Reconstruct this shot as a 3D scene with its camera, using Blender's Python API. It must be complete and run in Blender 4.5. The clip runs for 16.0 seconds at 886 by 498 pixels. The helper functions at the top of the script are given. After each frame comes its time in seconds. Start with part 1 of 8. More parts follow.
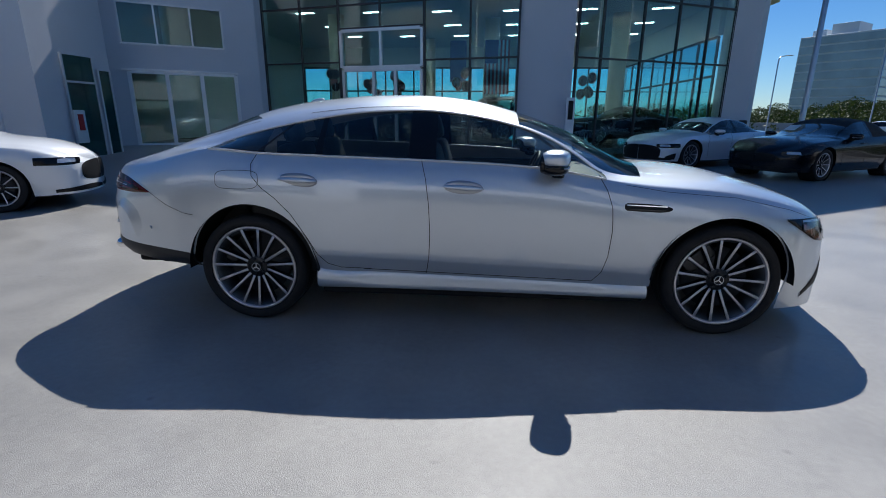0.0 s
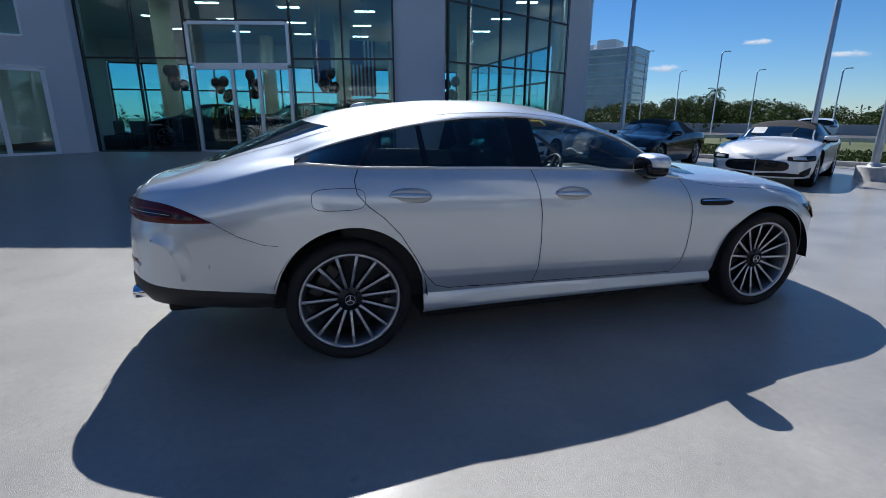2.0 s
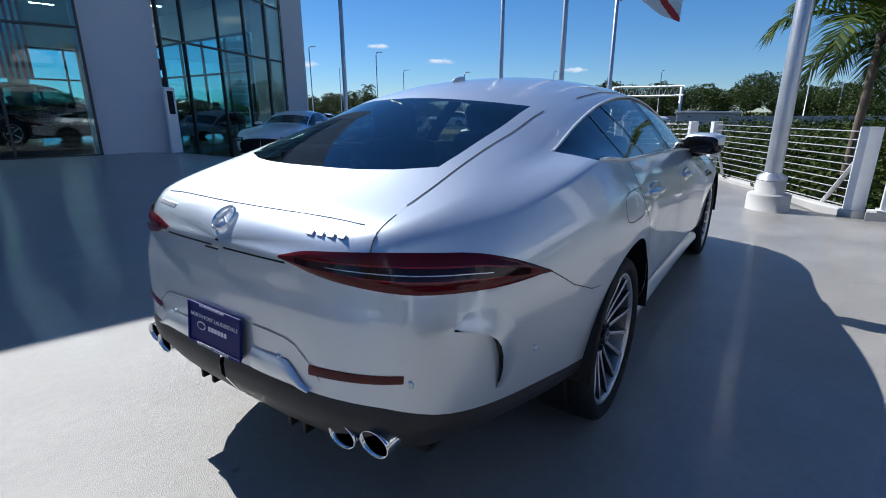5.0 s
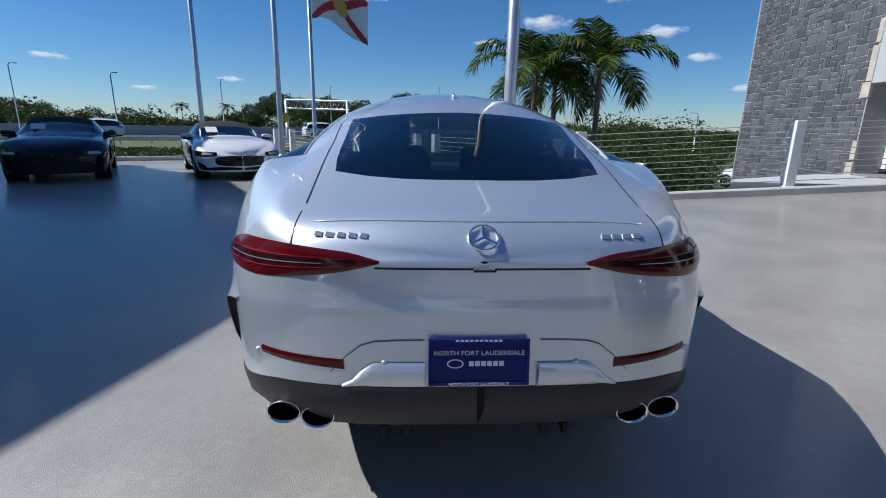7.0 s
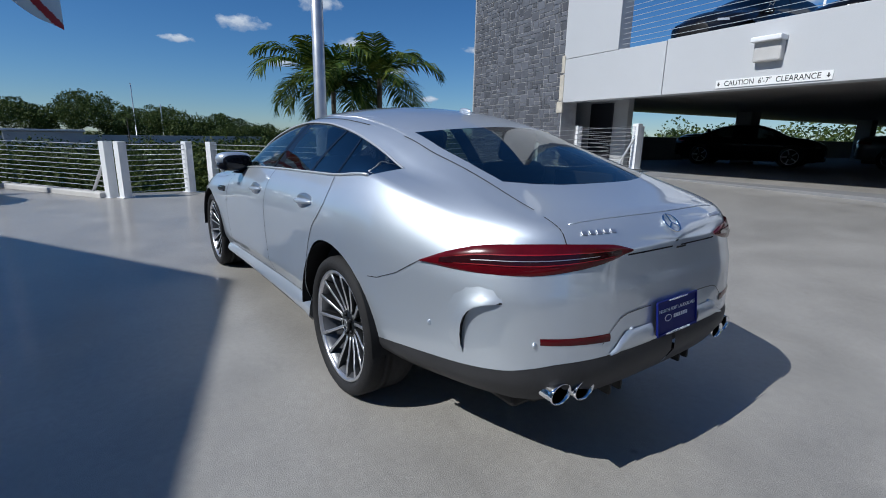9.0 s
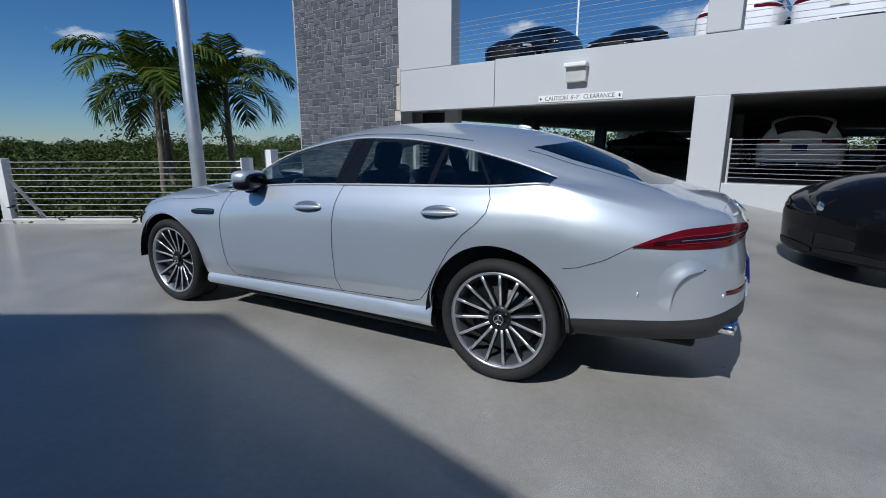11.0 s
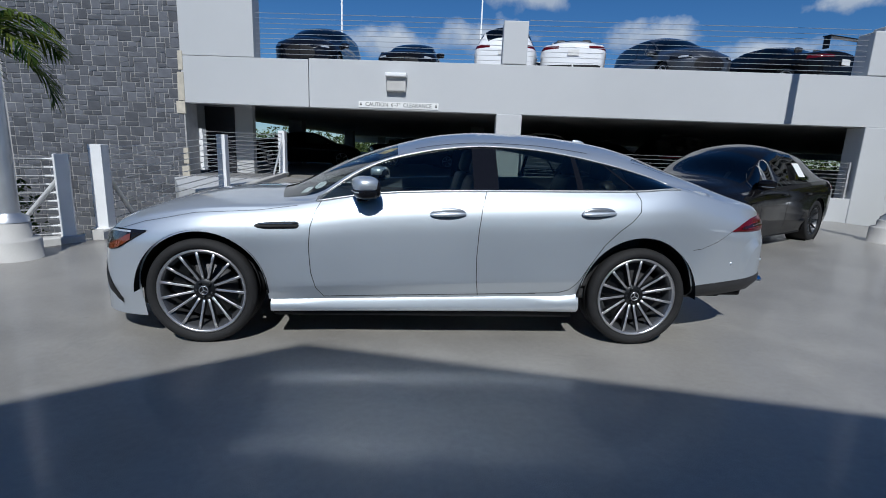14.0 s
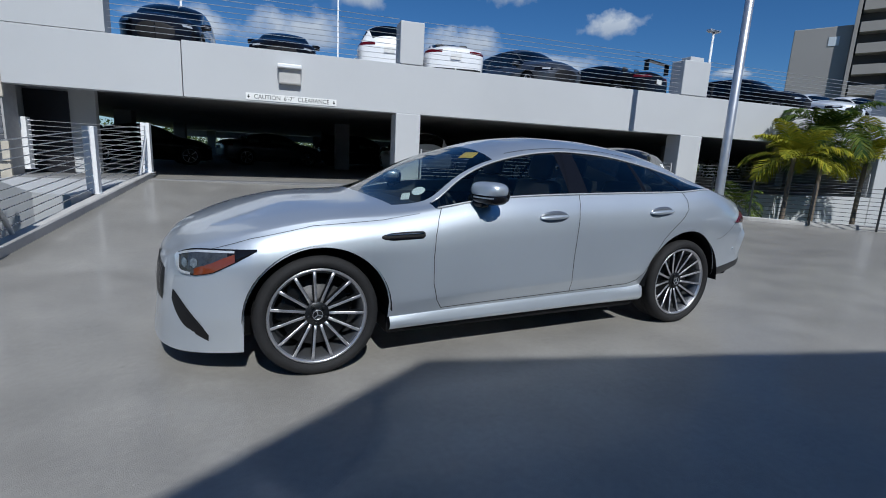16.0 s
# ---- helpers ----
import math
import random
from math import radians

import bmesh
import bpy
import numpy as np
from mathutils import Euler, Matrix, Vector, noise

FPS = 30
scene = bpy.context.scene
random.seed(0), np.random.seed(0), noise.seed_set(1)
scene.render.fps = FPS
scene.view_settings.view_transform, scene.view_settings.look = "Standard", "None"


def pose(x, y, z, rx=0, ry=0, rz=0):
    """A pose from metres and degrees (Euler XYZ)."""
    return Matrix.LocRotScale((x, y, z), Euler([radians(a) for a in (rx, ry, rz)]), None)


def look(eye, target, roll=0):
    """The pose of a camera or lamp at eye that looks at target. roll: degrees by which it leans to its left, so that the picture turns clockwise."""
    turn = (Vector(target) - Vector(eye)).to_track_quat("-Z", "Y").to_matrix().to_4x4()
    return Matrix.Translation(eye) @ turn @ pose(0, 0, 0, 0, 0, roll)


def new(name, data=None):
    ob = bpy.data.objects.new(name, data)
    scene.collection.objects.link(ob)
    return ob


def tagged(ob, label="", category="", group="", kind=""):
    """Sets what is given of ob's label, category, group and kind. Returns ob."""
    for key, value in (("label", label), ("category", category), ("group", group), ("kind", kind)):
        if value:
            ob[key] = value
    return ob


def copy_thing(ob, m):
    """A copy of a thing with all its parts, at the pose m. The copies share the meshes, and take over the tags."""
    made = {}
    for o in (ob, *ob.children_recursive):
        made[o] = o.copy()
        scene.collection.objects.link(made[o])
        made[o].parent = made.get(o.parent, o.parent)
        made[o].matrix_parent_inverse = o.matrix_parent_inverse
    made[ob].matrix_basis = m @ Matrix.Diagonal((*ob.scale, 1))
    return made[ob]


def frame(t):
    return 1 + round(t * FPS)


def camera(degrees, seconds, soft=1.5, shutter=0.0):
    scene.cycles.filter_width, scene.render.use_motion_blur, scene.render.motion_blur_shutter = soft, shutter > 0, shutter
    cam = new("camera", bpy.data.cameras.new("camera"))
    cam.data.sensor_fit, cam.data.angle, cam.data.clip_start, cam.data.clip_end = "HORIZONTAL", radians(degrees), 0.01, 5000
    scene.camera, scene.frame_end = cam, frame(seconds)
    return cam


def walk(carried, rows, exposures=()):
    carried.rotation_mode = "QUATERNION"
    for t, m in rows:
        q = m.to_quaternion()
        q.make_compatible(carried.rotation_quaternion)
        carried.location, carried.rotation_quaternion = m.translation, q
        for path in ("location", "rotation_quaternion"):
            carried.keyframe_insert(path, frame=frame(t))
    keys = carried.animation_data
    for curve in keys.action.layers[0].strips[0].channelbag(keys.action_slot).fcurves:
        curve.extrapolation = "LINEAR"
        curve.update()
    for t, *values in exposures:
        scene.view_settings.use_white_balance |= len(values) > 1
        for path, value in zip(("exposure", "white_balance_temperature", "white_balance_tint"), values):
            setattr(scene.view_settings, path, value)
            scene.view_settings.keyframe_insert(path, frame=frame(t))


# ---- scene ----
from mathutils.bvhtree import BVHTree

cam = camera(86.1, 16.0, 0.95)

PATH = [
    (0, (-0.035, -3.777, 1.323), (-0.17, -1.856, 0.782), 0.4),
    (0.5, (-0.418, -3.775, 1.344), (-0.405, -1.85, 0.802), 0.4),
    (1, (-0.88, -3.736, 1.353), (-0.685, -1.819, 0.815), 0.4),
    (1.5, (-1.245, -3.598, 1.349), (-0.886, -1.703, 0.817), 0.3),
    (2, (-1.685, -3.441, 1.347), (-1.138, -1.593, 0.814), 0.1),
    (2.5, (-1.985, -3.207, 1.317), (-1.27, -1.417, 0.786), -0.1),
    (3, (-2.349, -2.869, 1.28), (-1.455, -1.161, 0.746), -0.0),
    (3.5, (-2.598, -2.517, 1.26), (-1.549, -0.901, 0.721), -0.1),
    (4, (-2.881, -2.103, 1.266), (-1.661, -0.618, 0.712), -0.1),
    (4.2, (-2.999, -1.959, 1.282), (-1.711, -0.536, 0.72), -0.2),
    (6.3, (-3.822, -0.357, 1.263), (-1.916, -0.015, 0.761), 0.4),
    (6.5, (-3.873, -0.208, 1.273), (-1.949, 0.009, 0.771), 0.5),
    (7, (-3.911, 0.192, 1.274), (-1.978, 0.08, 0.773), 1.1),
    (7.5, (-3.916, 0.582, 1.27), (-2.018, 0.191, 0.772), 1.3),
    (8, (-3.833, 0.994, 1.265), (-2.019, 0.307, 0.777), 1.4),
    (8.5, (-3.729, 1.383, 1.277), (-2.016, 0.466, 0.802), 1.4),
    (9, (-3.563, 1.805, 1.279), (-1.989, 0.661, 0.819), 1.1),
    (9.2, (-3.473, 1.951, 1.285), (-1.958, 0.728, 0.827), 1.0),
    (11.3, (-2.192, 3.401, 1.32), (-1.355, 1.634, 0.897), 0.0),
    (11.5, (-2.036, 3.498, 1.333), (-1.27, 1.698, 0.914), -0.0),
    (12, (-1.612, 3.758, 1.345), (-1.034, 1.886, 0.946), 0.1),
    (12.5, (-1.227, 3.882, 1.338), (-0.818, 1.962, 0.956), 0.3),
    (13, (-0.748, 3.989, 1.329), (-0.54, 2.036, 0.948), 0.8),
    (13.5, (-0.324, 4.033, 1.312), (-0.295, 2.072, 0.924), 1.4),
    (14, (0.186, 4.003, 1.306), (0.011, 2.051, 0.905), 2.3),
    (14.5, (0.644, 3.952, 1.301), (0.298, 2.024, 0.897), 2.7),
    (15, (1.115, 3.831, 1.29), (0.588, 1.944, 0.888), 2.9),
    (15.5, (1.55, 3.717, 1.292), (0.871, 1.878, 0.897), 2.9),
    (16, (1.97, 3.517, 1.276), (1.118, 1.748, 0.894), 2.9),
]
walk(cam, [(t, look(eye, target, roll)) for t, eye, target, roll in PATH], [(0, 0.18, 5650, 8), (2.5, 0.24, 5650, 8), (3.8, 0.42, 5600, 8), (7, 0.17, 5600, 7), (9, -0.08, 5550, 7), (13, -0.27, 5520, 6), (16, -0.25, 5520, 6)])

# ---- light ----
SUN_DIR = Vector((0.10, 0.98, 1.0)).normalized()
world = bpy.data.worlds.new("world")
scene.world = world
world.use_nodes = True
wn = world.node_tree
sky = wn.nodes.new("ShaderNodeTexSky")
sky.sky_type = "NISHITA"
sky.sun_disc = False
sky.sun_elevation = math.asin(SUN_DIR.z)
sky.sun_rotation = math.atan2(SUN_DIR.x, SUN_DIR.y)
sky.air_density, sky.dust_density, sky.ozone_density = 1.0, 0.0, 2.5
sky.altitude = 300
tone = wn.nodes.new("ShaderNodeHueSaturation")
tone.inputs["Saturation"].default_value = 1.12
tint = wn.nodes.new("ShaderNodeMix")
tint.data_type, tint.blend_type = "RGBA", "MULTIPLY"
tint.inputs["Factor"].default_value, tint.inputs["B"].default_value = 1.0, (0.81, 0.95, 1.13, 1)
wn.links.new(sky.outputs[0], tint.inputs["A"])
wn.links.new(tint.outputs["Result"], tone.inputs["Color"])
wn.links.new(tone.outputs[0], wn.nodes["Background"].inputs[0])
wn.nodes["Background"].inputs[1].default_value = 0.063
sun = new("sun", bpy.data.lights.new("sun", "SUN"))
sun.data.energy, sun.data.angle, sun.data.color = 5.0, radians(0.36), (1.0, 0.90, 0.78)
sun.matrix_world = look(SUN_DIR * 50, (0, 0, 0))
scene.view_settings.exposure = 0.0


# ---- materials ----
def shader(name):
    m = bpy.data.materials.new(name)
    m.use_nodes = True
    nt = m.node_tree
    return m, nt, nt.nodes["Principled BSDF"]


def mat(name, col, rough=0.5, metal=0.0, var=0.08, scale=2.0, bump=0.0, bscale=120.0, coat=0.0, emit=0.0, spec=0.5, per_object=0.0, per_island=0.0):
    """A surface with large stains and fine grain over its base colour, and a fine relief."""
    m, nt, b = shader(name)
    N, L = nt.nodes, nt.links
    co = N.new("ShaderNodeTexCoord")
    big, fine = N.new("ShaderNodeTexNoise"), N.new("ShaderNodeTexNoise")
    big.inputs["Scale"].default_value, big.inputs["Detail"].default_value = scale, 5
    fine.inputs["Scale"].default_value, fine.inputs["Detail"].default_value = bscale, 3
    L.new(co.outputs["Object"], big.inputs["Vector"])
    L.new(co.outputs["Object"], fine.inputs["Vector"])
    add = N.new("ShaderNodeMath")
    add.operation = "MULTIPLY_ADD"
    add.inputs[1].default_value = 0.45
    L.new(fine.outputs["Fac"], add.inputs[0])
    L.new(big.outputs["Fac"], add.inputs[2])
    ramp = N.new("ShaderNodeMapRange")
    ramp.inputs["From Min"].default_value, ramp.inputs["From Max"].default_value = 0.45, 1.0
    ramp.inputs["To Min"].default_value, ramp.inputs["To Max"].default_value = 1 - var, 1 + var
    L.new(add.outputs[0], ramp.inputs["Value"])
    hue = N.new("ShaderNodeHueSaturation")
    hue.inputs["Color"].default_value = (*col, 1)
    if per_object or per_island:
        info = N.new("ShaderNodeObjectInfo" if per_object else "ShaderNodeNewGeometry")
        per_object = per_object or per_island
        spread = N.new("ShaderNodeMapRange")
        spread.inputs["To Min"].default_value, spread.inputs["To Max"].default_value = 1 - per_object, 1 + per_object
        L.new(info.outputs["Random" if "Random" in info.outputs else "Random Per Island"], spread.inputs["Value"])
        mul = N.new("ShaderNodeMath")
        mul.operation = "MULTIPLY"
        L.new(ramp.outputs[0], mul.inputs[0])
        L.new(spread.outputs[0], mul.inputs[1])
        L.new(mul.outputs[0], hue.inputs["Value"])
    else:
        L.new(ramp.outputs[0], hue.inputs["Value"])
    L.new(hue.outputs[0], b.inputs["Base Color"])
    rr = N.new("ShaderNodeMapRange")
    rr.inputs["To Min"].default_value, rr.inputs["To Max"].default_value = max(0.0, rough * 0.85), min(1.0, rough * 1.15)
    L.new(big.outputs["Fac"], rr.inputs["Value"])
    L.new(rr.outputs[0], b.inputs["Roughness"])
    b.inputs["Metallic"].default_value = metal
    b.inputs["Specular IOR Level"].default_value = spec
    b.inputs["Coat Weight"].default_value = coat
    b.inputs["Coat Roughness"].default_value = 0.03
    if bump:
        bp = N.new("ShaderNodeBump")
        bp.inputs["Strength"].default_value, bp.inputs["Distance"].default_value = bump, 0.01
        L.new(fine.outputs["Fac"], bp.inputs["Height"])
        L.new(bp.outputs[0], b.inputs["Normal"])
    if emit:
        b.inputs["Emission Color"].default_value = (*col, 1)
        b.inputs["Emission Strength"].default_value = emit
    return m


def glass(name, tint, rough=0.01):
    """A thin tinted pane: it lets tinted light through and mirrors by its index."""
    m, nt, b = shader(name)
    N, L = nt.nodes, nt.links
    N.remove(b)
    tr, gl, fr, mx = N.new("ShaderNodeBsdfTransparent"), N.new("ShaderNodeBsdfGlossy"), N.new("ShaderNodeLayerWeight"), N.new("ShaderNodeMixShader")
    pw, ad = N.new("ShaderNodeMath"), N.new("ShaderNodeMath")
    tr.inputs[0].default_value = (*tint, 1)
    gl.inputs["Roughness"].default_value = rough
    fr.inputs["Blend"].default_value = 0.5
    pw.operation, pw.inputs[1].default_value = "POWER", 3.2
    ad.operation, ad.inputs[1].default_value, ad.inputs[2].default_value = "MULTIPLY_ADD", 0.9, 0.055
    L.new(fr.outputs["Facing"], pw.inputs[0])
    L.new(pw.outputs[0], ad.inputs[0])
    L.new(ad.outputs[0], mx.inputs[0])
    L.new(tr.outputs[0], mx.inputs[1])
    L.new(gl.outputs[0], mx.inputs[2])
    L.new(mx.outputs[0], N["Material Output"].inputs[0])
    return m


def deck_material():
    """Coated concrete: broad stains, smaller blotches, dark specks and a gritty relief."""
    m, nt, b = shader("coated_deck")
    N, L = nt.nodes, nt.links
    co = N.new("ShaderNodeNewGeometry")
    last = None
    for scale, detail, amount, lo, hi in ((0.22, 8, 0.16, 0.3, 0.7), (1.7, 10, 0.30, 0.3, 0.72), (26, 6, 0.16, 0.3, 0.7), (230, 2, 0.18, 0.3, 0.7)):
        n = N.new("ShaderNodeTexNoise")
        n.inputs["Scale"].default_value, n.inputs["Detail"].default_value, n.inputs["Roughness"].default_value = scale, detail, 0.62
        L.new(co.outputs["Position"], n.inputs["Vector"])
        r = N.new("ShaderNodeMapRange")
        r.inputs["From Min"].default_value, r.inputs["From Max"].default_value = lo, hi
        r.inputs["To Min"].default_value, r.inputs["To Max"].default_value = 1 - amount / 2, 1 + amount / 2
        L.new(n.outputs["Fac"], r.inputs["Value"])
        if last:
            k = N.new("ShaderNodeMath")
            k.operation = "MULTIPLY"
            L.new(last, k.inputs[0])
            L.new(r.outputs[0], k.inputs[1])
            last = k.outputs[0]
        else:
            last = r.outputs[0]
        if scale == 1.7:
            rr = N.new("ShaderNodeMapRange")
            rr.inputs["From Min"].default_value, rr.inputs["From Max"].default_value = 0.3, 0.7
            rr.inputs["To Min"].default_value, rr.inputs["To Max"].default_value = 0.40, 0.56
            L.new(n.outputs["Fac"], rr.inputs["Value"])
            L.new(rr.outputs[0], b.inputs["Roughness"])
    bp = N.new("ShaderNodeBump")
    bp.inputs["Strength"].default_value, bp.inputs["Distance"].default_value = 0.35, 0.01
    L.new(n.outputs["Fac"], bp.inputs["Height"])
    L.new(bp.outputs[0], b.inputs["Normal"])
    spots = N.new("ShaderNodeTexVoronoi")
    spots.inputs["Scale"].default_value = 2.3
    L.new(co.outputs["Position"], spots.inputs["Vector"])
    sr = N.new("ShaderNodeMapRange")
    sr.inputs["From Min"].default_value, sr.inputs["From Max"].default_value = 0.015, 0.055
    sr.inputs["To Min"].default_value, sr.inputs["To Max"].default_value = 0.68, 1.0
    L.new(spots.outputs["Distance"], sr.inputs["Value"])
    k = N.new("ShaderNodeMath")
    k.operation = "MULTIPLY"
    L.new(last, k.inputs[0])
    L.new(sr.outputs[0], k.inputs[1])
    # scattered dark scuffs and drips, stretched and broken up
    sm, sn, sc = N.new("ShaderNodeMapping"), N.new("ShaderNodeTexNoise"), N.new("ShaderNodeMapRange")
    sm.inputs["Rotation"].default_value, sm.inputs["Scale"].default_value = (0, 0, 0.6), (1.0, 2.6, 1.0)
    L.new(co.outputs["Position"], sm.inputs["Vector"])
    L.new(sm.outputs[0], sn.inputs["Vector"])
    sn.inputs["Scale"].default_value, sn.inputs["Detail"].default_value, sn.inputs["Roughness"].default_value = 0.9, 9, 0.68
    sc.inputs["From Min"].default_value, sc.inputs["From Max"].default_value = 0.62, 0.74
    sc.inputs["To Min"].default_value, sc.inputs["To Max"].default_value = 1.0, 0.80
    L.new(sn.outputs["Fac"], sc.inputs["Value"])
    k2 = N.new("ShaderNodeMath")
    k2.operation = "MULTIPLY"
    L.new(k.outputs[0], k2.inputs[0])
    L.new(sc.outputs[0], k2.inputs[1])
    k = k2
    h = N.new("ShaderNodeHueSaturation")
    h.inputs["Color"].default_value = (0.292, 0.279, 0.256, 1)
    L.new(k.outputs[0], h.inputs["Value"])
    L.new(h.outputs[0], b.inputs["Base Color"])
    b.inputs["Specular IOR Level"].default_value = 0.6
    b.inputs["Coat Weight"].default_value, b.inputs["Coat Roughness"].default_value = 0.35, 0.16
    return m


M_DECK = deck_material()
M_KERB = mat("kerb_concrete", (0.5, 0.49, 0.47), 0.7, var=0.15, scale=2, bump=0.2)
M_WHITE = mat("painted_render", (0.50, 0.51, 0.52), 0.65, var=0.04, scale=0.6, bump=0.12, bscale=60)
M_GREYWALL = mat("grey_render", (0.56, 0.58, 0.62), 0.7, var=0.06, scale=0.5, bump=0.12, bscale=60)
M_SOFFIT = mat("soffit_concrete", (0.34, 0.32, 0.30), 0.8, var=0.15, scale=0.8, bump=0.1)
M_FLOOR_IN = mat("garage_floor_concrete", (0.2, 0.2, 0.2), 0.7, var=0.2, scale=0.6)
M_STEEL = mat("galvanised_steel", (0.55, 0.57, 0.6), 0.38, metal=0.75, var=0.12, scale=4)
M_WPAINT = mat("white_painted_steel", (0.78, 0.79, 0.8), 0.4, var=0.06, scale=5)
M_CABLE = mat("stainless_cable", (0.7, 0.7, 0.7), 0.4, metal=0.6, var=0.1, scale=8)
M_STONE = mat("split_stone", (0.098, 0.103, 0.118), 0.75, var=0.25, scale=6, bump=0.35, bscale=45, per_object=0.32)
M_MORTAR = mat("pale_mortar", (0.36, 0.355, 0.35), 0.85, var=0.15, scale=6, bump=0.2)
M_TAN = mat("tan_render", (0.5, 0.46, 0.38), 0.8, var=0.25, scale=4, bump=0.3)
M_BLACK = mat("black_aluminium", (0.02, 0.022, 0.025), 0.35, var=0.15, scale=5)
M_ALU = mat("silver_aluminium", (0.66, 0.67, 0.68), 0.35, metal=0.5, var=0.05, scale=4)
M_GLASS = glass("storefront_glass", (0.66, 0.84, 0.85), 0.004)
M_GLASS_BACK = glass("rear_window_glass", (0.62, 0.90, 0.95), 0.004)
M_TILE_IN = mat("showroom_floor_tile", (0.32, 0.32, 0.33), 0.15, var=0.08, scale=2)
M_CEIL = mat("ceiling_panel", (0.72, 0.72, 0.70), 0.8, var=0.05, scale=2)
M_LIGHT = mat("lamp_diffuser", (1.0, 0.97, 0.9), 0.5, var=0.0, emit=13.0)
M_COL_IN = mat("tan_column_paint", (0.55, 0.50, 0.38), 0.6, var=0.08, scale=2)
M_DARKDOOR = mat("dark_door", (0.02, 0.02, 0.025), 0.4, var=0.2)
M_SIGN = mat("sign_white", (0.8, 0.8, 0.78), 0.5, var=0.05)
M_INK = mat("black_ink", (0.02, 0.02, 0.02), 0.6, var=0.05)
M_RED = mat("red_paint", (0.45, 0.03, 0.03), 0.5, var=0.08)
M_BLUE = mat("blue_cloth", (0.03, 0.05, 0.22), 0.8, var=0.1)
M_CLOTHW = mat("white_cloth", (0.8, 0.8, 0.8), 0.85, var=0.05)
M_GOLD = mat("gold_print", (0.55, 0.38, 0.08), 0.6, var=0.1)
M_ASPHALT = mat("asphalt", (0.06, 0.06, 0.062), 0.85, var=0.2, scale=0.5, bump=0.2)
M_BARRIER = mat("barrier_concrete", (0.42, 0.41, 0.39), 0.8, var=0.15, scale=0.3)


# ---- helpers of this scene ----
def bm_object(name, bm, mats, parent=None, label="", smooth=False):
    me = bpy.data.meshes.new(name)
    bm.normal_update()
    bm.to_mesh(me)
    bm.free()
    for m in mats if isinstance(mats, (list, tuple)) else [mats]:
        me.materials.append(m)
    if smooth:
        me.shade_smooth()
    ob = new(name, me)
    if parent:
        ob.parent = parent
    if label:
        tagged(ob, label)
    return ob


def part(name, bm, material, parent, label="", smooth=False):
    return bm_object(name, bm, material, parent, label, smooth)


def thing(name, place, label, category, group="", kind="", turn=0.0):
    ob = new(name)
    ob.matrix_basis = pose(*place, 0, 0, turn)
    return tagged(ob, label, category, group, kind)


def add_box(bm, a, b, m=None, bevel=0.0, mi=0):
    """A box from corner a to corner b, bevelled, laid by the matrix m."""
    t = bmesh.new()
    bmesh.ops.create_cube(t, size=1)
    for v in t.verts:
        v.co = Vector([(a[i] + b[i]) / 2 + v.co[i] * abs(b[i] - a[i]) for i in range(3)])
    if bevel:
        bmesh.ops.bevel(t, geom=t.edges[:], offset=bevel, segments=2, profile=0.5, affect="EDGES")
    join(bm, t, m, mi)


def join(bm, t, m=None, mi=0):
    vs = {}
    for v in t.verts:
        vs[v] = bm.verts.new(m @ v.co if m else v.co)
    for f in t.faces:
        try:
            g = bm.faces.new([vs[v] for v in f.verts])
            g.material_index, g.smooth = mi, f.smooth
        except ValueError:
            pass
    t.free()


def add_lathe(bm, profile, n=32, m=None, axis="z", mi=0, close=False, caps=True):
    """Turns a profile of (radius, height) about an axis."""
    rings = []
    for r, h in profile:
        ring = []
        for k in range(n):
            a = 2 * math.pi * k / n
            p = Vector((r * math.cos(a), r * math.sin(a), h))
            if axis == "y":
                p = Vector((p.x, p.z, p.y))
            if axis == "x":
                p = Vector((p.z, p.x, p.y))
            ring.append(bm.verts.new(m @ p if m else p))
        rings.append(ring)
    for a, b in zip(rings, rings[1:] + ([rings[0]] if close else [])):
        for k in range(n):
            f = bm.faces.new((a[k], a[(k + 1) % n], b[(k + 1) % n], b[k]))
            f.smooth, f.material_index = True, mi
    if caps and not close:
        for ring in (rings[0], rings[-1]):
            try:
                bm.faces.new(ring).material_index = mi
            except ValueError:
                pass


def add_tube(bm, pts, r, n=8, mi=0, r_end=None):
    """A round bar along a line of points."""
    pts = [Vector(p) for p in pts]
    rings = []
    for i, p in enumerate(pts):
        d = (pts[min(i + 1, len(pts) - 1)] - pts[max(i - 1, 0)]).normalized()
        s = d.cross(Vector((0, 0, 1)))
        s = s.normalized() if s.length > 1e-4 else Vector((1, 0, 0))
        u = s.cross(d)
        rad = r if r_end is None else r + (r_end - r) * i / (len(pts) - 1)
        rings.append([bm.verts.new(p + (s * math.cos(2 * math.pi * k / n) + u * math.sin(2 * math.pi * k / n)) * rad) for k in range(n)])
    for a, b in zip(rings, rings[1:]):
        for k in range(n):
            f = bm.faces.new((a[k], a[(k + 1) % n], b[(k + 1) % n], b[k]))
            f.smooth, f.material_index = n > 5, mi
    for ring in (rings[0], rings[-1]):
        bm.faces.new(ring).material_index = mi


def add_prism(bm, poly, z0, z1, mi=0):
    lo = [bm.verts.new((x, y, z0)) for x, y in poly]
    hi = [bm.verts.new((x, y, z1)) for x, y in poly]
    for k in range(len(poly)):
        j = (k + 1) % len(poly)
        bm.faces.new((lo[k], lo[j], hi[j], hi[k])).material_index = mi
    bm.faces.new(hi).material_index = mi
    bm.faces.new(lo[::-1]).material_index = mi
    bmesh.ops.recalc_face_normals(bm, faces=bm.faces[:])


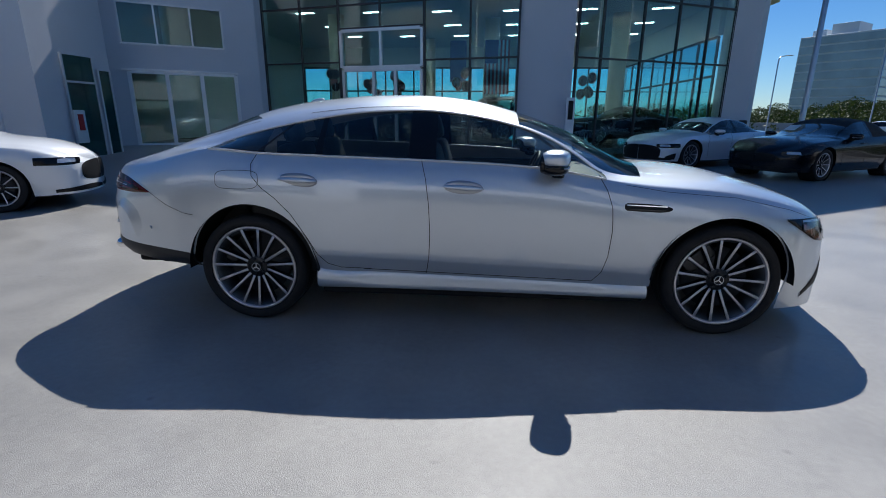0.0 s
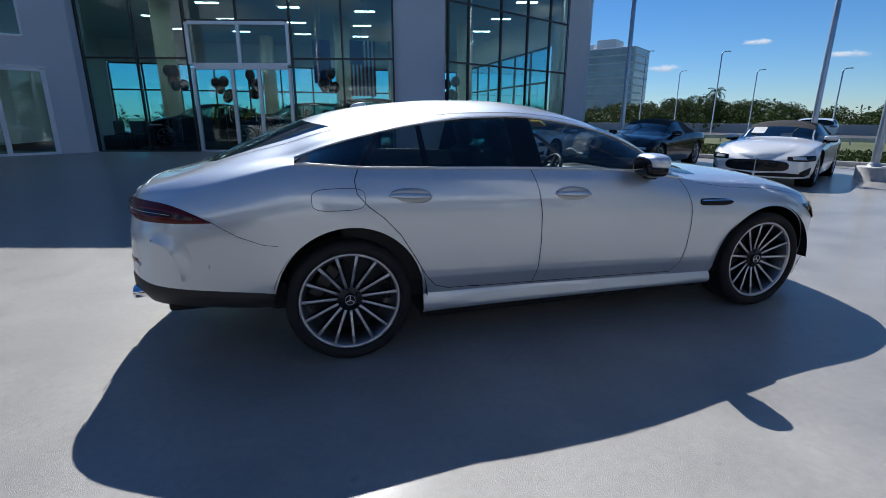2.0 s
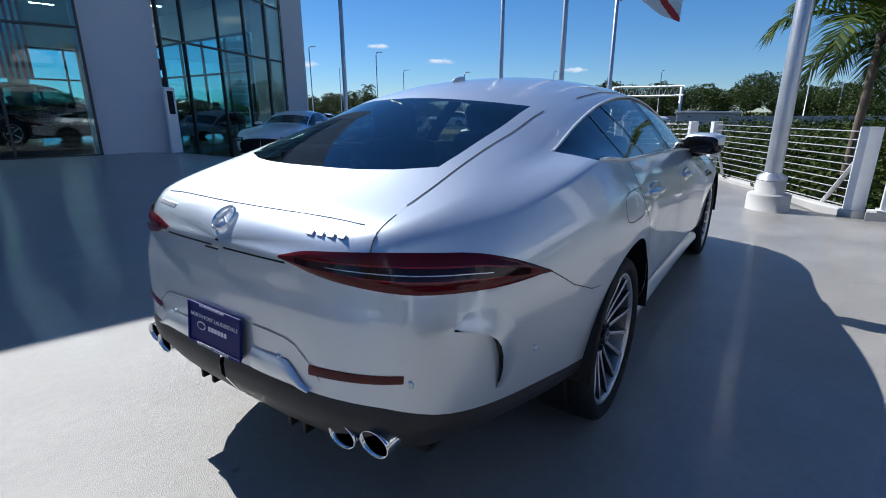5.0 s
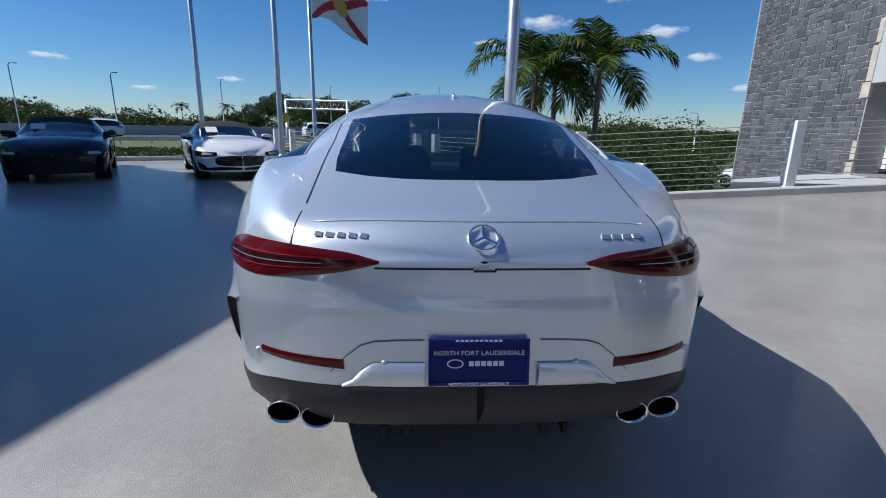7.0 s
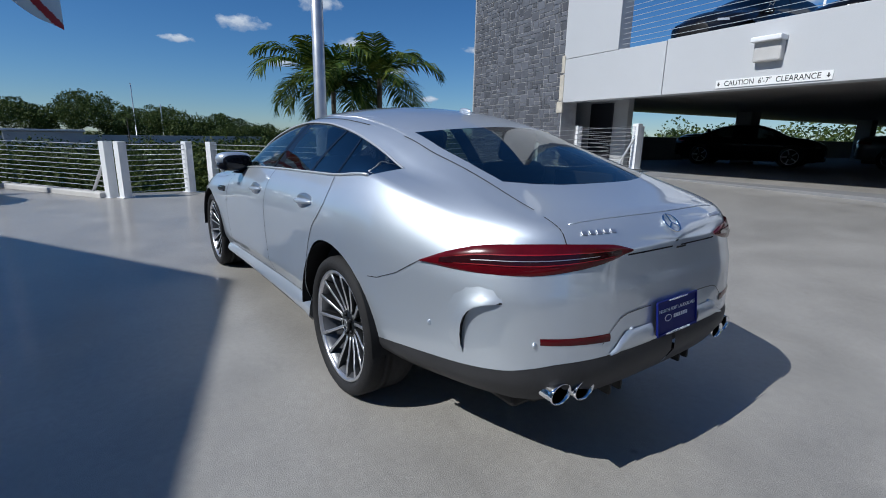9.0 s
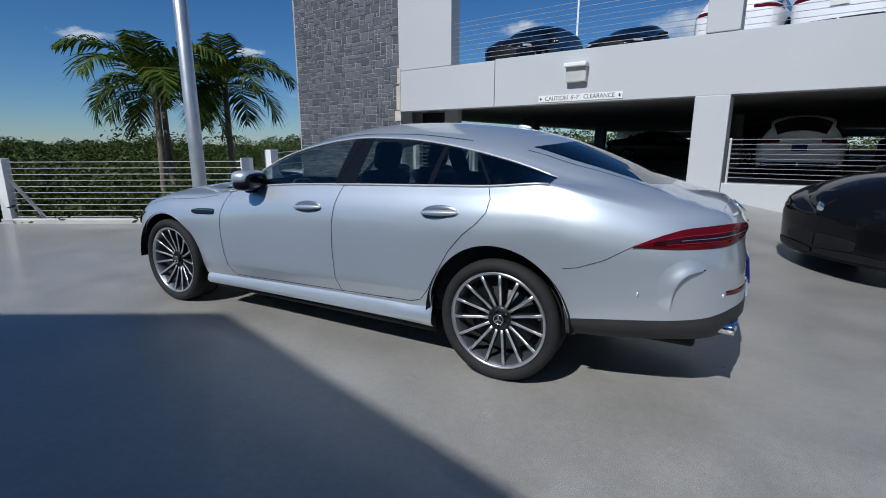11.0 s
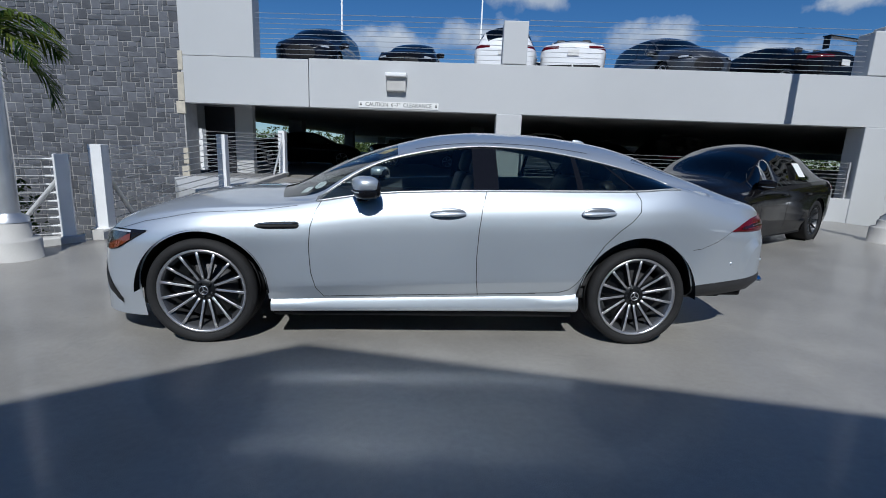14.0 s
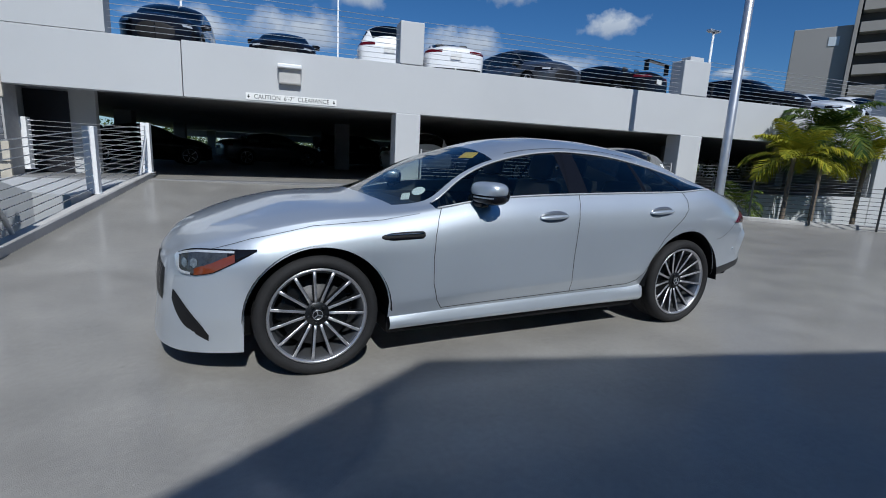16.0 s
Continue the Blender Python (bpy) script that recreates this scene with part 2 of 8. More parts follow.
def run_frame(x, y, dx, dy, z=0.0):
    """A frame along a wall in plan: x runs along it, y to its left."""
    return pose(x, y, z, 0, 0, math.degrees(math.atan2(dy, dx)))


def bar(name, a, b, m, material, parent=None, bevel=0.0, label=""):
    bm = bmesh.new()
    add_box(bm, a, b, m, bevel)
    return bm_object(name, bm, material, parent, label)


def structure(ob, label, category):
    return tagged(ob, label, category, kind="structure")


def text_mesh(words, size, depth=0.002, align="CENTER"):
    cu = bpy.data.curves.new("text", "FONT")
    cu.body, cu.size, cu.extrude, cu.align_x, cu.align_y = words, size, depth, align, "CENTER"
    ob = bpy.data.objects.new("text", cu)
    me = bpy.data.meshes.new_from_object(ob)
    bpy.data.objects.remove(ob)
    return me


def ease(a, b, v):
    v = min(1.0, max(0.0, (v - a) / (b - a)))
    return v * v * (3 - 2 * v)


def lerp_table(table, v):
    for (a, p), (b, q) in zip(table, table[1:]):
        if v <= b:
            return p + (q - p) * max(0.0, (v - a)) / (b - a)
    return table[-1][1]


def deck_z(x, y):
    """The height of the parking deck: it climbs to the showroom's doors and up the ramp into the garage."""
    z = 0.38 * ease(4, 10.5, y) * (1 - ease(2.0, 5.0, x))
    if y < -2:
        z += 0.07 * (-2 - y) * ease(-4.5, -1.5, x)
    return z


# ---- ground ----
EAST = [(-9.6, 3.45), (-2.45, 4.0), (-1.9, 4.5), (-1.2, 6.2), (-0.3, 8.0), (0.2, 8.35), (1.97, 8.45), (3.56, 10.6), (5.6, 14.3), (12.0, 11.0), (14.5, 9.6), (46, 9.6)]
WEST = [(-9.6, -9.8), (-5.5, -10.75), (-4.7, -10.85), (-2.19, -12.5), (5, -21), (9, -40), (46, -40)]
bm = bmesh.new()
ys = sorted(set([v for v, _ in EAST] + [v for v, _ in WEST] + [k * 0.5 for k in range(-19, 30)] + [16, 20, 25, 30, 38]))
rows = []
for y in ys:
    x0, x1 = lerp_table(WEST, y), lerp_table(EAST, y)
    xs = [x0 + (x1 - x0) * k / 48 for k in range(49)]
    rows.append([bm.verts.new((x, y, deck_z(x, y))) for x in xs])
for a, b in zip(rows, rows[1:]):
    for k in range(48):
        bm.faces.new((a[k], a[k + 1], b[k + 1], b[k])).smooth = True
rim = [e for e in bm.edges if e.is_boundary]
ext = bmesh.ops.extrude_edge_only(bm, edges=rim)
for v in [g for g in ext["geom"] if isinstance(g, bmesh.types.BMVert)]:
    v.co.z = -0.9
deck = structure(bm_object("pavement", bm, M_DECK), "pale grey coated concrete parking deck with stains", "parking deck")


def grass_material():
    m, nt, b = shader("rough_grass")
    N, L = nt.nodes, nt.links
    g = N.new("ShaderNodeNewGeometry")
    n1, n2, mx = N.new("ShaderNodeTexNoise"), N.new("ShaderNodeTexNoise"), N.new("ShaderNodeMix")
    n1.inputs["Scale"].default_value, n1.inputs["Detail"].default_value = 0.05, 8
    n2.inputs["Scale"].default_value = 3.0
    L.new(g.outputs["Position"], n1.inputs["Vector"])
    L.new(g.outputs["Position"], n2.inputs["Vector"])
    mx.data_type = "RGBA"
    mx.inputs["A"].default_value, mx.inputs["B"].default_value = (0.055, 0.095, 0.022, 1), (0.15, 0.13, 0.058, 1)
    ad = N.new("ShaderNodeMath")
    ad.operation = "MULTIPLY_ADD"
    ad.inputs[1].default_value = 0.5
    L.new(n2.outputs["Fac"], ad.inputs[0])
    L.new(n1.outputs["Fac"], ad.inputs[2])
    rp = N.new("ShaderNodeMapRange")
    rp.inputs["From Min"].default_value, rp.inputs["From Max"].default_value = 0.5, 1.05
    L.new(ad.outputs[0], rp.inputs["Value"])
    L.new(rp.outputs[0], mx.inputs["Factor"])
    L.new(mx.outputs["Result"], b.inputs["Base Color"])
    b.inputs["Roughness"].default_value = 0.9
    return m


M_GRASS = grass_material()
bm = bmesh.new()
radii = [0, 12, 16, 20, 24, 28, 34, 40, 50, 60, 90, 140, 220, 400, 800, 1600, 3200]
prev = None
for r in radii:
    ring = []
    for k in range(72):
        a = 2 * math.pi * k / 72
        x, y = r * math.cos(a), r * math.sin(a)
        ring.append(bm.verts.new((x, y, -1.6 - 1.4 * ease(10, 40, r) * (1 - ease(0.2, 1.0, math.cos(a - 0.6))) + 1.35 * ease(0.72, 0.95, math.cos(a - 0.55)) * ease(12, 19, r) * (1 - ease(45, 80, r)) + 0.5 * noise.noise((x * 0.05, y * 0.05, 0)) * min(1, r / 30))))
    if prev:
        for k in range(72):
            bm.faces.new((prev[k], prev[(k + 1) % 72], ring[(k + 1) % 72], ring[k])).smooth = True
    prev = ring
ground = structure(bm_object("ground", bm, M_GRASS), "rough green and brown grass reaching the horizon", "grass")

# ---- parking garage ----
GA = run_frame(0, -8.18, 1, -0.134)
GU = 1.009


def gbox(name, x0, x1, v0, v1, z0, z1, material, label="", cat="", parent=None, bevel=0.01):
    ob = bar(name, (x0 * GU, -v1, z0), (x1 * GU, -v0, z1), GA, material, parent, bevel)
    return structure(ob, label, cat) if label else ob


gbox("wall_garage_beam_1", 2.56, 5.75, 0.0, 0.35, 2.27, 3.395, M_WHITE, "white painted concrete spandrel beam of the garage", "garage wall")
gbox("wall_garage_beam_2", -46, 2.545, 0.0, 0.35, 2.27, 3.42, M_WHITE, "long white painted concrete spandrel beam of the garage", "garage wall")
gbox("wall_garage_tower", 3.9, 5.75, 0.004, 0.4, 3.405, 10.0, M_WHITE, "tall white painted wall panel above the garage beam", "garage wall")
for k, (x0, x1) in enumerate([(-2.68, -2.06), (-11.5, -10.7), (-20.4, -19.6), (-29, -28.2)]):
    gbox("wall_garage_column_%d" % (k + 1), x0, x1, -0.03, 0.55, -0.6, 2.268, M_WHITE, "white painted square concrete garage column", "column", bevel=0.02)
for k, (x0, x1) in enumerate([(-2.70, -2.12), (-11.46, -10.5), (-20.4, -19.5)]):
    gbox("wall_garage_pier_%d" % (k + 1), x0, x1, -0.02, 0.5, 3.424, 4.40, M_WHITE, "white painted pier standing on the garage parapet", "pier", bevel=0.02)
gbox("wall_garage_pier_cap_2", -11.25, -10.75, 0.06, 0.42, 4.404, 4.53, M_WHITE, "small white cap block on the parapet pier", "pier", bevel=0.02)
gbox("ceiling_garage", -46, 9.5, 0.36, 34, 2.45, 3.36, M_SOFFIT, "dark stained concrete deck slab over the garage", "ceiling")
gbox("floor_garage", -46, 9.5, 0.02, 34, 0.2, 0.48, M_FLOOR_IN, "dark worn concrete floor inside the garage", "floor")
gbox("wall_garage_low", -46, -2.69, 0.0, 0.25, -2.5, 0.57, M_WHITE, "low white painted wall below the garage opening", "garage wall")
gbox("wall_garage_low_2", -2.05, 3.7, 0.35, 0.5, -1, 0.3, M_KERB, "concrete threshold at the garage entrance", "threshold")
gbox("wall_garage_side", 4.62, 7.6, 1.4, 1.6, 0.48, 2.448, M_WHITE, "white painted wall beside the garage entrance", "garage wall")
gbox("door_garage", 5.12, 5.95, 1.34, 1.398, 0.48, 2.3, M_DARKDOOR, "dark painted metal service door, shut", "door")
bm = bmesh.new()
add_prism(bm, [(3.42, -9.15), (3.93, -5.15), (4.5, -5.6), (5.75, -8.2), (5.75, -9.3)], -2.5, 0.44)
structure(bm_object("wall_garage_ledge", bm, M_WHITE), "white painted concrete ledge slab beside the ramp", "garage wall")
gbox("wall_garage_back_beam", -46, 9.5, 33.7, 34, 1.9, 2.44, M_WHITE, "white beam along the back of the garage", "garage wall")
gbox("wall_garage_back_low", -46, 9.5, 33.7, 34, 0.49, 1.0, M_WHITE, "low white wall along the back of the garage", "garage wall")
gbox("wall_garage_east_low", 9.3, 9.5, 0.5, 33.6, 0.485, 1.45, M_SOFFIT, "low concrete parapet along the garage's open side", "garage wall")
gbox("wall_garage_end", -46.3, -46, 0, 34, -2, 3.4, M_WHITE, "white end wall of the garage", "garage wall")
for i, u in enumerate([6.5, -1.8, -10.4, -19.2, -28]):
    for j, v in enumerate([10, 20, 32]):
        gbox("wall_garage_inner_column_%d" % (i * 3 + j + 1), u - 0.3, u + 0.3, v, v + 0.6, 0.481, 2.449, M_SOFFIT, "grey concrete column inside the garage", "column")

# ---- stone tower wall ----
ST = run_frame(5.72, -8.95, 1, -0.134)
tower = structure(bar("wall_stone", (0.0, -0.55, -4.0), (4.78, -0.009, 10.0), ST, M_MORTAR), "tower wall clad in grey split stone", "stone wall")

# ---- showroom ----
SA = run_frame(-1.78, 11.54, 1, -0.26, 0.0)
SL = math.hypot(1, 0.26)


def along(x):
    """Distance along the main glass front of the plan's x."""
    return (x + 1.78) * SL


C2 = run_frame(2.70, 10.90, 1, 0.45, 0.0)
L2 = math.hypot(1, 0.45) * 5.3
LW = run_frame(-7.35, 12.55, -1, -0.65, 0.0)
FLOOR_Z = 0.385
ROOF = [(1.74, 9.95), (8.9, 13.98), (14, 22), (14, 40), (-14, 44), (-14, 13.9), (-7.3, 12.56)]
bm = bmesh.new()
add_prism(bm, ROOF, 6.6, 9.2)
structure(bm_object("roof_showroom", bm, M_GREYWALL), "flat roof mass of the showroom in grey render", "roof")
bm = bmesh.new()
add_prism(bm, [(1.0, 10.9), (2.62, 10.93), (2.68, 11.3), (1.1, 11.3)], -0.2, 6.6)
structure(bm_object("wall_showroom_column", bm, M_GREYWALL), "broad smooth grey rendered column between the glass fronts", "column")
bm = bmesh.new()
add_prism(bm, [(7.98, 13.25), (8.75, 13.12), (9.05, 13.4), (10.2, 16.4), (9.3, 16.8)], -0.9, 9.2)
structure(bm_object("wall_showroom_fin", bm, M_GREYWALL), "grey rendered end wall of the showroom", "wall")
bm = bmesh.new()
add_prism(bm, [(-7.32, 12.95), (-7.9, 12.2), (-7.75, 13.8), (-7.3, 13.4)], -0.2, 6.6)
structure(bm_object("wall_showroom_return", bm, M_GREYWALL), "grey rendered return wall beside the glass front", "wall")
# left wall with a window and white doors, in pieces round its openings
for k, (u0, u1, z0, z1) in enumerate([(0, 0.72, -0.2, 6.6), (0.72, 3.85, 2.56, 3.30), (0.72, 3.85, 4.46, 6.6), (3.85, 4.4, -0.2, 6.6), (0.72, 1.0, 3.30, 4.46), (3.80, 3.85, 3.30, 4.46), (3.72, 3.85, -0.2, 2.56)]):
    structure(bar("wall_left_%d" % (k + 1), (u0, -0.3, z0), (u1, 0.0, z1), LW, M_GREYWALL), "grey rendered wall with white doors and a window", "wall")
bm = bmesh.new()
add_prism(bm, [(-11.0, 10.15), (-9.8, 8.9), (-9.8, 5.6), (-24, 4.6), (-24, 12), (-12, 12)], -0.2, 6.4)
structure(bm_object("wall_left_wing", bm, M_GREYWALL), "pale grey rendered wing of the building", "wall")
bm = bmesh.new()
add_prism(bm, [(-9.0, 6.33), (-9.81, 6.45), (-24, 5.6), (-24, 4.2), (-9.0, 5.75)], -0.2, 6.4)
structure(bm_object("wall_left_fin", bm, M_GREYWALL), "pale grey rendered fin wall of the wing", "wall")


def pane_frame(name, m, u0, u1, z0, z1, glass_mat, frame_mat, t=0.05, d=0.09, bars=(), rails=(), label="", cat="window", kind="structure"):
    """A glazed frame along a wall: outer members, upright bars, cross rails and one pane in each opening."""
    root = new(name)
    root.matrix_basis = m.copy()
    tagged(root, label, cat, kind=kind)
    us = [u0] + list(bars) + [u1]
    zs = [z0] + list(rails) + [z1]
    for u in us:
        bm = bmesh.new()
        add_box(bm, (u - t / 2, -d / 2, z0), (u + t / 2, d / 2, z1), bevel=0.004)
        part("upright", bm, frame_mat, root)
    for z in zs:
        bm = bmesh.new()
        add_box(bm, (u0 + t / 2, -d / 2 + 0.004, z - t / 2), (u1 - t / 2, d / 2 - 0.004, z + t / 2), bevel=0.004)
        part("rail", bm, frame_mat, root)
    for a, b in zip(us, us[1:]):
        for c, e in zip(zs, zs[1:]):
            bm = bmesh.new()
            add_box(bm, (a + t / 2, -0.006, c + t / 2), (b - t / 2, 0.006, e - t / 2))
            part("pane", bm, glass_mat, root)
    return root


Z0, ZM, ZT = FLOOR_Z, 2.95, 6.6
pane_frame("window_1", SA, along(-7.28), along(-4.52), Z0, ZT, M_GLASS, M_BLACK, bars=(along(-5.87),), rails=(ZM, 4.6), label="tall storefront glazing with black frames", cat="storefront")
pane_frame("window_2", SA, along(-1.70), along(1.05), Z0, ZT, M_GLASS, M_BLACK, bars=(along(-0.33),), rails=(ZM, 4.6), label="tall storefront glazing with black frames", cat="storefront")
pane_frame("window_3", SA, along(-4.50), along(-1.72), 3.93, ZT, M_GLASS, M_BLACK, bars=(along(-3.12),), rails=(4.6,), label="storefront glazing above the entrance", cat="storefront")
pane_frame("window_4", C2, 0.0, L2, 0.0, ZT, M_GLASS, M_BLACK, bars=(0.82, 2.24, 3.55, 4.75), rails=(ZM, 4.6), label="tall storefront glazing with black frames", cat="storefront")
pane_frame("window_5", SA, along(-4.44), along(-1.78), 2.78, 3.86, M_GLASS, M_ALU, t=0.09, d=0.14, bars=(along(-3.1),), label="entrance transom window in a silver frame", cat="window")
entry = pane_frame("door_1", SA, along(-4.40), along(-1.80), Z0, 2.70, M_GLASS, M_ALU, t=0.09, d=0.12, bars=(along(-3.36), along(-2.64)), label="glazed showroom entrance doors in silver aluminium, shut", cat="door")
for u, s in ((along(-3.36) - 0.16, 1), (along(-2.64) - 0.16, 1)):
    bm = bmesh.new()
    add_tube(bm, [(u, -0.06, 1.25), (u, -0.12, 1.27), (u, -0.12, 1.6), (u, -0.06, 1.62)], 0.014)
    part("door_handle", bm, M_ALU, entry, "silver pull handle")
structure(bar("trim_1", (0.68, 0.0, 2.56), (3.9, 0.06, 2.62), LW, M_ALU, bevel=0.005), "silver drip trim over the white doors", "trim")
pane_frame("door_2", LW, 0.76, 3.70, Z0, 2.54, M_GLASS, M_WPAINT, t=0.11, d=0.1, bars=(1.76, 2.72), label="glazed double doors in wide white frames, shut", cat="door")
pane_frame("window_6", LW, 1.02, 3.78, 3.32, 4.44, M_GLASS, M_ALU, t=0.05, d=0.08, bars=(1.9, 2.85), label="upper window with thin silver frames", cat="window")
# interior behind the glass
INNER = [(1.1, 11.1), (2.7, 11.1), (8.0, 13.5), (9.2, 16.7), (9.2, 30), (-12, 30), (-12, 14.5), (-7.5, 13.4)]
bm = bmesh.new()
add_prism(bm, INNER, 0.2, FLOOR_Z - 0.005)
structure(bm_object("floor_showroom", bm, M_TILE_IN), "polished grey tile floor inside the showroom", "floor")
bm = bmesh.new()
add_prism(bm, INNER, 5.6, 5.9)
structure(bm_object("ceiling_showroom", bm, M_CEIL), "pale panel ceiling of the showroom", "ceiling")
BK = run_frame(-12.0, 29.5, 1, 0.0)
pane_frame("window_7", BK, 0.2, 21, FLOOR_Z, 4.35, M_GLASS_BACK, M_BLACK, t=0.09, bars=[1.9 * k for k in range(1, 11)], rails=(2.9,), label="back glazing of the showroom", cat="window")
structure(bar("wall_back", (0, -0.1, 4.4), (21.2, 0.1, 5.6), BK, M_CEIL), "pale band over the back glazing", "wall")
BS = run_frame(9.2, 16.8, 0, 1)
pane_frame("window_8", BS, 0.1, 12.6, FLOOR_Z, 4.35, M_GLASS_BACK, M_BLACK, t=0.09, bars=[1.8 * k for k in range(1, 7)], rails=(2.9,), label="side glazing of the showroom", cat="window")
structure(bar("wall_side", (0, -0.1, 4.4), (12.8, 0.1, 5.6), BS, M_CEIL), "pale band over the side glazing", "wall")
WL = run_frame(-11.25, 10.7, -0.75, 3.9)
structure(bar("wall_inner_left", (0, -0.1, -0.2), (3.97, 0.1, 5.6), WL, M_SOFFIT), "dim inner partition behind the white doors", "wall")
bm = bmesh.new()
add_prism(bm, [(-7.6, 13.35), (-12, 14.45), (-11.2, 10.75), (-7.7, 12.95)], 0.2, FLOOR_Z - 0.007)
structure(bm_object("floor_office", bm, M_TILE_IN), "grey tile floor behind the white doors", "floor")
bm = bmesh.new()
add_prism(bm, [(-7.6, 13.35), (-12, 14.45), (-11.2, 10.75), (-7.7, 12.95)], 5.6, 5.9)
structure(bm_object("ceiling_office", bm, M_CEIL), "pale ceiling behind the white doors", "ceiling")
WS = run_frame(-12, 14.6, 0, 1)
structure(bar("wall_west", (0, -0.1, 0.3), (15, 0.1, 5.6), WS, M_CEIL), "pale inner wall of the showroom", "wall")
for k, (x, y) in enumerate([(-6.5, 19), (0.5, 20), (6, 19), (-3, 26), (4, 26)]):
    bm = bmesh.new()
    add_lathe(bm, [(0.36, FLOOR_Z), (0.36, 5.6)], 28, pose(x, y, 0))
    structure(bm_object("wall_inner_column_%d" % (k + 1), bm, M_COL_IN), "round tan painted column in the showroom", "column")
lamp0 = None
for i in range(6):
    for j in range(4):
        if not lamp0:
            lamp0 = thing("ceiling_light", (0, 0, 0), "recessed ceiling light panel, lit", "ceiling light", "showroom ceiling lights")
            bm = bmesh.new()
            add_box(bm, (-0.46, -0.15, -0.02), (0.46, 0.15, 0.0), bevel=0.004)
            part("frame", bm, M_WPAINT, lamp0)
            bm = bmesh.new()
            add_box(bm, (-0.40, -0.11, -0.03), (-0.04, 0.11, -0.021))
            part("diffuser", bm, M_LIGHT, lamp0)
            bm = bmesh.new()
            add_box(bm, (0.04, -0.11, -0.03), (0.40, 0.11, -0.021))
            part("diffuser", bm, M_LIGHT, lamp0)
            lamp0.matrix_basis = pose(-8, 15.2, 5.598, 0, 0, -14)
        else:
            copy_thing(lamp0, pose(-8 + 3.0 * i + 0.3 * j, 15.2 + 3.2 * j - 0.1 * i, 5.598, 0, 0, -14))


# ---- cars ----
def paint(name, col, metal=0.0, rough=0.35, coat=1.0, flake=0.04):
    return mat(name, col, rough, metal=metal, var=flake, scale=1.2, bscale=900, coat=coat)


M_SILVER = paint("silver_metallic_paint", (0.625, 0.677, 0.737), 0.68, 0.42)
M_SILVER.node_tree.nodes["Principled BSDF"].inputs["Coat IOR"].default_value = 1.85
M_RECESS = paint("shaded_silver_recess", (0.34, 0.36, 0.39), 0.8, 0.3)
M_PWHITE = paint("white_car_paint", (0.78, 0.79, 0.80), 0.0, 0.35)
M_PBLACK = mat("black_car_paint", (0.005, 0.005, 0.006), 0.12, var=0.04, scale=1.2, bscale=900, coat=0.25, spec=0.1)
M_PNAVY = mat("dark_blue_car_paint", (0.005, 0.006, 0.010), 0.2, var=0.04, scale=1.2, bscale=900, coat=0.4, spec=0.15)
M_PPEARL = paint("pale_silver_car_paint", (0.74, 0.77, 0.81), 0.15, 0.3)
M_PGREY = paint("dark_grey_car_paint", (0.06, 0.065, 0.075), 0.5, 0.3)
M_RUBBER = mat("tyre_rubber", (0.020, 0.020, 0.021), 0.75, var=0.25, scale=12, bump=0.2, bscale=90, spec=0.25)
M_RIM = mat("machined_alloy", (0.60, 0.60, 0.62), 0.30, metal=0.85, var=0.05, scale=8)
M_BARREL = mat("grey_alloy_barrel", (0.16, 0.165, 0.175), 0.4, metal=0.8, var=0.15, scale=8)
M_RIMDARK = mat("dark_alloy", (0.035, 0.037, 0.04), 0.35, metal=0.8, var=0.1, scale=8)
M_DISC = mat("brake_disc_steel", (0.10, 0.10, 0.105), 0.62, metal=0.9, var=0.15, scale=20)
M_CHROME = mat("chrome", (0.85, 0.86, 0.88), 0.06, metal=1.0, var=0.02, scale=5)
M_TRIM = mat("black_plastic", (0.009, 0.009, 0.010), 0.55, var=0.15, scale=10, bump=0.05, spec=0.25)
M_VALANCE = mat("grey_black_plastic", (0.030, 0.030, 0.032), 0.5, var=0.15, scale=10, bump=0.05, spec=0.35)
M_GLOSSBLK = mat("gloss_black_trim", (0.008, 0.008, 0.010), 0.035, var=0.05, scale=5, spec=0.35)
M_SEAM = mat("panel_gap", (0.01, 0.01, 0.01), 0.9, var=0.05)
M_CARGLASS = glass("tinted_car_glass", (0.50, 0.56, 0.54), 0.004)
M_FRONTGLASS = glass("front_door_glass", (0.76, 0.82, 0.80), 0.004)
M_WSGLASS = glass("windscreen_glass", (0.74, 0.82, 0.80), 0.004)
M_DARKGLASS = glass("privacy_glass", (0.07, 0.08, 0.085), 0.004)
M_TAILGLOW = mat("bright_red_reflector", (0.24, 0.007, 0.012), 0.25, var=0.45, scale=40, coat=0.2)
M_LAMPIN = mat("grey_lamp_housing", (0.07, 0.075, 0.08), 0.16, metal=0.4, var=0.5, scale=22, coat=0.6)
M_TAIL = mat("red_lamp_lens", (0.085, 0.002, 0.005), 0.16, var=0.2, scale=14, coat=0.15, spec=0.3)
M_TAILDARK = mat("smoked_lamp_lens", (0.022, 0.003, 0.005), 0.14, var=0.1, scale=14, coat=0.2, spec=0.3)
M_LAMP = mat("headlamp_lens", (0.55, 0.58, 0.62), 0.08, metal=0.3, var=0.25, scale=25, coat=1.0)
M_PROJ = mat("smoky_projector_lens", (0.16, 0.18, 0.19), 0.22, metal=0.2, var=0.5, scale=60, coat=0.8)
M_AMBER = mat("amber_lens", (0.15, 0.032, 0.009), 0.1, var=0.1, scale=20, coat=1.0)
M_LEATHER = mat("black_leather", (0.022, 0.022, 0.024), 0.5, var=0.15, scale=8, bump=0.1)
M_CABIN = mat("cabin_carpet", (0.03, 0.03, 0.032), 0.9, var=0.2, scale=8)
M_CREAM = mat("pale_trim", (0.35, 0.33, 0.30), 0.6, var=0.1, scale=6)
